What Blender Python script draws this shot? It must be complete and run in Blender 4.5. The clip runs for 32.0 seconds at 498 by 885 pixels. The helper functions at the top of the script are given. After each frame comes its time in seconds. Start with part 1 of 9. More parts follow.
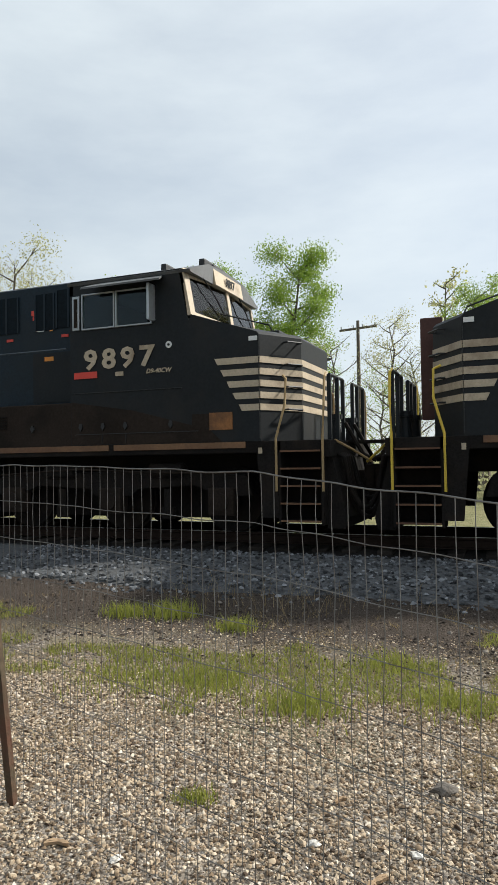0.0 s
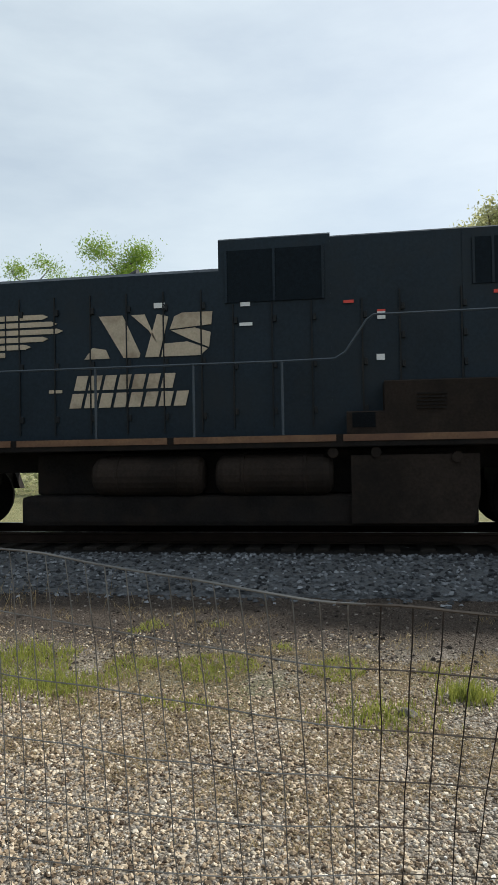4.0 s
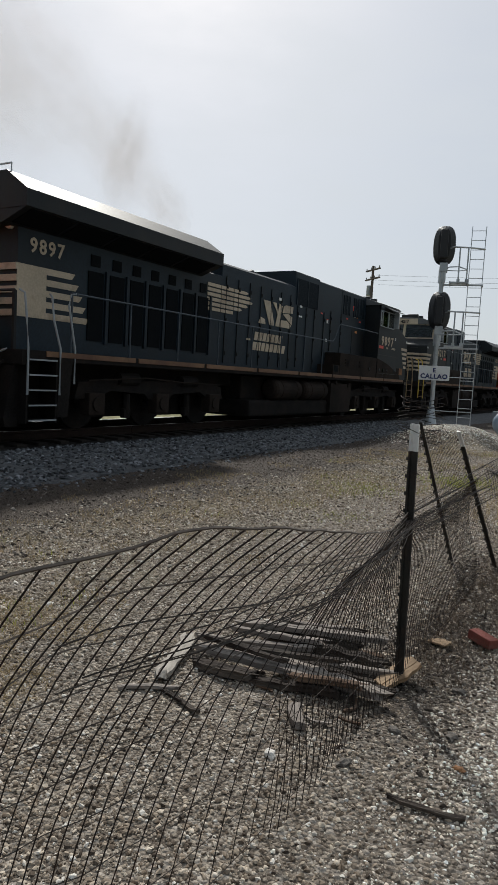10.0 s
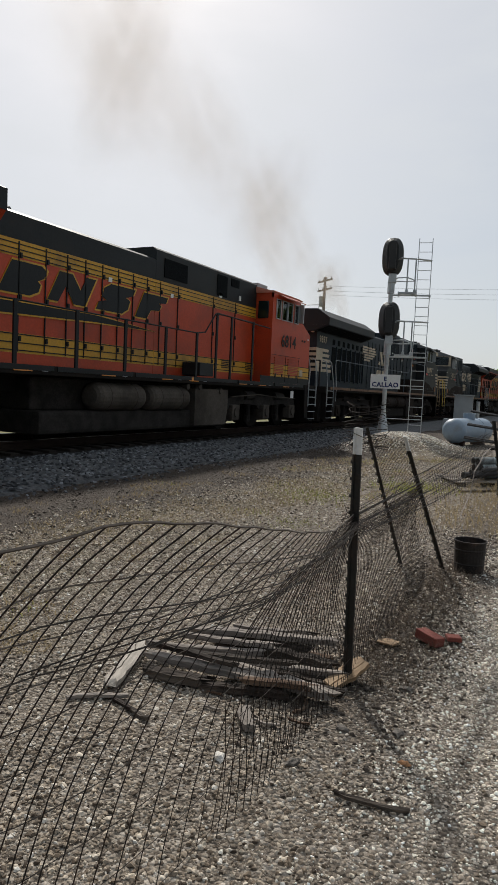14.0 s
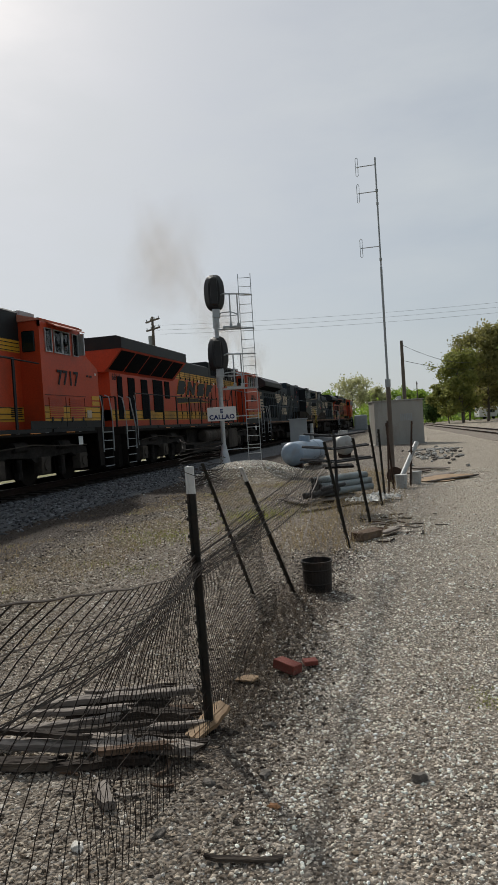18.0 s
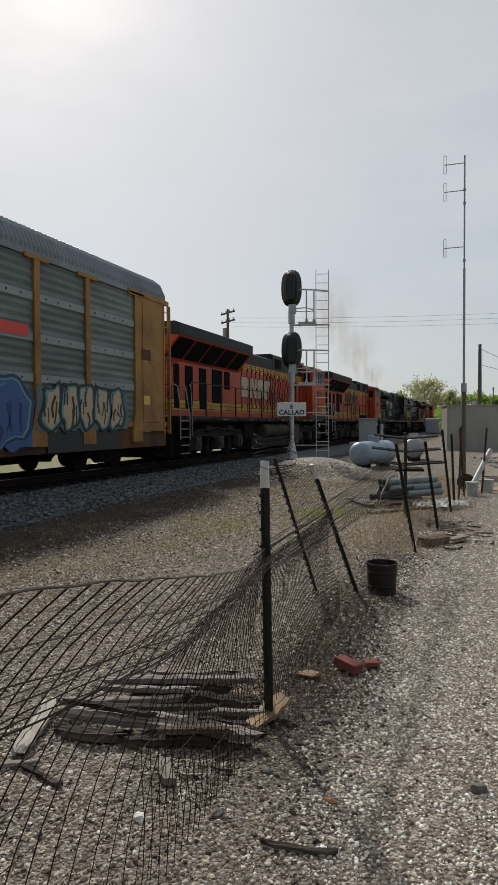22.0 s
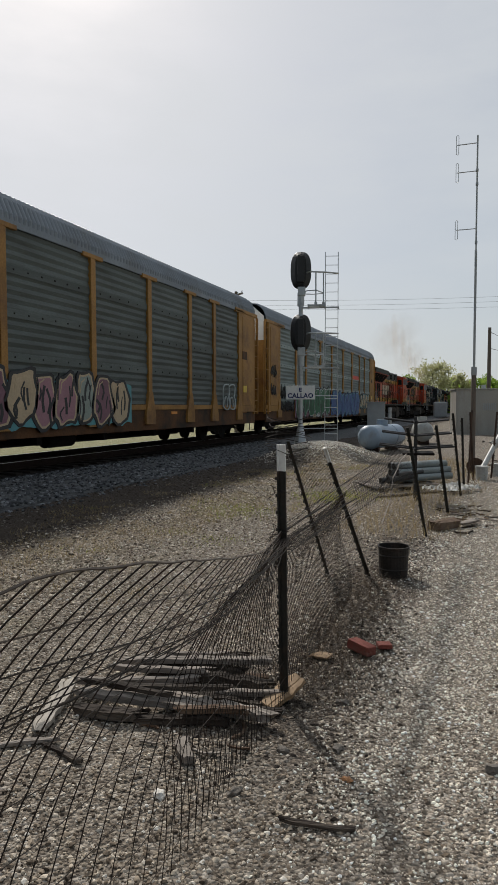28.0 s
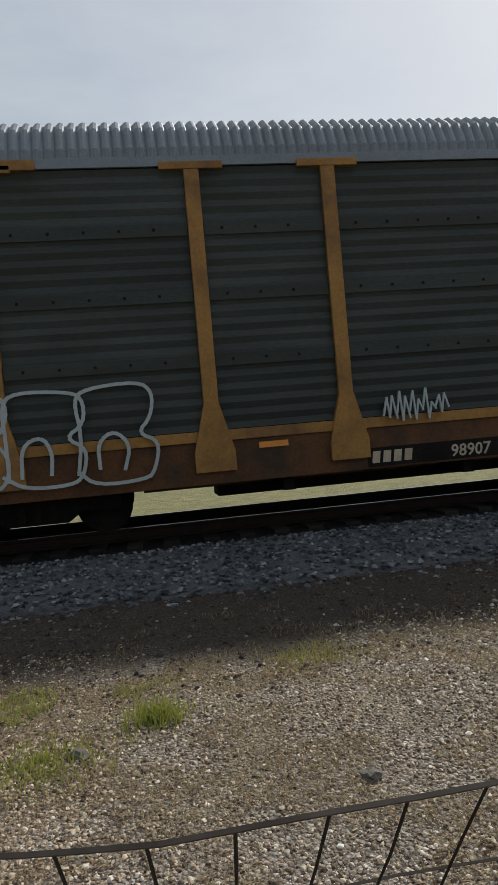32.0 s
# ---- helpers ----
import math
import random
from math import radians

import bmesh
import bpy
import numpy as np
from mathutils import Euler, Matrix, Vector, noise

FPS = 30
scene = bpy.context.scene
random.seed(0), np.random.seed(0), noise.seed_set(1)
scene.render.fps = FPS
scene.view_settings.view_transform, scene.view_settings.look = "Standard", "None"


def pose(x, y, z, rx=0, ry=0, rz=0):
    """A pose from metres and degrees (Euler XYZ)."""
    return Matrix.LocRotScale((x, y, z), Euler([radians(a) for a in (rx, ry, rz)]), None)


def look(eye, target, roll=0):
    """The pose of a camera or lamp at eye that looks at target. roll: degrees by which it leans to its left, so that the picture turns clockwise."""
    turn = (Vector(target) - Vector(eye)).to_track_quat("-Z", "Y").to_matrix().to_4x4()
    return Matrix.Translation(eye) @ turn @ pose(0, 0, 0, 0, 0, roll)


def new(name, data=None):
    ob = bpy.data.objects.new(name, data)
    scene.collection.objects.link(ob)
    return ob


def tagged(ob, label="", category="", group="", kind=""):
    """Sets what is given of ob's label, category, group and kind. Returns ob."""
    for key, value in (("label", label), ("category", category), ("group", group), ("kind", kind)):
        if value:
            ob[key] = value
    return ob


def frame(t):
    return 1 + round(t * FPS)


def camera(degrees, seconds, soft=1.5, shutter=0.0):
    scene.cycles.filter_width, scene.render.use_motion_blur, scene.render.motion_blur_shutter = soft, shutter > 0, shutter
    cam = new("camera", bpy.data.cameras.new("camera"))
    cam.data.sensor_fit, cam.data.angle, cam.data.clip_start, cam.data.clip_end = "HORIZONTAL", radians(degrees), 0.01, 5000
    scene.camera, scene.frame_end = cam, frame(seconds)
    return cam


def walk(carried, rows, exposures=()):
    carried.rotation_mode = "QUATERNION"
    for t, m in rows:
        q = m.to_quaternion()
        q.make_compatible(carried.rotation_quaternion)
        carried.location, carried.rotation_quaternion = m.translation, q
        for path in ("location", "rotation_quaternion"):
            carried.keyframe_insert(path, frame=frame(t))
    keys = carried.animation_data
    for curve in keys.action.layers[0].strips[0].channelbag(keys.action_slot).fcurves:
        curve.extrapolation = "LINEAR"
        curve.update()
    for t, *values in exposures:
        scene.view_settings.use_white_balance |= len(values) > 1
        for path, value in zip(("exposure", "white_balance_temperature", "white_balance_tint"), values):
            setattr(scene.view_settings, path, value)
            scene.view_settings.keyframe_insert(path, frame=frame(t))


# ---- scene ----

# ---- camera: seconds, place, heading clockwise from +y, tilt up, lean ----
PATH = [
    (0.0, -2.715, -0.480, 1.553, -21.48, 1.44, 0.92),
    (0.5, -2.740, -0.517, 1.588, -23.24, 1.39, 0.90),
    (1.0, -2.743, -0.503, 1.590, -16.78, 2.97, -1.45),
    (1.5, -2.688, -0.522, 1.618, -10.06, 2.08, -0.73),
    (2.0, -2.710, -0.540, 1.626, -9.74, 1.86, 1.85),
    (2.5, -2.886, -0.482, 1.570, -18.40, 1.24, 2.12),
    (4.5, -0.494, -0.413, 1.567, 0.35, 1.31, 2.35),
    (5.0, -0.398, -0.120, 1.547, 12.51, 2.49, 4.07),
    (5.5, -0.199, -0.156, 1.648, 23.73, 1.18, 0.88),
    (6.0, 0.068, 0.008, 1.590, 41.29, -0.83, 1.86),
    (6.3, 0.110, -0.039, 1.606, 60.95, -0.48, 3.14),
    (6.5, 0.111, -0.094, 1.590, 70.98, 0.25, 3.63),
    (7.0, 0.047, -0.076, 1.601, 73.13, -0.28, 1.36),
    (7.5, 0.021, -0.069, 1.599, 71.61, 0.23, 0.36),
    (8.0, 0.010, -0.050, 1.593, 69.46, -0.64, -0.00),
    (8.5, -0.011, -0.007, 1.594, 66.25, -1.92, -1.09),
    (9.0, -0.000, 0.000, 1.585, 65.95, -2.30, -1.75),
    (9.5, 0.015, -0.045, 1.601, 66.60, -4.89, 0.32),
    (10.0, -0.020, 0.034, 1.557, 59.47, -5.46, -3.16),
    (10.5, -0.003, 0.018, 1.534, 56.19, -4.56, -0.85),
    (11.0, -0.026, 0.011, 1.538, 56.77, -5.58, -1.04),
    (11.5, -0.039, 0.011, 1.541, 55.88, -4.75, -0.26),
    (12.0, -0.034, -0.002, 1.544, 58.94, -3.42, -1.16),
    (12.5, -0.019, -0.011, 1.544, 59.48, -4.34, -1.36),
    (13.0, -0.035, -0.022, 1.553, 60.56, -4.89, -1.97),
    (13.5, -0.023, -0.015, 1.539, 61.28, -5.12, -2.11),
    (14.0, -0.027, -0.028, 1.537, 63.13, -4.39, -2.62),
    (14.5, -0.028, -0.060, 1.533, 67.25, -4.22, -1.94),
    (16.5, -0.020, -0.078, 1.554, 71.23, -2.69, -1.09),
    (17.0, 0.013, -0.096, 1.552, 73.98, -0.49, 1.23),
    (17.5, 0.038, -0.069, 1.563, 74.58, -1.25, 2.00),
    (18.0, 0.093, -0.070, 1.554, 76.24, -1.34, 3.61),
    (18.5, 0.107, -0.081, 1.545, 78.47, -0.99, 3.19),
    (19.0, 0.093, -0.061, 1.550, 79.24, -3.47, -0.14),
    (19.5, 0.067, -0.079, 1.566, 75.38, -2.59, 1.63),
    (20.0, 0.043, -0.046, 1.571, 69.89, -2.31, 0.47),
    (20.5, 0.045, -0.045, 1.575, 68.20, -2.51, -0.16),
    (21.0, 0.044, -0.019, 1.575, 67.26, -2.57, -0.54),
    (21.5, 0.033, -0.020, 1.570, 68.02, -1.98, -0.25),
    (22.0, 0.029, -0.037, 1.564, 70.57, -1.59, 0.29),
    (22.5, 0.019, -0.060, 1.570, 71.64, -1.55, 0.52),
    (23.0, 0.017, -0.067, 1.570, 72.11, -1.75, 0.62),
    (23.5, 0.028, -0.072, 1.571, 72.91, -1.98, 0.51),
    (24.0, 0.025, -0.058, 1.574, 68.16, -1.54, 0.93),
    (24.5, 0.066, -0.075, 1.568, 69.10, -1.16, 0.34),
    (25.0, 0.072, -0.066, 1.569, 70.52, -1.83, 1.17),
    (25.5, 0.046, -0.054, 1.572, 69.90, -2.40, 1.37),
    (26.0, 0.025, -0.050, 1.564, 69.11, -2.85, 1.44),
    (26.5, 0.005, -0.044, 1.563, 69.25, -2.73, 1.13),
    (28.5, 0.008, 0.016, 1.567, 70.57, -3.24, -0.58),
    (29.0, 0.020, -0.010, 1.551, 72.78, -3.48, -0.34),
    (29.5, 0.033, -0.025, 1.545, 74.95, -3.25, 0.15),
    (30.0, 0.034, -0.031, 1.550, 75.42, -3.30, 1.21),
    (30.5, 0.041, -0.015, 1.556, 73.48, -3.17, 1.99),
    (31.0, 0.044, -0.006, 1.562, 71.30, -2.74, 1.69),
    (31.3, -0.067, 0.022, 1.610, 61.64, -0.53, 2.63),
    (31.6, -0.142, 0.071, 1.615, 38.86, 1.02, 5.95),
    (31.8, -0.200, 0.110, 1.585, 24.55, 1.10, 5.41),
    (32.0, -0.287, 0.180, 1.560, 8.89, -0.80, 4.96),
]


def aim(x, y, z, heading, tilt, lean):
    a, p, r = radians(heading), radians(tilt), radians(lean)
    fwd = Vector((math.sin(a) * math.cos(p), math.cos(a) * math.cos(p), math.sin(p)))
    right0 = Vector((math.cos(a), -math.sin(a), 0))
    down0 = fwd.cross(right0)
    right = right0 * math.cos(r) + down0 * math.sin(r)
    down = down0 * math.cos(r) - right0 * math.sin(r)
    m = Matrix((right, -down, -fwd)).transposed().to_4x4()
    m.translation = (x, y, z)
    return m


EXPOSURES = [(0, 0.15, 6250, 8), (2.5, 0.1, 6250, 8), (4.5, 0.1, 5950, 6), (5.5, -0.05, 5780, 6), (6.0, -0.42, 5820, 6), (6.5, -0.5, 5900, 7), (8.0, -0.68, 6030, 8), (9.0, -0.66, 6080, 8), (9.5, -0.56, 6080, 9), (11.0, -0.42, 6200, 9), (12.0, -0.35, 6200, 9), (14.0, -0.42, 6300, 10), (17.0, -0.58, 6250, 9), (18.5, -0.62, 6250, 9), (20.5, -0.52, 6350, 10), (26.0, -0.54, 6270, 10), (31.0, -0.5, 6330, 10), (32, -0.4, 6200, 10)]
cam = camera(40.55, 32.0, soft=0.75, shutter=0.0)
walk(cam, [(r[0], aim(*r[1:])) for r in PATH], EXPOSURES)

# ---- light: a hazy spring sky with the sun behind the train ----
SUN_AZ, SUN_EL = radians(52), radians(39)
world = bpy.data.worlds.new("sky")
scene.world = world
world.use_nodes = True
wn, wl = world.node_tree.nodes, world.node_tree.links
wn.clear()
sky = wn.new("ShaderNodeTexSky")
sky.sky_type, sky.sun_disc = "NISHITA", False
sky.sun_elevation, sky.sun_rotation = SUN_EL, SUN_AZ
sky.air_density, sky.dust_density, sky.ozone_density = 1.0, 1.8, 1.6
tc = wn.new("ShaderNodeTexCoord")
# thin high cloud: a pale veil, thicker in soft streaks
mp = wn.new("ShaderNodeMapping")
mp.inputs["Scale"].default_value = (1.3, 1.3, 4.0)
cl = wn.new("ShaderNodeTexNoise")
cl.inputs["Scale"].default_value, cl.inputs["Detail"].default_value, cl.inputs["Roughness"].default_value = 2.2, 6, 0.55
rampc = wn.new("ShaderNodeValToRGB")
rampc.color_ramp.elements[0].position, rampc.color_ramp.elements[0].color = 0.3, (0.62, 0.62, 0.62, 1)
rampc.color_ramp.elements[1].position, rampc.color_ramp.elements[1].color = 0.7, (0.9, 0.9, 0.9, 1)
veil = wn.new("ShaderNodeMix")
veil.data_type = "RGBA"
# haze: brightest round the sun, dimmer on the far side of the sky
near_sun = wn.new("ShaderNodeVectorMath")
near_sun.operation = "DOT_PRODUCT"
near_sun.inputs[1].default_value = (math.sin(SUN_AZ) * math.cos(SUN_EL), math.cos(SUN_AZ) * math.cos(SUN_EL), math.sin(SUN_EL))
glow = wn.new("ShaderNodeValToRGB")
for el, (p, c) in zip((glow.color_ramp.elements[0], glow.color_ramp.elements[1], glow.color_ramp.elements.new(0.62), glow.color_ramp.elements.new(0.85)), ((0.3, (0.3, 0.34, 0.37, 1)), (1.0, (1.0, 1.0, 0.97, 1)), (0.62, (0.72, 0.77, 0.79, 1)), (0.85, (0.86, 0.9, 0.91, 1)))):
    el.position, el.color = p, c
half = wn.new("ShaderNodeMapRange")
half.inputs["From Min"].default_value = -1.0
haze = wn.new("ShaderNodeVectorMath")
haze.operation = "SCALE"
haze.inputs["Scale"].default_value = 10.2
bg = wn.new("ShaderNodeBackground")
bg.inputs["Strength"].default_value = 0.1
wo = wn.new("ShaderNodeOutputWorld")
wl.new(tc.outputs["Generated"], mp.inputs["Vector"])
wl.new(mp.outputs["Vector"], cl.inputs["Vector"])
wl.new(cl.outputs["Fac"], rampc.inputs["Fac"])
wl.new(rampc.outputs["Color"], veil.inputs["Factor"])
wl.new(sky.outputs["Color"], veil.inputs["A"])
wl.new(tc.outputs["Generated"], near_sun.inputs[0])
wl.new(near_sun.outputs["Value"], half.inputs["Value"])
wl.new(half.outputs["Result"], glow.inputs["Fac"])
wl.new(glow.outputs["Color"], haze.inputs[0])
wl.new(haze.outputs["Vector"], veil.inputs["B"])
wl.new(veil.outputs["Result"], bg.inputs["Color"])
wl.new(bg.outputs["Background"], wo.inputs["Surface"])
sun = new("sun", bpy.data.lights.new("sun", "SUN"))
sun.data.energy, sun.data.angle, sun.data.color = 5.0, radians(2.8), (1.0, 0.93, 0.82)
sun_from = Vector((math.sin(SUN_AZ) * math.cos(SUN_EL), math.cos(SUN_AZ) * math.cos(SUN_EL), math.sin(SUN_EL)))
sun.matrix_world = look(sun_from * 50, (0, 0, 0))

# ---- materials ----
def mat(name, colour, rough=0.6, metal=0.0, scale=3.0, vary=0.25, bump=0.15, fine=60.0, dirt=None, dirt_amount=0.5, per_object=0.0, spec=0.5, grain=None):
    """A painted or natural surface: base colour varied at a coarse and a fine scale, an optional dirt colour, fine relief."""
    m = bpy.data.materials.new(name)
    m.use_nodes = True
    n, l = m.node_tree.nodes, m.node_tree.links
    b = n["Principled BSDF"]
    b.inputs["Roughness"].default_value, b.inputs["Metallic"].default_value = rough, metal
    b.inputs["Specular IOR Level"].default_value = spec
    co = n.new("ShaderNodeTexCoord")
    big = n.new("ShaderNodeTexNoise")
    big.inputs["Scale"].default_value, big.inputs["Detail"].default_value = scale, 5
    small = n.new("ShaderNodeTexNoise")
    small.inputs["Scale"].default_value, small.inputs["Detail"].default_value = fine, 3
    src = co.outputs["Object"]
    if grain:
        mp_ = n.new("ShaderNodeMapping")
        mp_.inputs["Scale"].default_value = grain
        l.new(src, mp_.inputs["Vector"])
        src = mp_.outputs["Vector"]
    l.new(src, big.inputs["Vector"])
    l.new(src, small.inputs["Vector"])
    add = n.new("ShaderNodeMath")
    add.operation = "ADD"
    l.new(big.outputs["Fac"], add.inputs[0])
    l.new(small.outputs["Fac"], add.inputs[1])
    val = n.new("ShaderNodeMapRange")
    val.inputs["From Min"].default_value, val.inputs["From Max"].default_value = 0.6, 1.4
    val.inputs["To Min"].default_value, val.inputs["To Max"].default_value = 1 - vary, 1 + vary
    l.new(add.outputs[0], val.inputs["Value"])
    hsv = n.new("ShaderNodeHueSaturation")
    hsv.inputs["Color"].default_value = (*colour, 1)
    last = val.outputs["Result"]
    if per_object:
        info = n.new("ShaderNodeObjectInfo")
        rr = n.new("ShaderNodeMapRange")
        rr.inputs["To Min"].default_value, rr.inputs["To Max"].default_value = 1 - per_object, 1 + per_object
        l.new(info.outputs["Random"], rr.inputs["Value"])
        mu = n.new("ShaderNodeMath")
        mu.operation = "MULTIPLY"
        l.new(last, mu.inputs[0])
        l.new(rr.outputs["Result"], mu.inputs[1])
        last = mu.outputs[0]
    l.new(last, hsv.inputs["Value"])
    out = hsv.outputs["Color"]
    if dirt:
        d = n.new("ShaderNodeTexNoise")
        d.inputs["Scale"].default_value, d.inputs["Detail"].default_value, d.inputs["Roughness"].default_value = scale * 0.8, 8, 0.65
        l.new(src, d.inputs["Vector"])
        r = n.new("ShaderNodeValToRGB")
        r.color_ramp.elements[0].position = 0.62 - 0.35 * dirt_amount
        r.color_ramp.elements[1].position = 0.8 - 0.25 * dirt_amount
        l.new(d.outputs["Fac"], r.inputs["Fac"])
        mx = n.new("ShaderNodeMix")
        mx.data_type = "RGBA"
        mx.inputs["B"].default_value = (*dirt, 1)
        l.new(r.outputs["Color"], mx.inputs["Factor"])
        l.new(out, mx.inputs["A"])
        out = mx.outputs["Result"]
    l.new(out, b.inputs["Base Color"])
    if bump:
        bp = n.new("ShaderNodeBump")
        bp.inputs["Strength"].default_value, bp.inputs["Distance"].default_value = bump, 0.02
        l.new(small.outputs["Fac"], bp.inputs["Height"])
        l.new(bp.outputs["Normal"], b.inputs["Normal"])
    return m


RUSTY = (0.10, 0.055, 0.03)
GRIME = (0.05, 0.042, 0.034)
M_BLACK = mat("black_loco_paint", (0.0112, 0.0135, 0.0155), 0.55, 0, 0.8, 0.4, 0.05, 25, (0.024, 0.021, 0.018), 0.35, 0, 0.25)
# hood paint, base colour raised to paint in the veil of sun glare
M_NAVY = mat("haze_lifted_dark_blue_paint", (0.0108, 0.0198, 0.0292), 0.55, 0, 0.8, 0.4, 0.05, 25, (0.016, 0.0215, 0.026), 0.35, 0, 0.25)
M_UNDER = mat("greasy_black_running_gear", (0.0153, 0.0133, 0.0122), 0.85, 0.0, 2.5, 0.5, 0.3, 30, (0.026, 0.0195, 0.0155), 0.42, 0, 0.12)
M_DUST = mat("brown_brake_dust", (0.03, 0.0225, 0.018), 0.9, 0, 1.2, 0.35, 0.1, 25, (0.014, 0.012, 0.0105), 0.4, 0, 0.1)
M_SILL = mat("rust_stained_cream_edge", (0.2, 0.105, 0.05), 0.65, 0, 0.7, 0.35, 0.05, 30, (0.09, 0.036, 0.019), 0.5)
M_CREAM = mat("cream_stripe_paint", (0.5, 0.41, 0.295), 0.55, 0, 2, 0.2, 0.05, 30, (0.24, 0.17, 0.11), 0.3)
M_WHITE = mat("white_paint", (0.75, 0.75, 0.73), 0.5, 0, 2, 0.1, 0.05, 40, (0.45, 0.42, 0.38), 0.2)
M_ORANGE = mat("orange_loco_paint", (0.46, 0.055, 0.016), 0.42, 0, 0.7, 0.22, 0.05, 25, (0.24, 0.045, 0.022), 0.35, 0, 0.35)
M_ORANGEROOF = mat("pale_orange_roof_paint", (0.55, 0.2, 0.13), 0.4, 0, 1.2, 0.2, 0.05, 30, (0.4, 0.1, 0.06), 0.35)
M_YELLOW = mat("yellow_loco_paint", (0.58, 0.31, 0.024), 0.45, 0, 0.8, 0.2, 0.05, 25, (0.22, 0.12, 0.035), 0.35, 0, 0.35)
M_HANDRAIL_Y = mat("yellow_handrail_paint", (0.7, 0.5, 0.06), 0.45, 0, 3, 0.15, 0.05, 40)
M_DECALRED = mat("red_warning_sticker", (0.65, 0.06, 0.04), 0.5, 0, 5, 0.1, 0.0)
M_REFLECT = mat("orange_reflective_tape", (0.75, 0.28, 0.04), 0.35, 0, 4, 0.15, 0.0)
M_RACKGALV = mat("galvanised_rack_panel", (0.16, 0.195, 0.187), 0.55, 0.1, 0.9, 0.3, 0.08, 30, (0.09, 0.102, 0.095), 0.45, 0.14, 0.3, (0.35, 1, 2.2))
M_RACKMID = mat("weathered_rack_panel", (0.105, 0.12, 0.112), 0.55, 0.1, 0.9, 0.3, 0.08, 30, (0.06, 0.064, 0.056), 0.45, 0.14, 0.3, (0.35, 1, 2.2))
M_RACKDARK = mat("grimy_rack_panel", (0.043, 0.05, 0.045), 0.55, 0.05, 0.9, 0.35, 0.08, 30, (0.028, 0.03, 0.024), 0.45, 0.14, 0.3, (0.35, 1, 2.2))
M_RACKROOF = mat("galvanised_rack_roof", (0.2, 0.225, 0.255), 0.5, 0.2, 0.9, 0.2, 0.05, 30, (0.16, 0.165, 0.17), 0.3)
M_RACKYEL = mat("faded_yellow_rack_paint", (0.35, 0.18, 0.046), 0.55, 0, 1.2, 0.3, 0.05, 25, (0.16, 0.078, 0.034), 0.4, 0, 0.3)
M_RACKBROWN = mat("dirty_brown_sill", (0.12, 0.055, 0.022), 0.7, 0, 1.5, 0.35, 0.1, 25, (0.04, 0.028, 0.02), 0.5, 0, 0.25)
M_STEEL = mat("galvanised_steel", (0.46, 0.48, 0.49), 0.42, 0.6, 4, 0.2, 0.05, 60, (0.3, 0.3, 0.29), 0.3)
M_RAIL = mat("polished_rail_head", (0.3, 0.29, 0.28), 0.35, 0.8, 6, 0.15, 0.03, 80)
# rail web and ties: base colours darkened to carry the shade under the train
M_RAILWEB = mat("rusty_rail_shaded_dark", (0.0272, 0.0184, 0.0144), 0.9, 0.0, 5, 0.3, 0.2, 60, None, 0.5, 0, 0.1)
M_TIE = mat("weathered_creosoted_tie_shaded", (0.0272, 0.0229, 0.0195), 0.95, 0, 4, 0.35, 0.5, 40, (0.03, 0.026, 0.022), 0.4, 0.25, 0.1)
M_BLACKPAINT = mat("matt_black_signal_paint", (0.018, 0.018, 0.019), 0.55, 0, 4, 0.3, 0.05)
M_BLUEBLACK = mat("dark_blue_lettering", (0.02, 0.03, 0.12), 0.5, 0, 4, 0.1, 0)
M_TPOST = mat("weathered_green_black_post", (0.019, 0.019, 0.016), 0.75, 0.1, 8, 0.35, 0.2, 60, (0.05, 0.032, 0.022), 0.3)
M_RUSTPOST = mat("rusty_steel_post", (0.07, 0.04, 0.026), 0.85, 0.1, 8, 0.35, 0.2, 60, (0.035, 0.023, 0.018), 0.5)
# weathered wire, near-black to paint how it looks against the light
M_WIRE = mat("weathered_backlit_fence_wire", (0.026, 0.022, 0.019), 0.75, 0.0, 8, 0.4, 0.0, 40, (0.045, 0.026, 0.018), 0.4, 0, 0.2)
# paler copy of the fence wire, with the light on it painted in
M_WIRELIT = mat("lit_fence_wire", (0.17, 0.165, 0.155), 0.6, 0.2, 8, 0.3, 0.0, 40, (0.07, 0.05, 0.04), 0.35, 0, 0.4)
M_WIREBROWN = mat("brown_rusted_wire", (0.085, 0.068, 0.055), 0.7, 0.0, 8, 0.35, 0.0, 40, (0.04, 0.028, 0.02), 0.4, 0, 0.3)
M_WOODGREY = mat("weathered_grey_wood", (0.27, 0.235, 0.205), 0.85, 0, 5, 0.45, 0.5, 60, (0.065, 0.048, 0.038), 0.45, 0.15, 0.3, (0.12, 1, 1))
M_WOODDARK = mat("dark_rotten_wood", (0.028, 0.02, 0.0155), 0.9, 0, 6, 0.5, 0.8, 60, (0.19, 0.16, 0.13), 0.33, 0.25, 0.3, (0.12, 1, 1))
M_WOODPALE = mat("pale_split_wood", (0.31, 0.215, 0.13), 0.8, 0, 6, 0.3, 0.4, 70, (0.22, 0.14, 0.075), 0.4, 0.1, 0.3, (0.15, 1, 1))
M_WOODPALEGREY = mat("bleached_grey_wood", (0.42, 0.38, 0.33), 0.85, 0, 5, 0.35, 0.5, 60, (0.14, 0.11, 0.085), 0.4, 0.1, 0.3, (0.12, 1, 1))
M_WOODBROWN = mat("crumbling_brown_wood", (0.1, 0.062, 0.04), 0.9, 0, 6, 0.4, 0.6, 60, (0.2, 0.15, 0.11), 0.35, 0.2, 0.3, (0.12, 1, 1))
M_POLE = mat("weathered_utility_pole", (0.13, 0.105, 0.085), 0.85, 0, 3, 0.25, 0.3, 50)
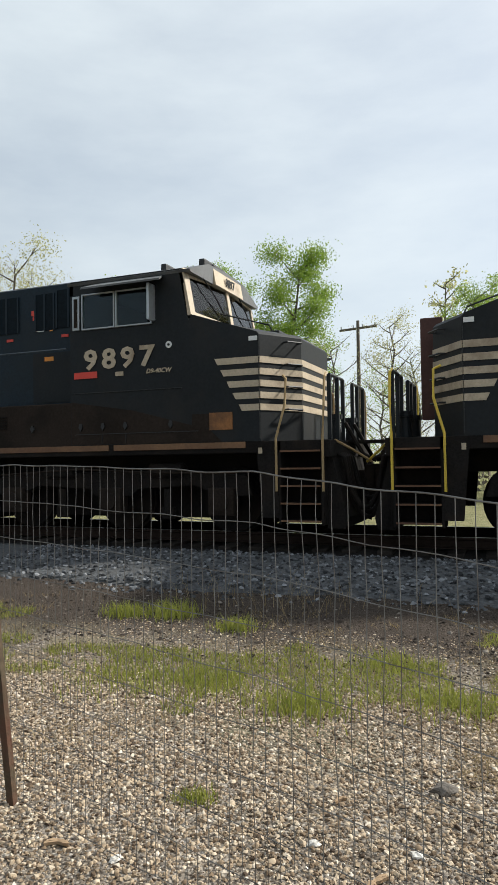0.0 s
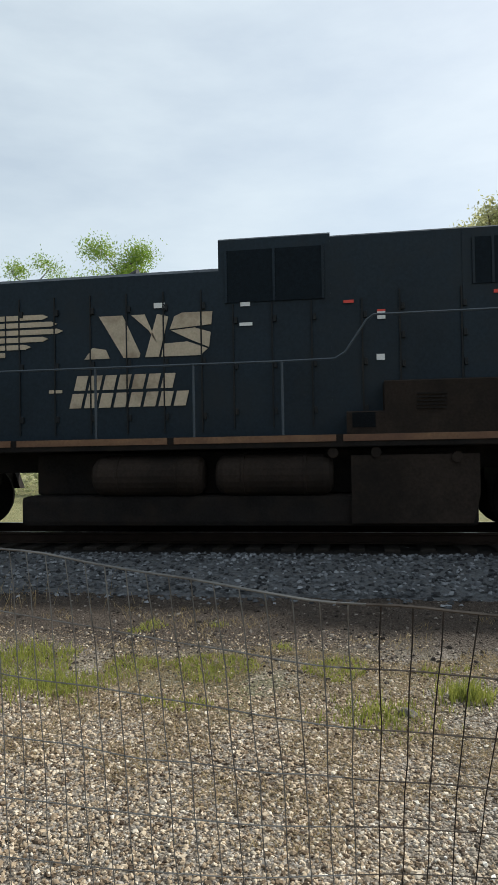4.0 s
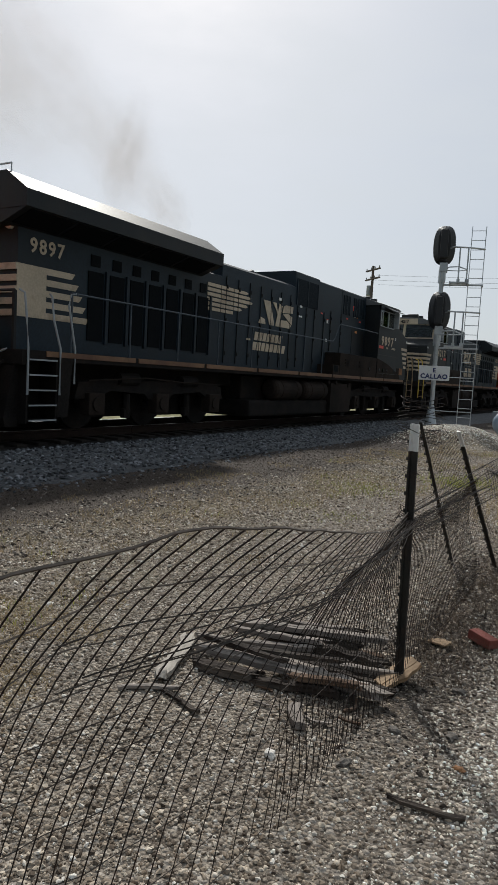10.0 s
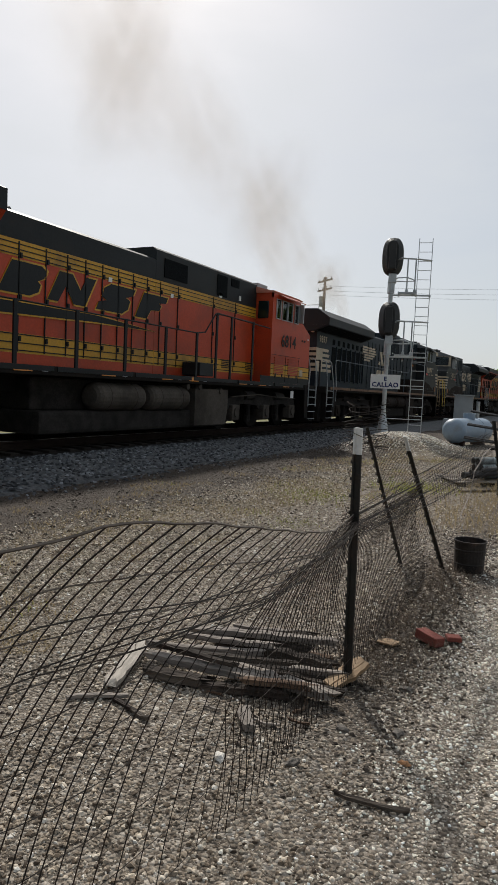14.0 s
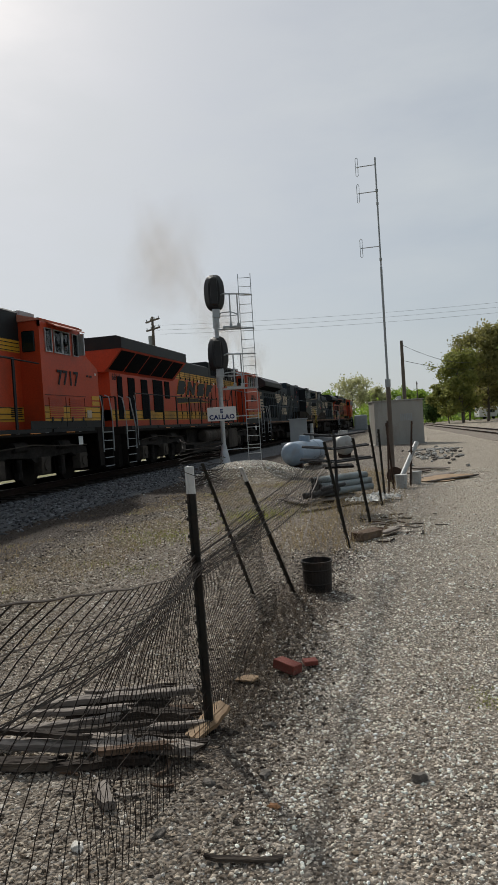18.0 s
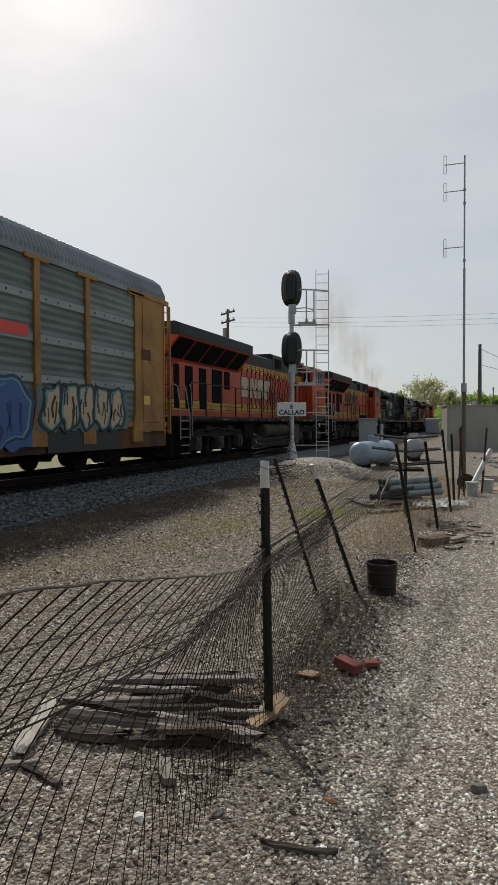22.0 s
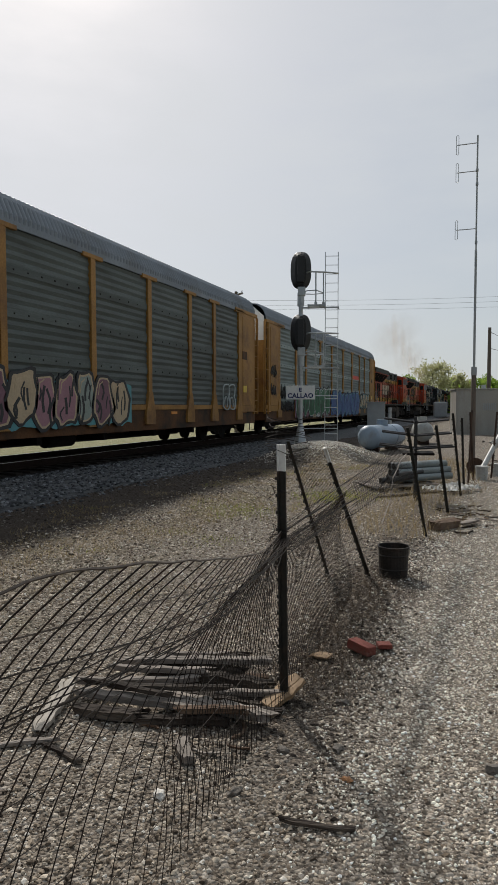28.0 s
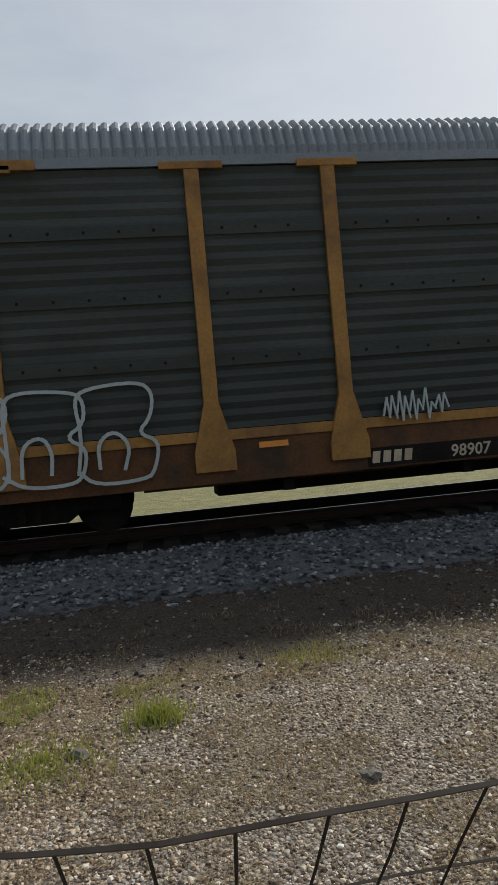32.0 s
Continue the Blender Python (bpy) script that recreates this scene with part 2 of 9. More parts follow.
M_BRICK = mat("red_brick", (0.2, 0.05, 0.035), 0.9, 0, 9, 0.3, 0.4, 90, (0.1, 0.045, 0.035), 0.4)
M_TANK = mat("pale_blue_tank_paint", (0.24, 0.31, 0.39), 0.45, 0, 2, 0.12, 0.03, 30, (0.2, 0.19, 0.17), 0.25)
M_TANKWHITE = mat("dull_white_tank_paint", (0.36, 0.37, 0.36), 0.5, 0, 2, 0.12, 0.03, 30, (0.22, 0.18, 0.13), 0.3)
M_SHED = mat("brushed_aluminium_cabinet", (0.36, 0.35, 0.32), 0.5, 0.3, 1.2, 0.2, 0.04, 50, (0.25, 0.225, 0.19), 0.4, 0, 0.4, (1, 1, 0.25))
M_CONCRETE = mat("weathered_concrete", (0.36, 0.35, 0.32), 0.85, 0, 5, 0.25, 0.3, 60)
M_GLASSDARK = mat("dark_tinted_glass", (0.008, 0.016, 0.015), 0.06, 0, 2, 0.2, 0.0, 20, None, 0.5, 0, 0.4)
M_GREYBOX = mat("grey_painted_metal", (0.33, 0.35, 0.36), 0.5, 0.1, 3, 0.15, 0.05)
# black cab roof and visors: sky sheen painted in as a grey base colour
M_ROOFSHEEN = mat("roof_paint_with_sky_sheen", (0.13, 0.135, 0.14), 0.6, 0, 1.2, 0.25, 0.05, 30, (0.07, 0.07, 0.07), 0.4)
M_DUSTPALE = mat("pale_road_dust", (0.085, 0.072, 0.06), 0.9, 0, 1.2, 0.35, 0.1, 25, (0.035, 0.029, 0.024), 0.4, 0, 0.15)
M_GEARGREY = mat("dusty_grey_running_gear", (0.034, 0.03, 0.027), 0.85, 0, 2.5, 0.5, 0.3, 30, (0.012, 0.0105, 0.0095), 0.45, 0, 0.12)
M_TANRAIL = mat("faded_tan_handrail_paint", (0.36, 0.25, 0.12), 0.6, 0, 3, 0.25, 0.05, 40)
M_RACKBAND = mat("pale_galvanised_seam_band", (0.27, 0.32, 0.31), 0.55, 0.1, 1.5, 0.15, 0.05, 30, (0.19, 0.22, 0.21), 0.3)

# ---- geometry helpers ----
def part(name, bm, material, parent=None, label="", smooth=False):
    me = bpy.data.meshes.new(name)
    bm.normal_update()
    bm.to_mesh(me)
    bm.free()
    for mm in (material if isinstance(material, (list, tuple)) else (material,)):
        me.materials.append(mm)
    if smooth:
        me.polygons.foreach_set("use_smooth", [True] * len(me.polygons))
    ob = new(name, me)
    if parent:
        ob.parent = parent
    if label:
        tagged(ob, label)
    return ob


def share(name, me, parent, m=None, label=""):
    """One more object on a mesh that already exists."""
    ob = new(name, me)
    ob.parent = parent
    if m is not None:
        ob.matrix_basis = m
    if label:
        tagged(ob, label)
    return ob


def thing(name, label, category, group="", kind="", at=(0, 0, 0), rz=0.0):
    ob = new(name)
    ob.empty_display_size = 0.2
    ob.matrix_basis = pose(*at, 0, 0, rz)
    return tagged(ob, label, category, group, kind)


def box(bm, x0, x1, y0, y1, z0, z1, bev=0.0, mi=0):
    r = bmesh.ops.create_cube(bm, size=1, matrix=Matrix.LocRotScale(((x0 + x1) / 2, (y0 + y1) / 2, (z0 + z1) / 2), None, (x1 - x0, y1 - y0, z1 - z0)))
    vs = r["verts"]
    fs = list({f for v in vs for f in v.link_faces})
    for f in fs:
        f.material_index = mi
    if bev:
        es = list({e for v in vs for e in v.link_edges})
        bmesh.ops.bevel(bm, geom=es, offset=bev, segments=2, profile=0.6, affect="EDGES")
    return vs


def cyl(bm, a, b, r, n=10, r2=None, mi=0, caps=True):
    a, b = Vector(a), Vector(b)
    d = b - a
    m = Matrix.Translation((a + b) / 2) @ d.to_track_quat("Z", "Y").to_matrix().to_4x4()
    q = bmesh.ops.create_cone(bm, cap_ends=caps, segments=n, radius1=r, radius2=r if r2 is None else r2, depth=d.length, matrix=m)
    for f in {f for v in q["verts"] for f in v.link_faces}:
        f.material_index = mi
    return q["verts"]


def tube(bm, pts, r, n=5, mi=0):
    """A round bar bent through the points."""
    pts = [Vector(p) for p in pts]
    rings = []
    for i, p in enumerate(pts):
        d = (pts[min(i + 1, len(pts) - 1)] - pts[max(i - 1, 0)]).normalized()
        u = d.cross(Vector((0, 0, 1)))
        if u.length < 0.1:
            u = d.cross(Vector((0, 1, 0)))
        u.normalize()
        w = d.cross(u)
        rings.append([bm.verts.new(p + r * (math.cos(k * math.tau / n) * u + math.sin(k * math.tau / n) * w)) for k in range(n)])
    for a, b in zip(rings, rings[1:]):
        for k in range(n):
            bm.faces.new((a[k], a[(k + 1) % n], b[(k + 1) % n], b[k])).material_index = mi
    for ring in (rings[0][::-1], rings[-1]):
        if n > 2:
            bm.faces.new(ring).material_index = mi
    return bm


def prism(bm, outline, y0, y1, mi=0):
    """An outline of (x, z) pushed from y0 to y1."""
    a = [bm.verts.new((x, y0, z)) for x, z in outline]
    b = [bm.verts.new((x, y1, z)) for x, z in outline]
    k = len(outline)
    fs = [bm.faces.new(a), bm.faces.new(b[::-1])]
    for i in range(k):
        fs.append(bm.faces.new((a[i], b[i], b[(i + 1) % k], a[(i + 1) % k])))
    for f in fs:
        f.material_index = mi
    bmesh.ops.recalc_face_normals(bm, faces=fs)
    return fs


def extrude_x(bm, section, x0, x1, mi=0):
    """A section of (y, z) pushed along x."""
    a = [bm.verts.new((x0, y, z)) for y, z in section]
    b = [bm.verts.new((x1, y, z)) for y, z in section]
    k = len(section)
    fs = [bm.faces.new(a), bm.faces.new(b[::-1])]
    for i in range(k):
        fs.append(bm.faces.new((a[i], b[i], b[(i + 1) % k], a[(i + 1) % k])))
    for f in fs:
        f.material_index = mi
    bmesh.ops.recalc_face_normals(bm, faces=fs)
    return fs


def nb():
    return bmesh.new()


def lettering(text, size, depth=0.006, shear=0.0, space=1.0, bold=0.0):
    """A mesh of built-in letters, standing on the x axis, facing -y."""
    cu = bpy.data.curves.new("lettering", "FONT")
    cu.body, cu.size, cu.extrude, cu.shear, cu.space_character = text, size, depth / 2, shear, space
    cu.resolution_u, cu.offset = 2, bold
    ob = new("lettering", cu)
    bpy.context.view_layer.update()
    me = bpy.data.meshes.new_from_object(ob.evaluated_get(bpy.context.evaluated_depsgraph_get()))
    bpy.data.objects.remove(ob)
    bpy.data.curves.remove(cu)
    me.transform(Matrix.Rotation(radians(90), 4, "X"))
    return me


def letters(name, text, size, x, y, z, material, parent, label="", shear=0.0, space=1.0, m=None, centre=False, squeeze=1.0, bold=0.0):
    me = lettering(text, size, 0.006, shear, space, bold)
    me.materials.clear()
    me.materials.append(material)
    me.transform(Matrix.Diagonal((squeeze, 1, 1, 1)))
    if centre and len(me.vertices):
        xs = [v.co.x for v in me.vertices]
        me.transform(Matrix.Translation((-(min(xs) + max(xs)) / 2, 0, 0)))
    ob = share(name, me, parent, m if m is not None else pose(x, y, z), label)
    return ob


def bars(parent, x, z, w, h, y, count, material, gap=0.22, slant=0.25):
    """A line of plain slanted blocks that stands for lettering, each a part."""
    cw = w / count
    for i in range(count):
        bm = nb()
        x0 = x + i * cw
        x1 = x0 + cw * (1 - gap)
        prism(bm, [(x0, z), (x1, z), (x1 + slant * h, z + h), (x0 + slant * h, z + h)], y - 0.004, y + 0.004)
        part("lettering_bar", bm, material, parent)

# ---- the ground, the tracks and the road ----
TRACK_Y, RAIL_Z = 10.6, 0.37


def smooth01(v, a, b):
    u = max(0.0, min(1.0, (v - a) / (b - a)))
    return u * u * (3 - 2 * u)


def ground_z(x, y):
    z = 0.03 * noise.noise(Vector((x * 0.35, y * 0.35, 0.3))) + 0.012 * noise.noise(Vector((x * 1.7, y * 1.7, 2.1)))
    # the low gravel heap at the foot of the signal
    z += 0.42 * math.exp(-(((x - 21.0) / 2.3) ** 2 + ((y - 5.2) / 1.3) ** 2) ** 1.5)
    # a little rise of the shoulder towards the track, and the ditch beyond it
    z += 0.03 * smooth01(y, 4.0, 7.0)
    z -= 0.55 * smooth01(y, 13.5, 17.0)
    return z
def grid_sheet(name, xs, ys, material, zf):
    verts = [(x, y, zf(x, y)) for y in ys for x in xs]
    nx = len(xs)
    faces = [(j * nx + i, j * nx + i + 1, (j + 1) * nx + i + 1, (j + 1) * nx + i) for j in range(len(ys) - 1) for i in range(nx - 1)]
    me = bpy.data.meshes.new(name)
    me.from_pydata(verts, [], faces)
    me.materials.append(material)
    me.polygons.foreach_set("use_smooth", [True] * len(faces))
    return new(name, me)


def steps(*spans):
    out = []
    for a, b, d in spans:
        k = max(1, round((b - a) / d))
        out += [a + (b - a) * i / k for i in range(k)]
    return out + [spans[-1][1]]


def ground_material():
    """Crushed limestone, dirt, dry straw and green, laid out in the strips that run along the track."""
    m = bpy.data.materials.new("gravel_dirt_and_grass")
    m.use_nodes = True
    n, l = m.node_tree.nodes, m.node_tree.links
    b = n["Principled BSDF"]
    b.inputs["Roughness"].default_value = 0.9
    b.inputs["Specular IOR Level"].default_value = 0.25
    geo = n.new("ShaderNodeNewGeometry")
    sep = n.new("ShaderNodeSeparateXYZ")
    l.new(geo.outputs["Position"], sep.inputs[0])

    def tex(kind, scale, detail=4, rough=0.55):
        t = n.new(kind)
        t.inputs["Scale"].default_value = scale
        if kind == "ShaderNodeTexNoise":
            t.inputs["Detail"].default_value, t.inputs["Roughness"].default_value = detail, rough
        l.new(geo.outputs["Position"], t.inputs["Vector"])
        return t

    def ramp(src, stops):
        r = n.new("ShaderNodeValToRGB")
        e = r.color_ramp.elements
        while len(e) < len(stops):
            e.new(0.5)
        for el, (p, c) in zip(e, stops):
            el.position, el.color = p, (*c, 1) if len(c) == 3 else c
        l.new(src, r.inputs["Fac"])
        return r.outputs["Color"]

    def mix(fac, a, c):
        x = n.new("ShaderNodeMix")
        x.data_type = "RGBA"
        l.new(fac, x.inputs["Factor"]) if not isinstance(fac, float) else setattr(x.inputs["Factor"], "default_value", fac)
        l.new(a, x.inputs["A"])
        l.new(c, x.inputs["B"])
        return x.outputs["Result"]

    def math_(op, a, c):
        x = n.new("ShaderNodeMath")
        x.operation = op
        for i, v in enumerate((a, c)):
            if isinstance(v, (int, float)):
                x.inputs[i].default_value = v
            else:
                l.new(v, x.inputs[i])
        return x.outputs[0]

    def band(src, a, c, wob=None, amp=1.0):
        v = src
        if wob is not None:
            v = math_("ADD", src, math_("MULTIPLY", math_("SUBTRACT", wob, 0.5), amp))
        r = n.new("ShaderNodeMapRange")
        r.interpolation_type = "SMOOTHSTEP"
        r.inputs["From Min"].default_value, r.inputs["From Max"].default_value = a, c
        l.new(v, r.inputs["Value"])
        return r.outputs["Result"]

    stones = tex("ShaderNodeTexVoronoi", 48)
    stones2 = tex("ShaderNodeTexVoronoi", 105)
    wob = tex("ShaderNodeTexNoise", 0.6, 6, 0.6)
    wob2 = tex("ShaderNodeTexNoise", 2.3, 6, 0.65)
    finen = tex("ShaderNodeTexNoise", 90, 3)
    tone = n.new("ShaderNodeSeparateColor")
    l.new(stones.outputs["Color"], tone.inputs[0])
    tone2 = n.new("ShaderNodeSeparateColor")
    l.new(stones2.outputs["Color"], tone2.inputs[0])
    # darker than the loose stones, to paint shade into the gaps between them
    gravel = ramp(tone.outputs[0], [(0, (0.05, 0.038, 0.029)), (0.4, (0.15, 0.122, 0.096)), (0.75, (0.3, 0.26, 0.215)), (1, (0.52, 0.475, 0.42))])
    gravel2 = ramp(tone2.outputs[0], [(0, (0.045, 0.034, 0.026)), (0.5, (0.145, 0.118, 0.092)), (1, (0.36, 0.318, 0.262))])
    gravel = mix(wob2.outputs["Fac"], gravel, gravel2)
    dirt = ramp(finen.outputs["Fac"], [(0.3, (0.02, 0.0138, 0.0105)), (0.7, (0.052, 0.036, 0.027))])
    dirt = mix(math_("MULTIPLY", tone2.outputs[1], 0.3), dirt, gravel2)
    straw = ramp(finen.outputs["Fac"], [(0.3, (0.12, 0.1, 0.065)), (0.7, (0.28, 0.24, 0.165))])
    grass = ramp(finen.outputs["Fac"], [(0.3, (0.05, 0.065, 0.018)), (0.7, (0.17, 0.17, 0.06))])
    x, y = sep.outputs[0], sep.outputs[1]
    # straw and thin green between the yard gravel and the dirt
    s_in = band(y, 2.9, 3.8, wob.outputs["Fac"], 2.0)
    s_out = math_("SUBTRACT", 1.0, band(y, 4.8, 5.8, wob.outputs["Fac"], 1.4))
    patch = band(wob2.outputs["Fac"], 0.42, 0.62)
    col = mix(math_("MULTIPLY", math_("MULTIPLY", s_in, s_out), patch), gravel, straw)
    gpatch = band(wob.outputs["Fac"], 0.5, 0.66)
    west = math_("SUBTRACT", 1.0, band(x, -1.0, 7.0))
    col = mix(math_("MULTIPLY", math_("MULTIPLY", math_("MULTIPLY", s_in, s_out), gpatch), math_("ADD", 0.2, math_("MULTIPLY", west, 0.45))), col, grass)
    # bare dark dirt by the ballast, darkened further to deepen the train's shadow
    d_in = band(y, 4.25, 5.35, wob.outputs["Fac"], 2.0)
    col = mix(math_("MULTIPLY", d_in, 0.97), col, dirt)
    # pale wheel-worn lane behind the fence and the far road
    lane = math_("MULTIPLY", band(x, -2.0, 12.0), math_("SUBTRACT", 1.0, band(y, -1.2, 0.6, wob.outputs["Fac"], 1.0)))
    pale = ramp(tone2.outputs[0], [(0, (0.31, 0.262, 0.205)), (1, (0.5, 0.445, 0.36))])
    col = mix(math_("MULTIPLY", lane, 0.75), col, pale)
    # trodden dirt under the fence, from the post to the scrap
    strip = math_("MULTIPLY", math_("MULTIPLY", band(y, 0.45, 0.85, wob2.outputs["Fac"], 0.5), math_("SUBTRACT", 1.0, band(y, 1.15, 1.6, wob2.outputs["Fac"], 0.5))), math_("MULTIPLY", band(x, 2.4, 3.2), math_("SUBTRACT", 1.0, band(x, 10.0, 14.0))))
    col = mix(math_("MULTIPLY", strip, 0.5), col, dirt)
    # fields beyond the track and far along it
    far = math_("MAXIMUM", math_("MAXIMUM", band(y, 15.0, 18.0, wob.outputs["Fac"], 3.0), band(math_("MULTIPLY", y, -1.0), 14.0, 20.0, wob.outputs["Fac"], 8.0)), band(math_("MULTIPLY", x, -1.0), 25.0, 40.0))
    field = ramp(wob2.outputs["Fac"], [(0.3, (0.15, 0.155, 0.065)), (0.6, (0.26, 0.24, 0.115)), (0.8, (0.33, 0.29, 0.17))])
    col = mix(far, col, field)
    l.new(col, b.inputs["Base Color"])
    bp = n.new("ShaderNodeBump")
    bp.inputs["Strength"].default_value, bp.inputs["Distance"].default_value = 0.9, 0.03
    inv = math_("SUBTRACT", 1.0, stones.outputs["Distance"])
    h = math_("ADD", math_("MULTIPLY", inv, 0.7), math_("ADD", math_("MULTIPLY", finen.outputs["Fac"], 0.3), math_("MULTIPLY", tone.outputs[1], 0.5)))
    l.new(h, bp.inputs["Height"])
    l.new(bp.outputs["Normal"], b.inputs["Normal"])
    return m


M_GROUND = ground_material()
gx = steps((-2500, -200, 400), (-200, -40, 20), (-40, -8, 2), (-8, 14, 0.25), (14, 40, 0.6), (40, 140, 5), (140, 400, 40), (400, 3000, 400))
gy = steps((-2500, -200, 400), (-200, -20, 15), (-20, -3, 1), (-3, 8, 0.25), (8, 18, 1), (18, 80, 8), (80, 400, 60), (400, 3000, 400))
ground = tagged(grid_sheet("ground", gx, gy, M_GROUND, ground_z), "crushed limestone gravel yard with dirt and patchy grass", "ground", kind="structure")

M_BALLAST = mat("blue_grey_ballast", (0.067, 0.071, 0.076), 0.85, 0, 14, 0.55, 0.9, 28, (0.09, 0.085, 0.08), 0.35)


def toe(x):
    return 6.75 + 0.12 * noise.noise(Vector((x * 0.4, 2.0, 0.0)))


def bed_z(x, y):
    """The height of the ballast across the track: toe, shoulder, tie level, far toe."""
    prof = [(toe(x), 0.07), (toe(x) + 0.9, 0.13), (8.75, 0.17), (9.1, 0.15), (12.1, 0.15), (13.0, 0.12), (15.2, -0.65)]
    if y <= prof[0][0]:
        return ground_z(x, y)
    for (a, za), (c, zc) in zip(prof, prof[1:]):
        if y <= c:
            return za + (zc - za) * (y - a) / (c - a)
    return -0.65


bx = steps((-700, -60, 20), (-60, -9, 1.5), (-9, 24, 0.16), (24, 60, 0.8), (60, 700, 20))
verts, faces = [], []
BV = [-0.2, 0, 0.12, 0.25, 0.4, 0.55, 0.7, 0.85, 1.0]
for x in bx:
    y0 = toe(x)
    for v in BV:
        yy = y0 + (8.95 - y0) * v
        k = noise.noise(Vector((x * 2.1, v * 8, 5))) * 0.015 + noise.noise(Vector((x * 7.0, v * 22, 1))) * 0.015
        verts.append((x, yy, bed_z(x, yy) + k if v >= 0 else ground_z(x, yy) - 0.06))
w = len(BV)
for i in range(len(bx) - 1):
    for j in range(w - 1):
        faces.append((i * w + j, (i + 1) * w + j, (i + 1) * w + j + 1, i * w + j + 1))
me = bpy.data.meshes.new("ballast")
me.from_pydata(verts, [], faces)
me.materials.append(M_BALLAST)
ballast = tagged(new("ballast", me), "blue-grey crushed stone ballast bed under the track", "ballast", kind="structure")
# oily bed, its colour blackened further to paint the shade beneath the cars
M_SHADEBED = mat("oily_ballast_shade_darkened", (0.0162, 0.0148, 0.0137), 0.95, 0, 10, 0.5, 0.9, 26, (0.018, 0.016, 0.014), 0.35, 0, 0.1)
far_bed = grid_sheet("track_bed", steps((-700, -60, 40), (-60, 60, 2), (60, 700, 40)), [8.85, 9.1, 9.6, 10.6, 11.6, 12.1, 13.0, 14.0, 15.2], M_SHADEBED, lambda x, y: bed_z(x, y) + 0.012 * noise.noise(Vector((x * 3, y * 3, 0))))
tagged(far_bed, "oily ballast between the ties, darkened for the shade under the train", "ballast", kind="structure")

# ---- the train ----
def lathe_x(bm, prof, y, z, n=20):
    """A turned shape about a line along x: (x, radius) pairs."""
    rings = [[bm.verts.new((x, y + r * math.cos(k * math.tau / n), z + r * math.sin(k * math.tau / n))) for k in range(n)] for x, r in prof]
    for a, b in zip(rings, rings[1:]):
        for k in range(n):
            bm.faces.new((a[k], a[(k + 1) % n], b[(k + 1) % n], b[k]))
    bm.faces.new(rings[0][::-1])
    bm.faces.new(rings[-1])
    bmesh.ops.recalc_face_normals(bm, faces=bm.faces[:])


def wheelset(parent, x, mats):
    for y in (-0.76, 0.76):
        bm = nb()
        cyl(bm, (x, y - 0.06, 0.52), (x, y + 0.06, 0.52), 0.52, 28)
        cyl(bm, (x, y - 0.09 if y < 0 else y, 0.52), (x, y if y < 0 else y + 0.09, 0.52), 0.12, 14)
        cyl(bm, (x, y * 0.93 - 0.02, 0.52), (x, y * 0.93 + 0.02, 0.52), 0.56, 28)
        part("wheel", bm, mats, parent)
    bm = nb()
    cyl(bm, (x, -0.7, 0.52), (x, 0.7, 0.52), 0.085, 10)
    part("axle", bm, mats, parent)


def loco_truck(parent, xc, gear=None, dust=None):
    """A three-axle truck: cast side frames, journal boxes, springs, brake cylinders, wheels."""
    gear, dust = gear or M_UNDER, dust or M_DUST
    tr = part("truck", nb(), M_UNDER, parent, "greasy dark three-axle truck")
    bm = nb()
    box(bm, xc - 2.4, xc + 2.4, -0.62, 0.62, 0.2, 0.95, 0.04)
    for x in (-2.3, 2.3):
        box(bm, xc + x - 0.12, xc + x + 0.12, -1.2, 1.2, 0.7, 0.95, 0.03)
    part("bolster", bm, gear, tr)
    for s in (-1, 1):
        bm = nb()
        pts = [(-2.55, 0.62), (-2.45, 0.92), (-1.5, 1.02), (-0.7, 1.0), (0.7, 1.0), (1.5, 1.02), (2.45, 0.92), (2.55, 0.62), (2.0, 0.6), (1.55, 0.78), (0.5, 0.72), (0.35, 0.6), (-0.35, 0.6), (-0.5, 0.72), (-1.55, 0.78), (-2.0, 0.6)]
        prism(bm, [(xc + a, c) for a, c in pts], s * 1.15 - 0.09, s * 1.15 + 0.09)
        part("side_frame", bm, gear, tr)
        for a in (-2.05, 0.0, 2.05):
            bm = nb()
            box(bm, xc + a - 0.22, xc + a + 0.22, s * 1.23 - 0.13, s * 1.23 + 0.13, 0.3, 0.74, 0.03)
            cyl(bm, (xc + a, s * 1.3, 0.52), (xc + a, s * 1.4, 0.52), 0.14, 14)
            part("journal_box", bm, dust, tr)
        for a in (-1.05, 1.05):
            bm = nb()
            cyl(bm, (xc + a - 0.3, s * 1.22, 1.02), (xc + a + 0.3, s * 1.22, 1.02), 0.13, 12)
            cyl(bm, (xc + a, s * 1.22, 0.3), (xc + a, s * 1.22, 0.72), 0.07, 8)
            box(bm, xc + a - 0.1, xc + a + 0.1, s * 1.2 - 0.06, s * 1.2 + 0.06, 0.22, 0.42, 0.02)
            part("brake_cylinder", bm, gear, tr)
        bm = nb()
        tube(bm, [(xc - 2.3, s * 1.34, 0.97), (xc - 0.6, s * 1.36, 1.06), (xc + 0.6, s * 1.36, 1.0), (xc + 2.3, s * 1.34, 0.97)], 0.018, 5)
        part("sand_pipe", bm, dust, tr)
    for a in (-2.05, 0.0, 2.05):
        wheelset(tr, xc + a, M_UNDER)
    return tr


def grab(bm, pts, r=0.016):
    tube(bm, pts, r, 6)


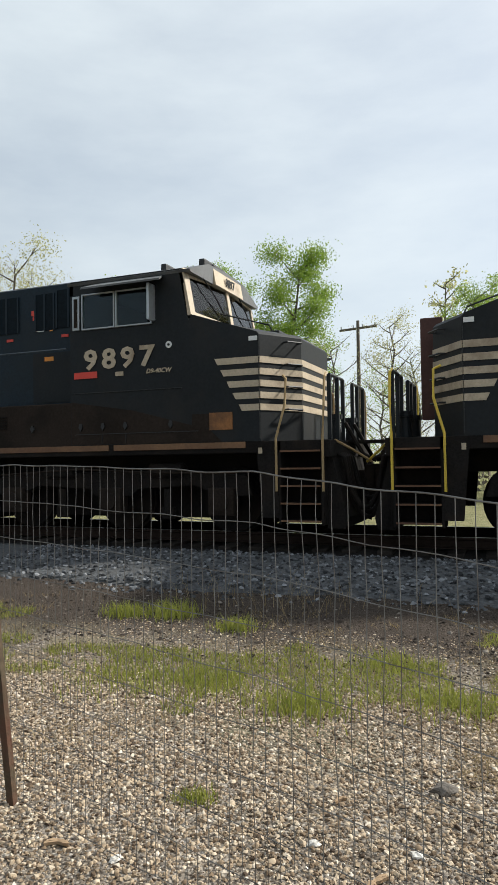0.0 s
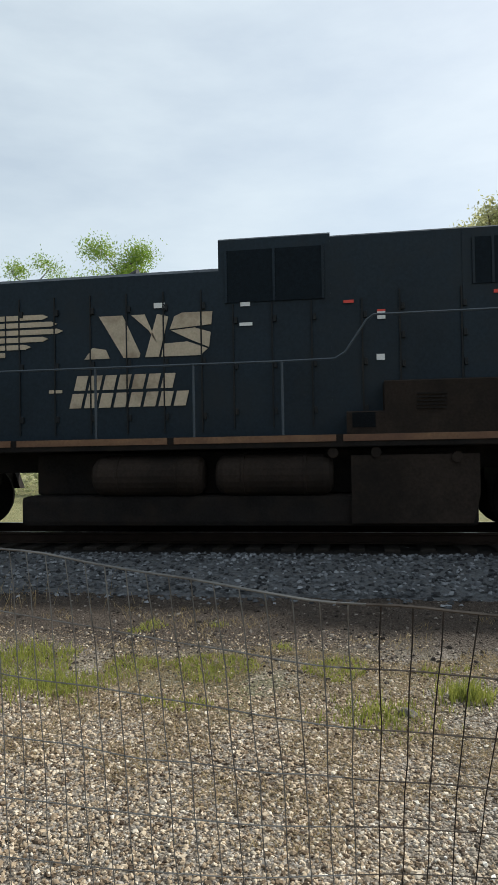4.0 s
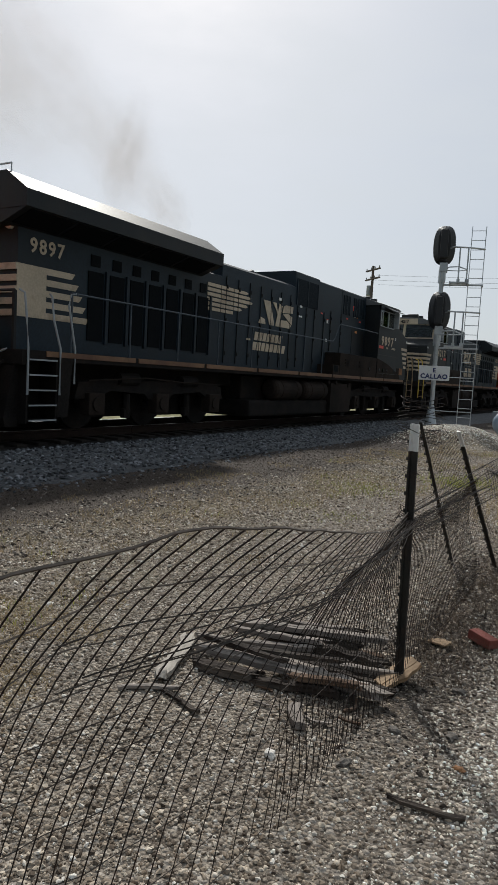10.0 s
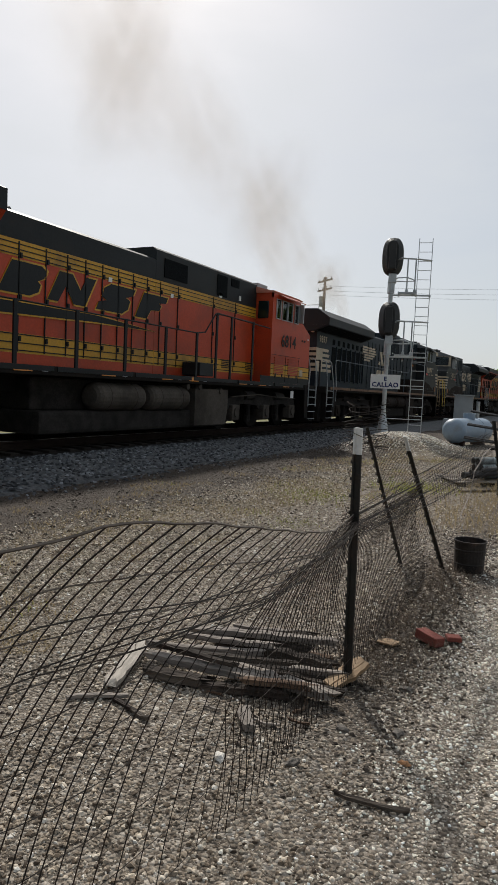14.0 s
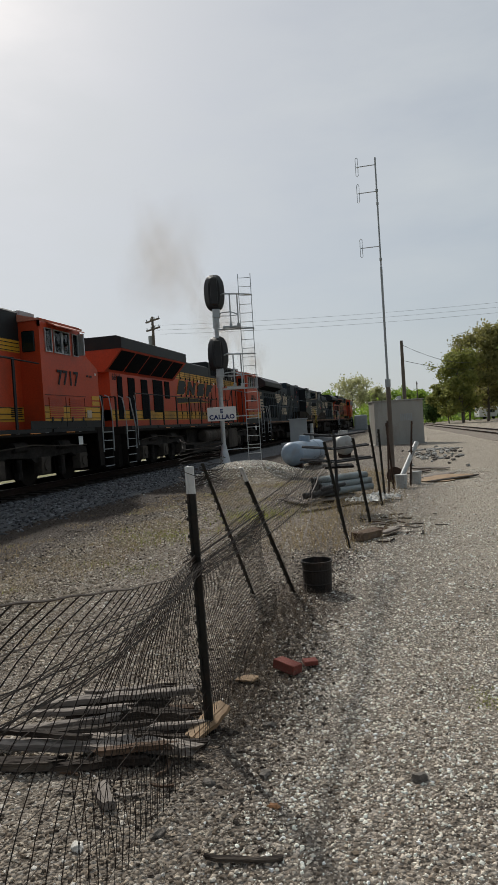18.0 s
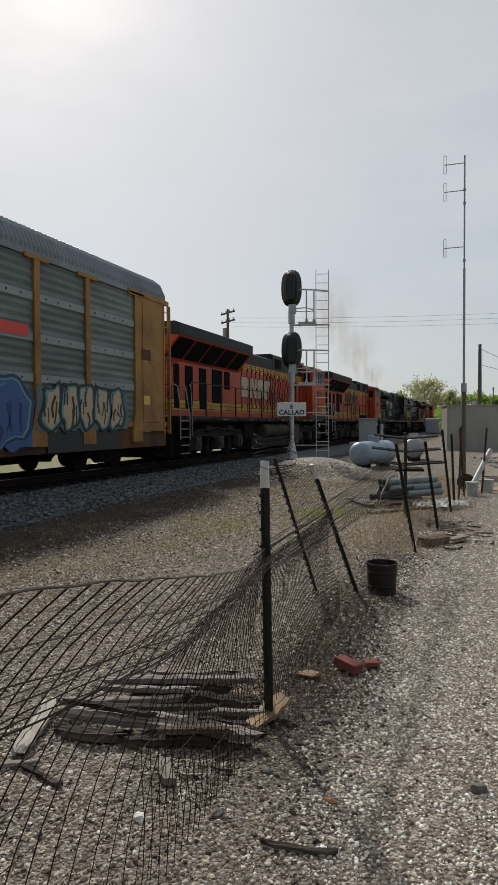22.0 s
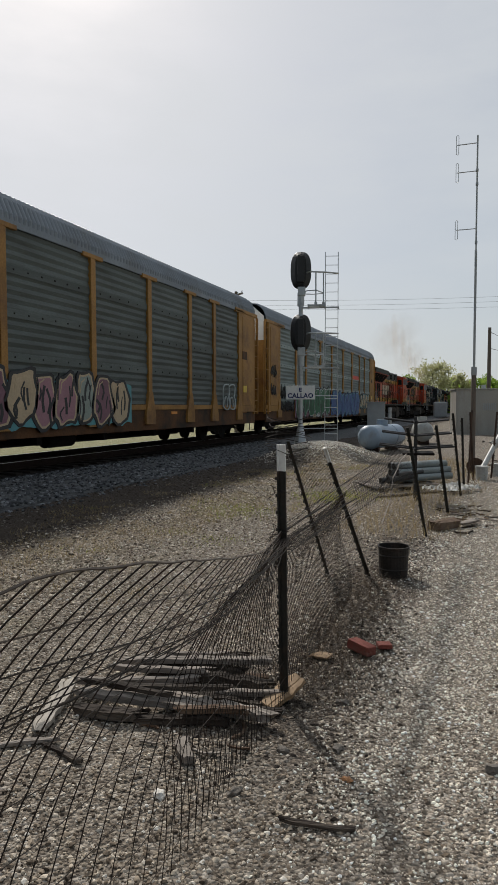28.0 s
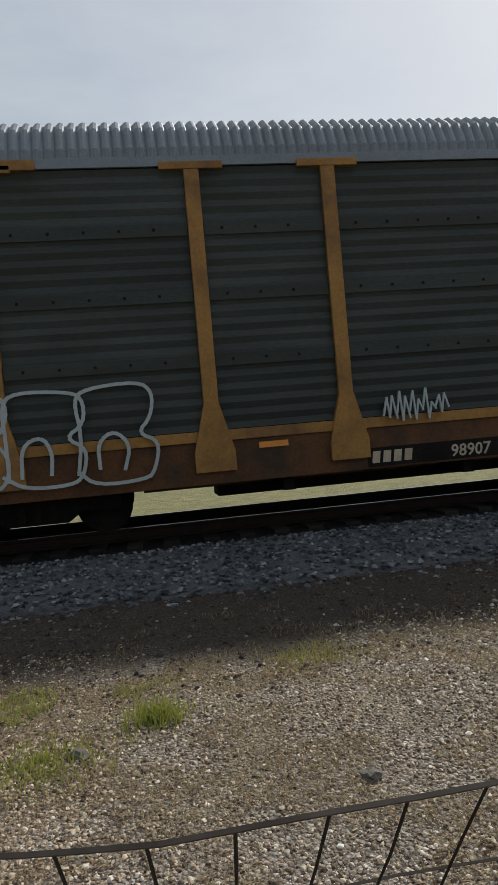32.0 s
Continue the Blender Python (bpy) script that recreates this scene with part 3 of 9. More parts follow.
def rail_run(parent, xs, y, z0, z1, material, name="handrail", flat=False, drop=None):
    """Stanchions with a rail on top, along one side."""
    for x in xs:
        bm = nb()
        if flat:
            box(bm, x - 0.045, x + 0.045, y - 0.02, y + 0.02, z0, z1 + 0.02, 0.01)
        else:
            cyl(bm, (x, y, z0), (x, y, z1), 0.02, 6)
        part("stanchion", bm, material, parent)
    bm = nb()
    pts = [(x, y, z1) for x in (xs[0], xs[-1])]
    if drop:
        pts = drop + pts
    tube(bm, pts, 0.018, 6)
    part(name, bm, material, parent)


def end_steps(parent, x_end, facing, step_paint, rail_paint):
    """The stairs, end plate, coupler, hoses and railings at one end; facing +1 looks to the front."""
    f = facing
    for s in (-1, 1):
        st = part("step_well", nb(), M_UNDER, parent)
        lo, hi = sorted((x_end - f * 0.04, x_end - f * 0.66))
        bm = nb()
        box(bm, lo, hi, s * 1.05 - 0.02, s * 1.05 + 0.02, 0.2, 1.46)
        part("step_panel", bm, M_UNDER, st)
        for xx in (lo - 0.02, hi + 0.02):
            bm = nb()
            prism(bm, [(xx - 0.02, 0.2), (xx + 0.02, 0.2), (xx + 0.02, 1.45), (xx - 0.02, 1.45)], min(s * 1.05, s * 1.5), max(s * 1.05, s * 1.5))
            part("step_side", bm, M_UNDER, st)
        for k in range(5):
            z = 0.24 + 0.26 * k
            t = part("tread", nb(), M_UNDER, st)
            bm = nb()
            box(bm, lo, hi, min(s * 1.08, s * 1.52), max(s * 1.08, s * 1.52), z, z + 0.025, 0.004)
            part("tread_plate", bm, M_UNDER, t)
            bm = nb()
            box(bm, lo, hi, s * 1.527 - 0.008, s * 1.527 + 0.008, z + 0.004, z + 0.03, 0.002)
            part("tread_edge", bm, step_paint, t)
        # skirt behind the steps with its lamp
        bm = nb()
        xa, xb = sorted((x_end - f * 0.7, x_end - f * 1.05))
        prism(bm, [(xa + (0.1 if f > 0 else 0), 0.3), (xb - (0 if f > 0 else 0.1), 0.3), (xb, 1.4), (xa, 1.4)], min(s * 1.47, s * 1.51), max(s * 1.47, s * 1.51))
        part("step_skirt", bm, M_UNDER, parent)
        for xx, lean in ((x_end + f * 0.0, 0.02), (x_end - f * 0.72, 0.14)):
            bm = nb()
            grab(bm, [(xx, s * 1.53, 0.7), (xx, s * 1.53, 1.5), (xx + f * lean, s * 1.5, 2.0), (xx + f * lean, s * 1.44, 2.4), (xx + f * lean * 0.4, s * 1.3, 2.46)], 0.02)
            part("step_handrail", bm, rail_paint, parent)
    bm = nb()
    lo, hi = sorted((x_end - f * 0.02, x_end + f * 0.1))
    box(bm, lo, hi, -1.5, 1.5, 1.2, 1.46, 0.02)
    prism(bm, [(x_end, 1.2), (x_end + f * 0.08, 1.2), (x_end + f * 0.3, 0.3), (x_end + f * 0.26, 0.14), (x_end, 0.14)], -1.3, 1.3)
    part("pilot", bm, M_UNDER, parent)
    bm = nb()
    lo, hi = sorted((x_end, x_end + f * 0.45))
    box(bm, lo, hi, -0.12, 0.12, 0.66, 0.98, 0.03)
    lo, hi = sorted((x_end + f * 0.32, x_end + f * 0.57))
    box(bm, lo, hi, -0.22, 0.24, 0.58, 1.08, 0.06)
    part("coupler", bm, M_DUST, parent)
    for y in (-1.05, -0.9, -0.75, -0.6, -0.45, 0.45, 0.65, 0.9):
        bm = nb()
        dip = 0.42 + 0.16 * math.sin(y * 9)
        tube(bm, [(x_end + f * 0.1, y, 1.25), (x_end + f * 0.2, y, 1.2), (x_end + f * 0.3, y * 0.97, dip + 0.25), (x_end + f * 0.42, y * 0.94, dip + 0.04), (x_end + f * 0.56, y * 0.9, dip)], 0.034, 7)
        part("air_hose", bm, M_UNDER, parent)
    for y in (-0.35, 0.3):
        bm = nb()
        tube(bm, [(x_end + f * 0.06, y, 1.75), (x_end + f * 0.2, y, 1.5), (x_end + f * 0.36, y, 1.22), (x_end + f * 0.56, y, 1.14)], 0.035, 7)
        part("jumper_cable", bm, M_UNDER, parent)
    bm = nb()
    tube(bm, [(x_end + f * 0.08, -1.1, 1.46), (x_end + f * 0.3, -0.8, 1.3), (x_end + f * 0.54, -0.6, 1.12)], 0.02, 6)
    part("uncoupling_lever", bm, rail_paint, parent)
    bm = nb()
    lo, hi = sorted((x_end + f * 0.08, x_end + f * 0.5))
    box(bm, lo, hi, -0.32, 0.32, 1.42, 1.47, 0.01)
    part("drop_step", bm, M_UNDER, parent)
    # end railing: flat posts, a hand brake housing and sand filler lids
    for y in (-1.2, -0.72, -0.35, 0.35, 0.72, 1.2):
        bm = nb()
        box(bm, x_end + f * 0.03 - 0.03, x_end + f * 0.03 + 0.03, y - 0.03, y + 0.03, 1.46, 2.45, 0.008)
        part("stanchion", bm, M_BLACK, parent)
    for y0, y1 in ((-1.2, -0.35), (0.35, 1.2)):
        bm = nb()
        tube(bm, [(x_end + f * 0.03, y0, 2.45), (x_end + f * 0.03, y1, 2.45)], 0.025, 6)
        part("end_rail", bm, M_BLACK, parent)
    for y in (-0.55, 0.55):
        bm = nb()
        cyl(bm, (x_end - f * 0.05, y, 1.46), (x_end - f * 0.05, y, 1.8), 0.1, 12, 0.08)
        cyl(bm, (x_end - f * 0.05, y, 1.8), (x_end - f * 0.05, y, 1.88), 0.12, 12)
        part("jumper_receptacle", bm, M_BLACK, parent)


def underframe(root, paint, stripe, tank_x0=-8.3, tank_x1=-14.2, gear=None, dust=None):
    gear, dust = gear or M_UNDER, dust or M_DUST
    bm = nb()
    box(bm, -22.1, -1.0, -1.5, 1.5, 1.28, 1.46, 0.015)
    box(bm, -21.4, -1.6, -0.6, 0.6, 0.95, 1.3, 0.02)
    part("underframe", bm, M_UNDER, root)
    for s in (-1, 1):
        # the sill stripe in lengths
        x = -2.2
        while x > -21.0:
            bm = nb()
            box(bm, x - 2.35, x, s * 1.505 - 0.012, s * 1.505 + 0.012, 1.36, 1.455, 0.004)
            part("sill_stripe", bm, stripe, root)
            x -= 2.45
    bm = nb()
    box(bm, tank_x1, tank_x0, -1.3, 1.3, 0.14, 0.6, 0.08)
    box(bm, tank_x1 + 0.1, tank_x0 - 0.1, -0.95, 0.95, 0.6, 1.25, 0.05)
    part("fuel_tank", bm, gear, root)
    bm = nb()
    prism(bm, [(tank_x0 - 1.75, 0.2), (tank_x0 - 0.1, 0.2), (tank_x0, 0.6), (tank_x0, 1.16), (tank_x0 - 1.75, 1.16)], -1.42, -0.9)
    part("filler_box", bm, dust, root)
    for a in (0.0, 1.9):
        bm = nb()
        xa = tank_x0 - 2.0 - a
        lathe_x(bm, [(xa - d, r) for d, r in ((0.0, 0.06), (0.01, 0.2), (0.06, 0.265), (0.14, 0.3), (0.38, 0.3), (0.385, 0.312), (0.42, 0.312), (0.425, 0.3), (1.28, 0.3), (1.285, 0.312), (1.32, 0.312), (1.325, 0.3), (1.58, 0.3), (1.66, 0.265), (1.71, 0.2), (1.72, 0.06))], -1.2, 0.9)
        part("air_reservoir", bm, dust, root)
    for x, z in ((-7.9, 1.12), (-9.0, 1.2), (-9.6, 1.2)):
        bm = nb()
        cyl(bm, (x, -1.46, z), (x, -1.3, z), 0.075, 12)
        part("gauge", bm, dust, root)
    for xc in (-4.75, -18.2):
        loco_truck(root, xc, gear, dust)


def door_seams(parent, xs, z0, z1, y, material):
    for x in xs:
        bm = nb()
        box(bm, x - 0.012, x + 0.012, y - 0.012, y + 0.01, z0, z1)
        part("door_seam", bm, material, parent)
        for z in (z0 + 0.25, (z0 + z1) / 2, z1 - 0.25):
            bm = nb()
            box(bm, x + 0.02, x + 0.07, y - 0.03, y + 0.01, z - 0.05, z + 0.05, 0.006)
            part("hinge", bm, material, parent)


def radiator(root, x0, x1, base, top, half, wing, paint, mesh, rise=0.45, slope=None, brow=0.07, inset=0.16):
    """The overhanging radiator at the rear end of the hood."""
    bm = nb()
    extrude_x(bm, [(-half, base), (-wing, base + rise), (wing, base + rise), (half, base)], x0 + 0.01, x1 - 0.01)
    part("radiator_soffit", bm, slope or paint, root)
    bm = nb()
    extrude_x(bm, [(-wing - 0.01, base + rise), (-wing - 0.01, top - brow), (-wing + inset, top), (wing - inset, top), (wing + 0.01, top - brow), (wing + 0.01, base + rise)], x0, x1)
    part("radiator_roof", bm, paint, root)
    # screens on the sloping underside
    n_s = 5
    for s in (-1, 1):
        for k in range(n_s):
            bm = nb()
            xa, xb = x0 + 0.15 + (x1 - x0 - 0.3) * k / n_s, x0 + 0.05 + (x1 - x0 - 0.3) * (k + 1) / n_s
            ya, za = half + (wing - half) * 0.12, base + rise * 0.12 - 0.012
            yb, zb = half + (wing - half) * 0.92, base + rise * 0.92 - 0.012
            vs = [bm.verts.new(p) for p in ((xa, s * ya, za), (xb, s * ya, za), (xb, s * yb, zb), (xa, s * yb, zb), (xa, s * ya, za + 0.05), (xb, s * ya, za + 0.05), (xb, s * yb, zb + 0.05), (xa, s * yb, zb + 0.05))]
            for fi in ((0, 1, 2, 3), (7, 6, 5, 4), (0, 4, 5, 1), (1, 5, 6, 2), (2, 6, 7, 3), (3, 7, 4, 0)):
                bm.faces.new([vs[i] for i in fi])
            bmesh.ops.recalc_face_normals(bm, faces=bm.faces[:])
            part("radiator_grille", bm, mesh, root)


def horn_set(root, x, z):
    h = part("horn", nb(), M_BLACKPAINT, root)
    for k, (y, l) in enumerate(((-0.2, 0.42), (0.0, 0.5), (0.2, 0.36))):
        bm = nb()
        cyl(bm, (x - 0.2, y, z + 0.12), (x - 0.2 + l, y, z + 0.12), 0.03, 10, 0.05)
        cyl(bm, (x - 0.2 + l, y, z + 0.12), (x - 0.05 + l, y, z + 0.12), 0.05, 10, 0.12)
        part("bell", bm, M_BLACKPAINT, h)
    bm = nb()
    box(bm, x - 0.15, x + 0.05, -0.3, 0.3, z - 0.02, z + 0.05)
    part("bracket", bm, M_BLACKPAINT, h)


M_SCREEN = mat("dark_blue_intake_screen", (0.0075, 0.0125, 0.0175), 0.75, 0.0, 20, 0.4, 0.3, 90, None, 0.5, 0, 0.12)
M_MESH = mat("black_radiator_mesh", (0.0075, 0.009, 0.0105), 0.85, 0.0, 30, 0.4, 0.4, 90, None, 0.5, 0, 0.06)


def stripes_rear(root, material, x_end, half, z0=2.05, step=0.2, thick=0.115, run=1.1, rows=5):
    for i in range(rows):
        z = z0 + i * step
        bm = nb()
        box(bm, x_end - 0.02, x_end + 0.01, -half - 0.006, half + 0.006, z, z + thick)
        for s in (-1, 1):
            prism(bm, [(x_end, z), (x_end + run - 0.1 * i, z), (x_end + run + 0.08 - 0.1 * i, z + thick), (x_end, z + thick)], s * (half + 0.004) - 0.006, s * (half + 0.004) + 0.006)
        part("rear_stripe", bm, material, root)


def decal(root, name, x0, x1, z0, z1, y, material, label=""):
    bm = nb()
    box(bm, x0, x1, y - 0.005, y + 0.005, z0, z1)
    part(name, bm, material, root, label)


def roof_bits(root, spots, z, material):
    for x, y, w, h in spots:
        bm = nb()
        box(bm, x - w / 2, x + w / 2, y - 0.25, y + 0.25, z - 0.02, z + h, 0.03)
        part("roof_fitting", bm, material, root)


def glass_mat():
    """Tinted cab glass: see-through, with a mirror gloss that grows towards grazing."""
    m = bpy.data.materials.new("tinted_cab_glass")
    m.use_nodes = True
    n, l = m.node_tree.nodes, m.node_tree.links
    n.remove(n["Principled BSDF"])
    tp, gl, fr, mx = n.new("ShaderNodeBsdfTransparent"), n.new("ShaderNodeBsdfGlossy"), n.new("ShaderNodeFresnel"), n.new("ShaderNodeMixShader")
    tp.inputs["Color"].default_value = (0.62, 0.7, 0.7, 1)
    gl.inputs["Roughness"].default_value = 0.03
    fr.inputs["IOR"].default_value = 1.45
    l.new(fr.outputs[0], mx.inputs[0])
    l.new(tp.outputs[0], mx.inputs[1])
    l.new(gl.outputs[0], mx.inputs[2])
    l.new(mx.outputs[0], n["Material Output"].inputs["Surface"])
    return m


M_GLASS = glass_mat()


def hexa(bm, pts, mi=0):
    """A solid from eight corners: four of one face, then the four behind them."""
    vs = [bm.verts.new(p) for p in pts]
    fs = [bm.faces.new([vs[i] for i in fi]) for fi in ((0, 1, 2, 3), (7, 6, 5, 4), (0, 4, 5, 1), (1, 5, 6, 2), (2, 6, 7, 3), (3, 7, 4, 0))]
    for f in fs:
        f.material_index = mi
    bmesh.ops.recalc_face_normals(bm, faces=fs)


def window(parent, x0, x1, z0, z1, y, frame_mat, name="cab_window"):
    w = part(name, nb(), frame_mat, parent)
    bm = nb()
    t = 0.024
    box(bm, x0, x1, y - 0.03, y + 0.03, z0, z0 + t, 0.006)
    box(bm, x0, x1, y - 0.03, y + 0.03, z1 - t, z1, 0.006)
    box(bm, x0, x0 + t, y - 0.03, y + 0.03, z0 + t, z1 - t, 0.006)
    box(bm, x1 - t, x1, y - 0.03, y + 0.03, z0 + t, z1 - t, 0.006)
    part("window_frame", bm, frame_mat, w)
    bm = nb()
    box(bm, x0 + t, x1 - t, y - 0.004, y + 0.004, z0 + t, z1 - t)
    part("pane", bm, M_GLASS, w)


def cab(root, paint, roof_mat, wins, win_z, x_back, x_top, shield, x_corner, x_front, nose_z, edge_z, crown_z, visor, frame_mat, post_mat, wide=1.5, lower=1.46, yc=0.8):
    """A hollow wide safety cab: blunt nose with cut corners, raked windshield, side windows between posts."""
    wz0, wz1 = win_z
    bm = nb()
    rings = []
    for y, xn, sx in ((-wide, x_corner, shield[0]), (-yc, x_front, shield[0] + 0.1), (yc, x_front, shield[0] + 0.1), (wide, x_corner, shield[0])):
        prof = [(x_back, lower), (xn, lower), (xn, nose_z - 0.05), (xn - 0.05, nose_z), (sx, shield[1]), (sx - 0.06, wz0), (x_back, wz0)]
        rings.append([bm.verts.new((a, y, c)) for a, c in prof])
    for a, b in zip(rings, rings[1:]):
        for k in range(len(a)):
            bm.faces.new((a[k], a[(k + 1) % len(a)], b[(k + 1) % len(a)], b[k]))
    bm.faces.new(rings[0])
    bm.faces.new(rings[-1][::-1])
    bmesh.ops.recalc_face_normals(bm, faces=bm.faces[:])
    part("cab", bm, paint, root)
    bm = nb()
    box(bm, x_back, x_back + 0.06, -wide, wide, wz0, edge_z)
    part("cab_back_wall", bm, paint, root)
    for s in (-1, 1):
        y0, y1 = sorted((s * wide, s * (wide - 0.06)))
        bm = nb()
        prism(bm, [(x_back, wz1), (x_top + (shield[0] - x_top) * (edge_z - wz1) / (edge_z - wz0), wz1), (x_top, edge_z), (x_back, edge_z)], y0, y1)
        part("window_header", bm, paint, root)
        xs = [x_back + 0.06] + [v for w in wins for v in w]
        for a, b in zip(xs[0::2], xs[1::2]):
            if b - a > 0.02:
                bm = nb()
                box(bm, a, b, y0, y1, wz0, wz1)
                part("window_post", bm, paint, root)
        bm = nb()
        prism(bm, [(wins[-1][1], wz0), (shield[0] - 0.06, wz0), (x_top + (shield[0] - x_top) * (edge_z - wz1) / (edge_z - wz0) - 0.02, wz1), (wins[-1][1], wz1)], y0, y1)
        part("front_post", bm, paint, root)
        for a, b in wins:
            window(root, a, b, wz0, wz1, s * (wide + 0.005), frame_mat)
        if visor:
            va, vb, vz = visor
            yy, yo = s * (wide + 0.01), s * (wide + 0.3)
            bm = nb()
            hexa(bm, [(va + 0.12, yy, vz + 0.12), (vb, yy, vz + 0.12), (vb + 0.1, yo, vz), (va, yo, vz), (va + 0.12, yy, vz + 0.09), (vb, yy, vz + 0.09), (vb + 0.1, yo, vz - 0.03), (va, yo, vz - 0.03)])
            part("sun_visor", bm, roof_mat, root)
        bm = nb()
        mx = wins[-1][1] + 0.03
        ya, yb = sorted((s * (wide - 0.02), s * (wide + 0.2)))
        box(bm, mx - 0.025, mx + 0.025, ya, yb, wz0 + 0.04, wz1 + 0.02, 0.01)
        part("mirror", bm, M_STEEL, root)
    # windshield: corner posts, centre post, header, two raked panes
    def rake(y, u, out=0.0):
        k = min(1.0, (wide - abs(y)) / (wide - yc))
        xb, xt = shield[0] - 0.03 + 0.1 * k, x_top + 0.1 * k
        zt = edge_z + (crown_z - edge_z) * 0.5 * k
        return (xb + (xt - xb) * u + out, y, shield[1] + (zt - shield[1]) * u + out * 0.2)

    for ya, yb, ua, ub in ((-wide, -wide + 0.14, 0, 1), (-0.06, 0.06, 0, 1), (wide - 0.14, wide, 0, 1), (-wide + 0.14, -0.06, 0.8, 1), (0.06, wide - 0.14, 0.8, 1), (-wide + 0.14, -0.06, 0, 0.07), (0.06, wide - 0.14, 0, 0.07)):
        bm = nb()
        hexa(bm, [rake(ya, ua, 0.02), rake(yb, ua, 0.02), rake(yb, ub, 0.02), rake(ya, ub, 0.02), rake(ya, ua, -0.05), rake(yb, ua, -0.05), rake(yb, ub, -0.05), rake(ya, ub, -0.05)])
        part("windshield_post", bm, post_mat, root)
    for ya, yb in ((-wide + 0.14, -0.06), (0.06, wide - 0.14)):
        bm = nb()
        hexa(bm, [rake(ya, 0.07, 0.004), rake(yb, 0.07, 0.004), rake(yb, 0.8, 0.004), rake(ya, 0.8, 0.004), rake(ya, 0.07, -0.004), rake(yb, 0.07, -0.004), rake(yb, 0.8, -0.004), rake(ya, 0.8, -0.004)])
        part("windshield", bm, M_GLASS, root)
    for ya, yb in ((-1.05, -0.35), (0.35, 1.05)):
        bm = nb()
        tube(bm, [rake(ya, 0.85, 0.06), rake((ya + yb) / 2, 0.5, 0.05), rake(yb, 0.2, 0.04)], 0.012, 5)
        part("wiper", bm, M_BLACKPAINT, root)
    bm = nb()
    extrude_x(bm, [(-wide - 0.03, edge_z - 0.03), (-yc, crown_z - 0.03), (0, crown_z + 0.01), (yc, crown_z - 0.03), (wide + 0.03, edge_z - 0.03), (wide, edge_z - 0.07), (-wide, edge_z - 0.07)], x_back - 0.04, x_top + 0.16)
    part("cab_roof", bm, roof_mat, root)


def hood_long(root, x0, x1, half, top, paint, bevel=0.16, name="hood", z0=1.46):
    bm = nb()
    sect = [(-half, z0), (-half, top - bevel * 0.6), (-half + bevel, top), (half - bevel, top), (half, top - bevel * 0.6), (half, z0)] if bevel else [(-half, z0), (-half, top), (half, top), (half, z0)]
    extrude_x(bm, sect, x0, x1)
    return part(name, bm, paint, root)


def nose_point(x_corner, x_front, yc, wide, u):
    """Runs round the nose: u from -1 (one corner) over the front to 1."""
    if abs(u) > 0.5:
        k = (1 - abs(u)) / 0.5
        return x_corner + (x_front - x_corner) * k, math.copysign(wide - (wide - yc) * k, u)
    return x_front, u / 0.5 * yc


def stripes_nose(root, material, z0, step, thick, x_corner, x_front, x_tip, skew, rows=5, wide=1.5, yc=0.8):
    """Bands round the nose, stepped back along the sides."""
    for i in range(rows):
        z = z0 + i * step
        bm = nb()
        ring = [nose_point(x_corner, x_front, yc, wide, u) for u in (-1, -0.5, 0.5, 1)]
        for (xa, ya), (xb, yb) in zip(ring, ring[1:]):
            d = Vector((xb - xa, yb - ya, 0)).normalized()
            o = Vector((d.y, -d.x, 0)) * 0.012
            p = [Vector((xa, ya, z)), Vector((xb, yb, z)), Vector((xb, yb, z + thick)), Vector((xa, ya, z + thick))]
            hexa(bm, [q + o for q in p] + [q - o for q in p])
        for s in (-1, 1):
            xa = x_tip - skew * i
            prism(bm, [(x_corner + 0.006, z), (xa + 0.05, z), (xa, z + thick), (x_corner + 0.006, z + thick)], s * (wide + 0.004) - 0.008, s * (wide + 0.004) + 0.008)
        part("nose_stripe", bm, material, root)


# dark rail lightened to blue-grey, the skylight on it put into the colour
M_HANDRAIL = mat("sky_lit_blue_grey_handrail", (0.045, 0.06, 0.075), 0.5, 0, 3, 0.25, 0.05, 40)


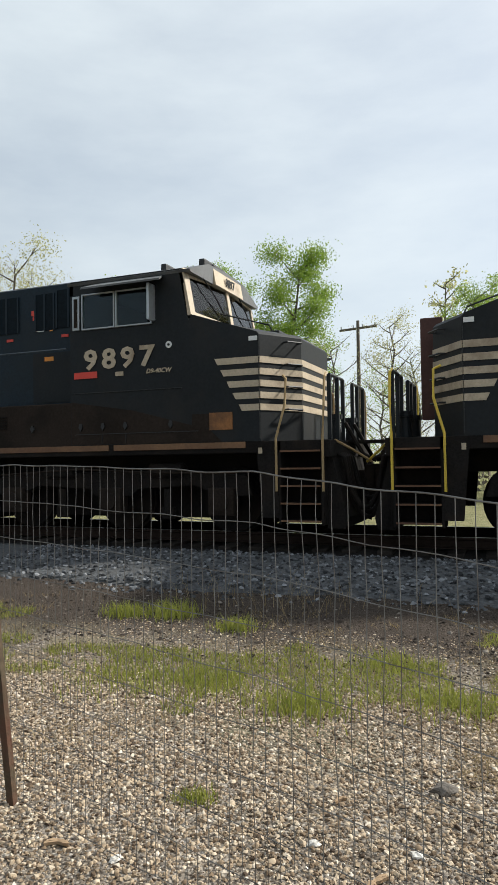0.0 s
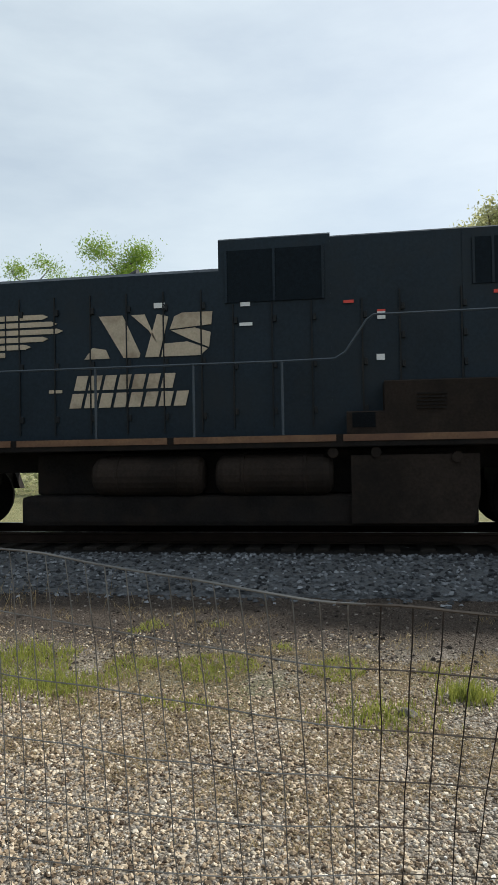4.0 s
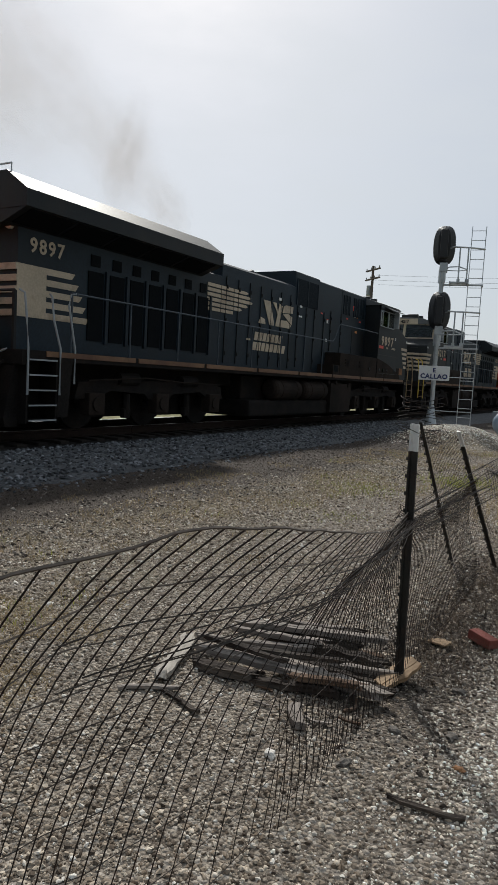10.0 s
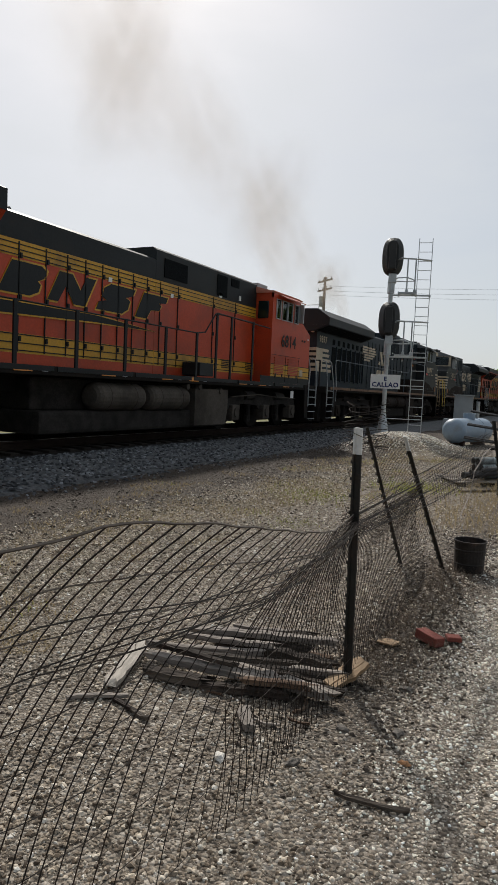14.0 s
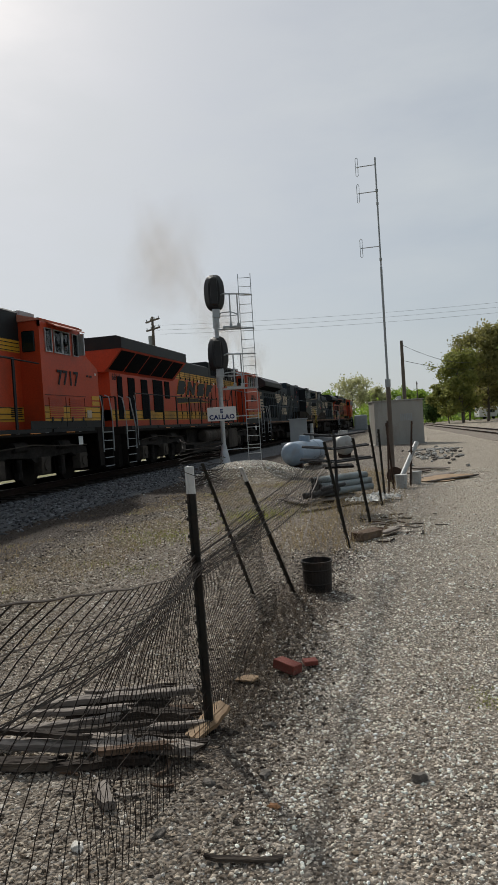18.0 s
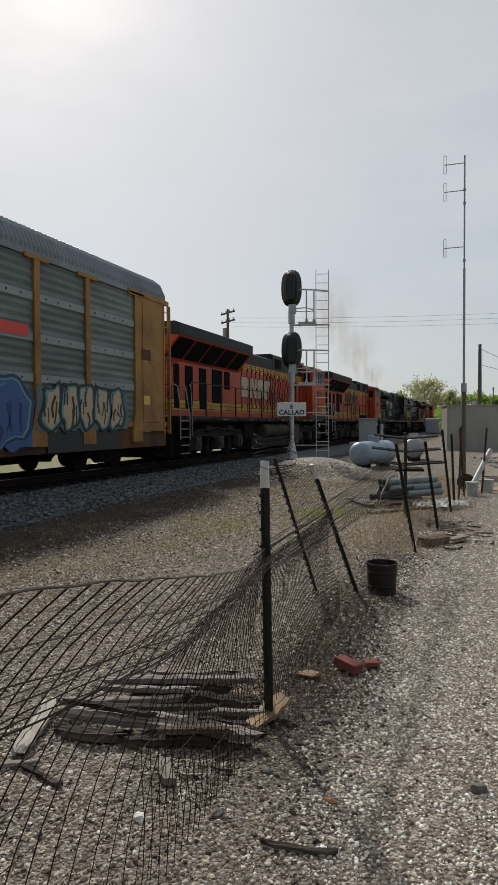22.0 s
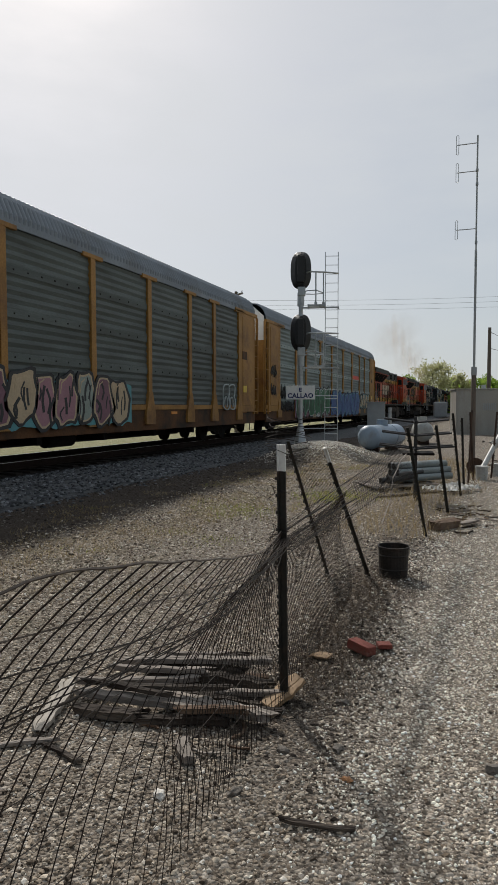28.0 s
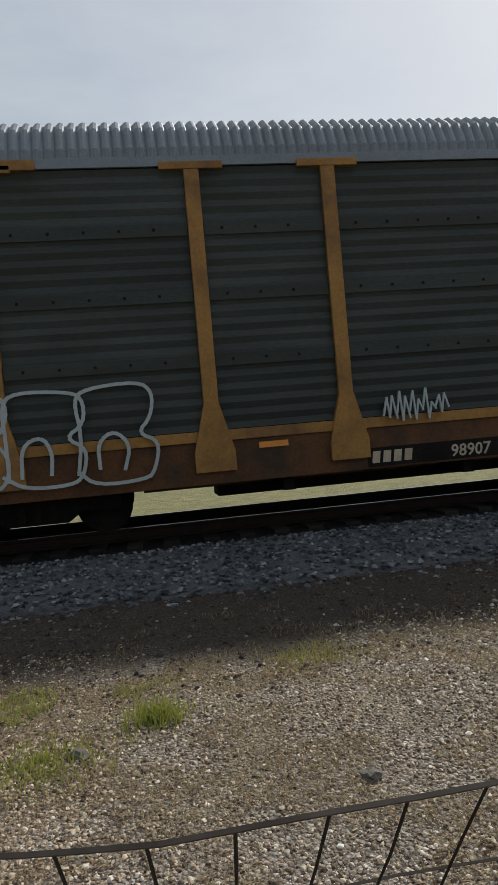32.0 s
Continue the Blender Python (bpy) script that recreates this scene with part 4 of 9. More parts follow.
def black_loco(number, label, rail_paint):
    """A black wide-cab road diesel with cream stripes."""
    root = thing("locomotive", label, "locomotive", "locomotives")
    H = 0.9
    underframe(root, M_BLACK, M_SILL, -7.6, -14.4)
    cab(root, M_BLACK, M_ROOFSHEEN, ((-5.15, -4.5), (-4.48, -3.8)), (3.41, 4.02), -5.4, -3.26, (-3.09, 3.5), -1.95, -1.5, 3.14, 4.26, 4.52, (-4.98, -3.6, 4.06), M_STEEL, M_CREAM)
    for s in (-1, 1):
        bm = nb()
        box(bm, -5.34, -5.2, s * 1.512 - 0.012, s * 1.512 + 0.012, 3.42, 4.0, 0.004)
        box(bm, -5.31, -5.23, s * 1.524 - 0.006, s * 1.524 + 0.006, 3.46, 3.96, 0.004, 1)
        part("window_side_trim", bm, [M_STEEL, M_DUST], root)
        # brake dust thrown up on the lower cab side
        bm = nb()
        prism(bm, [(-5.39, 1.47), (-2.6, 1.47), (-2.8, 1.66), (-3.5, 1.84), (-4.2, 2.02), (-5.39, 2.2)], s * 1.503 - 0.004, s * 1.503 + 0.004)
        part("dusty_panel", bm, M_DUST, root)
        decal(root, "panel_seam", -5.35, -3.27, 2.34, 2.352, s * 1.508, M_BLACKPAINT)
        decal(root, "panel_seam", -5.3, -3.0, 1.64, 1.652, s * 1.51, M_BLACKPAINT)
        for xx in (-4.78, -4.32):
            decal(root, "panel_seam", xx, xx + 0.012, 1.48, 1.64, s * 1.51, M_BLACKPAINT)
        decal(root, "corner_seam", -1.968, -1.955, 1.5, 3.1, s * 1.507, M_BLACKPAINT)
    # grab irons up the nose corner
    for z in (1.95, 2.3, 2.65, 3.0):
        for s in (-1, 1):
            xa, ya = nose_point(-1.95, -1.5, 0.8, 1.5, s * 0.72)
            xb, yb = nose_point(-1.95, -1.5, 0.8, 1.5, s * 0.55)
            bm = nb()
            tube(bm, [(xa, ya, z), (xa + 0.09, ya + s * 0.05, z), (xb + 0.09, yb + s * 0.05, z), (xb, yb, z)], 0.015, 5)
            part("grab_iron", bm, M_BLACKPAINT, root)
    for y in (-0.9, 0.9):
        bm = nb()
        tube(bm, [(-2.9, y, 3.52), (-2.85, y, 3.6), (-2.0, y, 3.34), (-1.95, y, 3.24)], 0.013, 5)
        part("nose_rail", bm, M_BLACKPAINT, root)
    bm = nb()
    box(bm, -2.15, -1.95, -0.55, -0.2, 3.2, 3.32, 0.02)
    part("nose_fitting", bm, M_BLACKPAINT, root)
    stripes_nose(root, M_CREAM, 1.93, 0.182, 0.1, -1.95, -1.5, -2.3, 0.1)
    # hood: brake section next to the cab, engine hood, radiator
    hood_long(root, -11.32, -9.61, H, 4.53, M_NAVY, 0.06, "dynamic_brake_hood")
    hood_long(root, -9.61, -7.7, H - 0.003, 4.48, M_NAVY, 0.06, "dynamic_brake_hood")
    hood_long(root, -7.7, -5.4, H + 0.006, 4.475, M_NAVY, 0.06, "control_hood")
    hood_long(root, -8.87, -5.4, 1.48, 2.2, M_DUST, 0.03, "cab_side_box")
    hood_long(root, -9.4, -8.87, 1.47, 1.78, M_DUST, 0.03, "sand_box")
    hood_long(root, -15.4, -11.32, H, 4.1, M_NAVY, 0.12, "engine_hood")
    hood_long(root, -21.85, -15.4, H, 3.75, M_NAVY, 0.06, "radiator_hood")
    radiator(root, -22.2, -16.3, 3.58, 4.42, H, 1.5, M_BLACK, M_MESH, 0.22, None, 0.34, 0.5)
    bm = nb()
    tube(bm, [(-22.1, -1.0, 4.4), (-22.1, -1.0, 4.56), (-22.1, -0.2, 4.56), (-22.1, -0.2, 4.4)], 0.016, 5)
    part("roof_grab", bm, M_STEEL, root)
    for zz in (3.62, 3.86):
        bm = nb()
        cyl(bm, (-21.92, -0.72, zz), (-21.85, -0.72, zz), 0.085, 14)
        part("rear_lamp", bm, M_WHITE, root)
    bm = nb()
    extrude_x(bm, [(-0.8, 4.0), (-0.65, 4.42), (0.65, 4.42), (0.8, 4.0)], -17.2, -16.2)
    part("exhaust_housing", bm, M_BLACK, root)
    y = -H - 0.012
    door_seams(root, [-11.6, -12.2, -12.8, -13.4, -14.0, -14.6, -15.2], 1.55, 3.75, y, M_BLACK)
    door_seams(root, [-11.1, -10.5, -9.9, -9.15], 1.6, 3.5, y, M_BLACK)
    door_seams(root, [-8.6, -7.72], 2.25, 3.6, y, M_BLACK)
    for x0, x1, z0, z1 in ((-11.2, -9.72, 3.52, 4.32), (-7.54, -7.0, 3.62, 4.3), (-6.6, -6.18, 3.62, 4.3), (-6.12, -5.6, 3.64, 4.34)):
        g = part("brake_grille", nb(), M_SCREEN, root)
        bm = nb()
        box(bm, x0, x1, -H - 0.022, -H + 0.01, z0, z1)
        part("screen", bm, M_SCREEN, g)
        bm = nb()
        for xx in (x0, (x0 + x1) / 2, x1):
            box(bm, xx - 0.018, xx + 0.018, -H - 0.034, -H, z0, z1)
        part("screen_bar", bm, M_NAVY, g)
    decal(root, "cover_panel", -6.66, -5.5, 2.28, 3.2, -H - 0.012, M_BLACK)
    for x0 in (-16.0, -16.62, -17.24, -17.86, -18.48, -19.1, -19.72):
        bm = nb()
        box(bm, x0 - 0.42, x0, -H - 0.022, -H, 1.75, 3.1, 0.004)
        part("screen_door", bm, M_MESH, root)
        bm = nb()
        box(bm, x0 + 0.05, x0 + 0.13, -H - 0.05, -H, 1.7, 3.15, 0.01)
        part("door_post", bm, M_NAVY, root)
        bm = nb()
        box(bm, x0 - 0.36, x0 - 0.1, -H - 0.02, -H, 3.2, 3.42, 0.004)
        part("vent_slot", bm, M_MESH, root)
    for xa in (-8.43, -7.18):
        for k in range(5):
            bm = nb()
            z = 1.79 + 0.05 * k
            prism(bm, [(xa, z), (xa + 0.4, z), (xa + 0.4, z + 0.022), (xa, z + 0.022)], -1.5, -1.47)
            part("louvre_slat", bm, M_UNDER, root)
    # recess drawn as a flat plate, its shade put into the dark colour
    bm = nb()
    box(bm, -9.32, -9.0, -1.478, -1.4, 1.55, 1.76)
    part("sand_box_recess", bm, M_MESH, root)
    # rails along the walkway: low over the engine, high by the cab
    rail_run(root, [-21.1, -19.5, -17.9, -16.3, -14.7, -13.1, -11.6, -10.3], -1.47, 1.46, 2.52, M_HANDRAIL, flat=False)
    bm = nb()
    tube(bm, [(-10.3, -1.47, 2.52), (-9.55, -1.47, 2.53), (-9.4, -1.47, 2.62), (-9.1, -1.47, 3.06), (-9.0, -1.47, 3.13), (-5.5, -1.48, 3.13)], 0.017, 6)
    part("cab_grab_rail", bm, M_HANDRAIL, root)
    bm = nb()
    tube(bm, [(-21.0, -1.47, 2.52), (-21.12, -1.47, 2.5), (-21.18, -1.48, 2.3), (-21.02, -1.5, 1.5), (-21.02, -1.5, 0.9)], 0.02, 6)
    part("end_handrail", bm, M_GREYBOX, root)
    rail_run(root, [-20.9, -17.7, -14.5, -11.4], 1.46, 1.46, 2.52, M_HANDRAIL)
    end_steps(root, -0.98, 1, M_SILL, rail_paint)
    end_steps(root, -22.12, -1, M_GREYBOX, M_GREYBOX)
    stripes_rear(root, M_CREAM, -21.87, H, run=1.7)
    horn_set(root, -13.2, 4.1)
    roof_bits(root, [(-4.95, 0.0, 0.8, 0.13), (-3.78, 0.0, 1.06, 0.13), (-3.35, -0.3, 0.12, 0.16), (-4.1, -0.3, 0.12, 0.16)], 4.53, M_BLACKPAINT)
    letters("road_number", number, 0.46, -5.12, -1.516, 2.745, M_CREAM, root, space=1.3, bold=0.014, squeeze=1.2)
    letters("model_text", "D9-40CW", 0.105, -3.92, -1.516, 2.61, M_CREAM, root, shear=0.25, bold=0.002)
    letters("road_number", number, 0.36, -21.6, -H - 0.012, 3.2, M_CREAM, root, space=1.18, bold=0.008)
    bm = nb()
    box(bm, -21.86, -21.2, -H - 0.012, -H, 2.1, 2.86)
    part("stripe_panel", bm, M_CREAM, root)
    bm = nb()
    hexa(bm, [(-3.05, -0.62, 4.18), (-3.05, 0.62, 4.18), (-3.1, 0.62, 4.46), (-3.1, -0.62, 4.46), (-3.3, -0.62, 4.18), (-3.3, 0.62, 4.18), (-3.3, 0.62, 4.46), (-3.3, -0.62, 4.46)])
    part("number_board", bm, M_CREAM, root)
    letters("board_number", number, 0.2, 0, 0, 0, M_BLACK, root, m=Matrix.Translation((-3.048, 0, 4.25)) @ Matrix.Rotation(radians(90), 4, "Z"), centre=True, bold=0.006)
    bm = nb()
    cyl(bm, (-3.5, -1.515, 3.05), (-3.5, -1.505, 3.05), 0.055, 16)
    cyl(bm, (-3.5, -1.519, 3.05), (-3.5, -1.51, 3.05), 0.022, 12, mi=1)
    part("round_mark", bm, [M_WHITE, M_BLACK], root)

    # plain shapes for the emblem and lettering on the hood
    def slab(pts, name="emblem_stroke"):
        bm = nb()
        prism(bm, pts, -H - 0.02, -H - 0.008)
        part(name, bm, M_CREAM, root)

    lo, hi = 2.74, 3.41
    slab([(-13.5, lo), (-13.08, lo), (-13.14, lo + 0.14), (-13.36, lo + 0.18)])
    slab([(-13.25, hi), (-12.86, hi), (-12.58, lo + 0.06), (-12.6, lo), (-12.85, lo)])
    slab([(-12.72, hi), (-12.5, hi), (-12.3, lo + 0.2), (-12.44, lo + 0.42)])
    slab([(-12.5, lo), (-12.28, lo), (-12.12, hi - 0.05), (-12.3, hi)])
    slab([(-12.1, lo + 0.42), (-12.02, hi - 0.05), (-11.9, hi), (-11.42, hi), (-11.44, hi - 0.2), (-11.72, hi - 0.22)])
    slab([(-12.08, lo + 0.4), (-11.7, hi - 0.24), (-11.45, lo + 0.35), (-11.48, lo + 0.12), (-11.8, lo + 0.26)])
    slab([(-12.24, lo), (-11.62, lo), (-11.5, lo + 0.1), (-11.82, lo + 0.22), (-12.2, lo + 0.2)])
    for i in range(6):
        z = 2.82 + 0.118 * i
        ends = (-14.9, -14.5, -14.2, -13.95, -14.05, -14.2)[i]
        for xa, xb in ((-16.05, -15.45), (-15.42, -14.85), (-14.82, ends)):
            if xb - xa > 0.05:
                slab([(xa, z), (xb, z), (xb + (0.1 if xb == ends else 0), z + 0.04), (xb, z + 0.08), (xa, z + 0.08)], "emblem_streak")
    bars(root, -13.68, 2.25, 1.66, 0.23, -H - 0.014, 7, M_CREAM)
    bars(root, -13.76, 1.97, 1.95, 0.23, -H - 0.014, 8, M_CREAM)
    decal(root, "lettering_bar", -14.1, -13.88, 2.22, 2.27, -H - 0.014, M_CREAM)
    for x, z, w, h, mm in ((-6.69, 3.92, 0.42, 0.09, M_DECALRED), (-6.66, 3.83, 0.36, 0.08, M_DECALRED), (-6.6, 3.72, 0.21, 0.09, M_WHITE), (-6.57, 3.61, 0.16, 0.08, M_WHITE), (-6.28, 3.6, 0.07, 0.12, M_REFLECT), (-7.27, 3.47, 0.15, 0.05, M_DECALRED), (-6.02, 3.47, 0.15, 0.05, M_DECALRED), (-6.4, 3.05, 0.2, 0.08, M_REFLECT), (-8.93, 3.17, 0.12, 0.11, M_WHITE), (-8.93, 3.28, 0.12, 0.03, M_DECALRED), (-8.95, 2.56, 0.12, 0.09, M_WHITE), (-10.98, 3.46, 0.15, 0.07, M_WHITE), (-11.0, 3.16, 0.2, 0.05, M_WHITE), (-9.42, 3.43, 0.15, 0.045, M_DECALRED), (-12.35, 3.5, 0.17, 0.08, M_WHITE)):
        decal(root, "sticker", x, x + w, z, z + h, -H - 0.016, mm)
    decal(root, "red_label", -5.32, -4.86, 2.59, 2.7, -1.512, M_DECALRED)
    decal(root, "lettering_bar", -4.5, -4.35, 2.6, 2.67, -1.512, M_CREAM)
    decal(root, "rust_patch", -2.8, -2.41, 1.65, 1.92, -1.508, M_RUSTY)
    decal(root, "rust_patch", -3.1, -2.81, 1.68, 1.91, -1.507, M_DUST)
    decal(root, "sticker", -2.12, -1.98, 3.0, 3.07, -1.51, M_WHITE)
    decal(root, "stencil_mark", -1.98, -1.92, 1.27, 1.36, -1.535, M_CREAM)
    for x in (-5.19, -4.75, -4.32, -3.48, -6.2):
        bm = nb()
        prism(bm, [(x - 0.04, 1.76), (x, 1.7), (x + 0.04, 1.76), (x + 0.02, 1.83), (x - 0.02, 1.83)], -1.53, -1.5)
        part("drain_cap", bm, M_BLACKPAINT, root)
    return root


M_RUSTY = mat("orange_rust", (0.30, 0.13, 0.045), 0.85, 0, 3, 0.3, 0.1, 30, (0.12, 0.06, 0.03), 0.5)


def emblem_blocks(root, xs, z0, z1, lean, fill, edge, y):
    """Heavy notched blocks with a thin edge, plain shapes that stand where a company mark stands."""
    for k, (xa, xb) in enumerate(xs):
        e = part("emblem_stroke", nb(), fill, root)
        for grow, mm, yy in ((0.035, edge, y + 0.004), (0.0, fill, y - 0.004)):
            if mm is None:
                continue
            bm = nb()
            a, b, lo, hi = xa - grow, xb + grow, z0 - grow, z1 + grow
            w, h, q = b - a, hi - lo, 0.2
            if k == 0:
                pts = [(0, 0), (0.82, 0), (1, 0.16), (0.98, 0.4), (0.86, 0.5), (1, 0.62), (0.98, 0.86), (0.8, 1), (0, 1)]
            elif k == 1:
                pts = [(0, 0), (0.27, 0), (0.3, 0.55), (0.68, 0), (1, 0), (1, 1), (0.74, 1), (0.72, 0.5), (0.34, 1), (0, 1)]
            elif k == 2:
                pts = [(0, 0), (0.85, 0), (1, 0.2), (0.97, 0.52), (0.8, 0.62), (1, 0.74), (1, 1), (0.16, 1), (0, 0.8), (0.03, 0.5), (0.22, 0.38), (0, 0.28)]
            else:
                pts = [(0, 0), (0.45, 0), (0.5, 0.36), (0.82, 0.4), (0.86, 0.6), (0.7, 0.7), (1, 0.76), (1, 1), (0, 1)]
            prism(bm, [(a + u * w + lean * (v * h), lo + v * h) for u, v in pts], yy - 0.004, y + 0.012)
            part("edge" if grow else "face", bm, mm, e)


def orange_loco(number, label, emblem=None):
    """An orange, yellow and black wide-cab road diesel."""
    root = thing("locomotive", label, "locomotive", "locomotives")
    H = 0.9
    old = emblem is not None
    underframe(root, M_BLACK, M_BLACK, -7.45, -14.6, M_GEARGREY, M_DUSTPALE)
    cab(root, M_ORANGE, M_ORANGEROOF, ((-4.68, -4.34), (-4.23, -3.83), (-3.8, -3.4), (-3.22, -2.9)), (3.47, 4.1), -4.92, -2.76, (-2.6, 3.6), -1.75, -1.45, 3.22, 4.32, 4.5, (-4.62, -3.1, 4.14), M_STEEL, M_ORANGE)
    bm = nb()
    box(bm, -4.935, -4.915, -1.36, -1.0, 3.46, 4.0, 0.03)
    part("rear_cab_window", bm, M_GLASSDARK, root)
    for xa, xb in ((-4.68, -3.98), (-3.6, -2.78)):
        for k in range(11):
            bm = nb()
            z = 1.73 + 0.051 * k
            prism(bm, [(xa, z), (xb, z), (xb, z + 0.03), (xa, z + 0.03)], -1.53, -1.5)
            part("vent_slat", bm, M_ORANGE, root)
        for xc in (xa + 0.1, xb - 0.1):
            decal(root, "vent_latch", xc - 0.04, xc + 0.04, 1.62, 1.76, -1.53, M_BLACK)
    for xx in (-3.8, -2.72):
        decal(root, "panel_seam", xx, xx + 0.012, 1.5, 2.3, -1.512, M_BLACK)
    decal(root, "panel_seam", -4.85, -2.6, 2.34, 2.352, -1.51, M_BLACK)
    decal(root, "white_plate", -2.62, -2.34, 1.74, 1.95, -1.522, M_CREAM)
    if old:
        for k in range(2):
            decal(root, "nose_panel", -2.25, -1.78, 2.1 + 0.16 * k, 2.22 + 0.16 * k, -1.512, M_YELLOW)
    bm = nb()
    for s in (-1, 1):
        box(bm, -4.9, -1.757, s * 1.504 - 0.006, s * 1.504 + 0.006, 1.66, 2.06)
    ring = [nose_point(-1.75, -1.45, 0.8, 1.5, u) for u in (-1, -0.5, 0.5, 1)]
    for (xa, ya), (xb, yb) in zip(ring, ring[1:]):
        d = Vector((xb - xa, yb - ya, 0)).normalized()
        o = Vector((d.y, -d.x, 0)) * 0.01
        p = [Vector((xa, ya, 1.66)), Vector((xb, yb, 1.66)), Vector((xb, yb, 2.06)), Vector((xa, ya, 2.06))]
        hexa(bm, [q + o for q in p] + [q - o for q in p])
    part("nose_band", bm, M_YELLOW, root, "yellow band round the nose")
    for s in (-1, 1):
        for z in (1.72, 1.88, 2.04):
            bm = nb()
            box(bm, -4.9, -1.77, s * 1.512 - 0.004, s * 1.512 + 0.004, z, z + 0.022)
            part("pinstripe", bm, M_BLACK, root)
        decal(root, "sill_skirt", -5.6, -1.76, 1.46, 1.66, s * 1.503, M_BLACK)
    # hood: orange sides between two yellow bands, black above
    for xa, xb, top, nm in ((-10.4, -4.92, 4.56, "control"), (-15.4, -10.4, 4.3, "engine")):
        h = H + (0.004 if nm == "control" else 0)
        hood_long(root, xa, xb, h, 3.47, M_ORANGE, 0.0, nm + "_hood_side")
        hood_long(root, xa, xb, h + 0.002, top, M_BLACK, 0.12, nm + "_hood_top", 3.74)
        hood_long(root, xa, xb, h + 0.008, 3.76, M_YELLOW, 0.0, "yellow_band", 3.45)
        hood_long(root, xa, xb, h + 0.008, 2.05, M_YELLOW, 0.0, "lower_yellow_band", 1.68)
    hood_long(root, -21.85, -15.4, H, 3.4, M_ORANGE, 0.0, "radiator_hood")
    hood_long(root, -21.85, -15.4, H + 0.008, 2.05, M_YELLOW, 0.0, "lower_yellow_band", 1.68)
    radiator(root, -22.2, -15.2 if emblem else -15.7, 3.3, 4.45, H, 1.55, M_BLACK, M_MESH, 0.72, M_ORANGE)
    for x0, x1, zz, zt in ((-21.3, -20.9, 1.72, 3.2), (-20.4, -19.8, 1.72, 3.2), (-19.2, -18.6, 1.72, 3.2), (-18.0, -17.0, 1.98, 3.25), (-16.75, -16.2, 2.55, 3.25)):
        bm = nb()
        box(bm, x0, x1, -H - 0.025, -H, zz, zt, 0.004)
        part("radiator_grille", bm, M_MESH, root)
    for x0, x1 in ((-21.8, -15.42), (-15.38, -10.42), (-10.38, -4.94)):
        for zz in (1.72, 1.86, 2.02):
            bm = nb()
            box(bm, x0, x1, -H - 0.018, -H, zz, zz + 0.022)
            part("pinstripe", bm, M_BLACK, root)
        if x0 > -16:
            for zz in (3.48, 3.58, 3.68):
                bm = nb()
                box(bm, x0, x1, -H - 0.019, -H, zz, zz + 0.018)
                part("pinstripe", bm, M_BLACK, root)
    door_seams(root, [-10.75, -11.3, -11.85, -12.4, -12.95, -13.5, -14.1, -14.8], 1.7, 3.74, -H - 0.012, M_BLACK)
    door_seams(root, [-10.2, -9.4, -7.6, -6.3], 1.7, 3.74, -H - 0.014, M_BLACK)
    for x0, x1, z0, z1 in ((-10.05, -9.0, 3.88, 4.34), (-7.42, -6.85, 3.82, 4.41), (-6.6, -6.12, 4.2, 4.42)):
        bm = nb()
        box(bm, x0, x1, -H - 0.025, -H, z0, z1)
        part("brake_grille", bm, M_MESH, root)
    for x0, x1 in ((-7.0, -6.55), (-5.5, -5.02)):
        for k in range(5):
            bm = nb()
            z = 1.8 + 0.05 * k
            box(bm, x0, x1, -H - 0.03, -H, z, z + 0.025)
            part("louvre_slat", bm, M_BLACK, root)
    bm = nb()
    box(bm, -9.1, -8.4, -1.47, -H - 0.02, 1.5, 1.84, 0.02)
    part("step_box", bm, M_BLACK, root)
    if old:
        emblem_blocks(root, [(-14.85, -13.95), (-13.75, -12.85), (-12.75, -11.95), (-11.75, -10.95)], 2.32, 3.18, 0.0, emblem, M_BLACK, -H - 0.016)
        # a loose black scrawl sprayed over the panels
        q = random.Random(3)
        for k in range(9):
            x = -11.6 + 0.42 * k
            bm = nb()
            band_run(bm, rounded([(x, 3.6 + q.uniform(-0.15, 0.15)), (x + 0.5, 3.1 + q.uniform(-0.2, 0.2)), (x + 0.1, 2.6), (x + 0.45, 2.2 + q.uniform(-0.2, 0.2))]), 0.035, -H - 0.022)
            tagged(part("scribble", bm, M_BLACK, root), kind="stuff")
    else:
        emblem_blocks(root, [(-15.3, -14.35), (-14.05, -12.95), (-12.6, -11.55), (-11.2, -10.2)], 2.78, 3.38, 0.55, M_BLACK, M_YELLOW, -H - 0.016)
        bm = nb()
        prism(bm, [(-15.3, 2.36), (-12.6, 2.46), (-10.3, 2.5), (-12.6, 2.64), (-15.3, 2.62)], -H - 0.022, -H - 0.014)
        part("swoosh", bm, M_BLACK, root)
        for za, zb in ((2.62, 2.64), (2.36, 2.46)):
            bm = nb()
            prism(bm, [(-15.3, za), (-12.6, zb), (-10.3, 2.5), (-12.6, zb + 0.03), (-15.3, za + 0.03)], -H - 0.024, -H - 0.016)
            part("swoosh_edge", bm, M_YELLOW, root)
    rail_run(root, [-21.2, -19.9, -18.5, -17.0, -15.4, -13.8, -12.25, -10.7, -9.3], -1.47, 1.46, 2.58, M_BLACK, flat=True)
    bm = nb()
    tube(bm, [(-9.3, -1.47, 2.58), (-8.9, -1.47, 2.64), (-8.4, -1.47, 3.16), (-8.3, -1.47, 3.2), (-5.0, -1.48, 3.13)], 0.02, 6)
    part("cab_grab_rail", bm, M_BLACK, root)
    rail_run(root, [-8.3, -7.48, -6.15], -1.47, 1.46, 3.18, M_BLACK, flat=True)
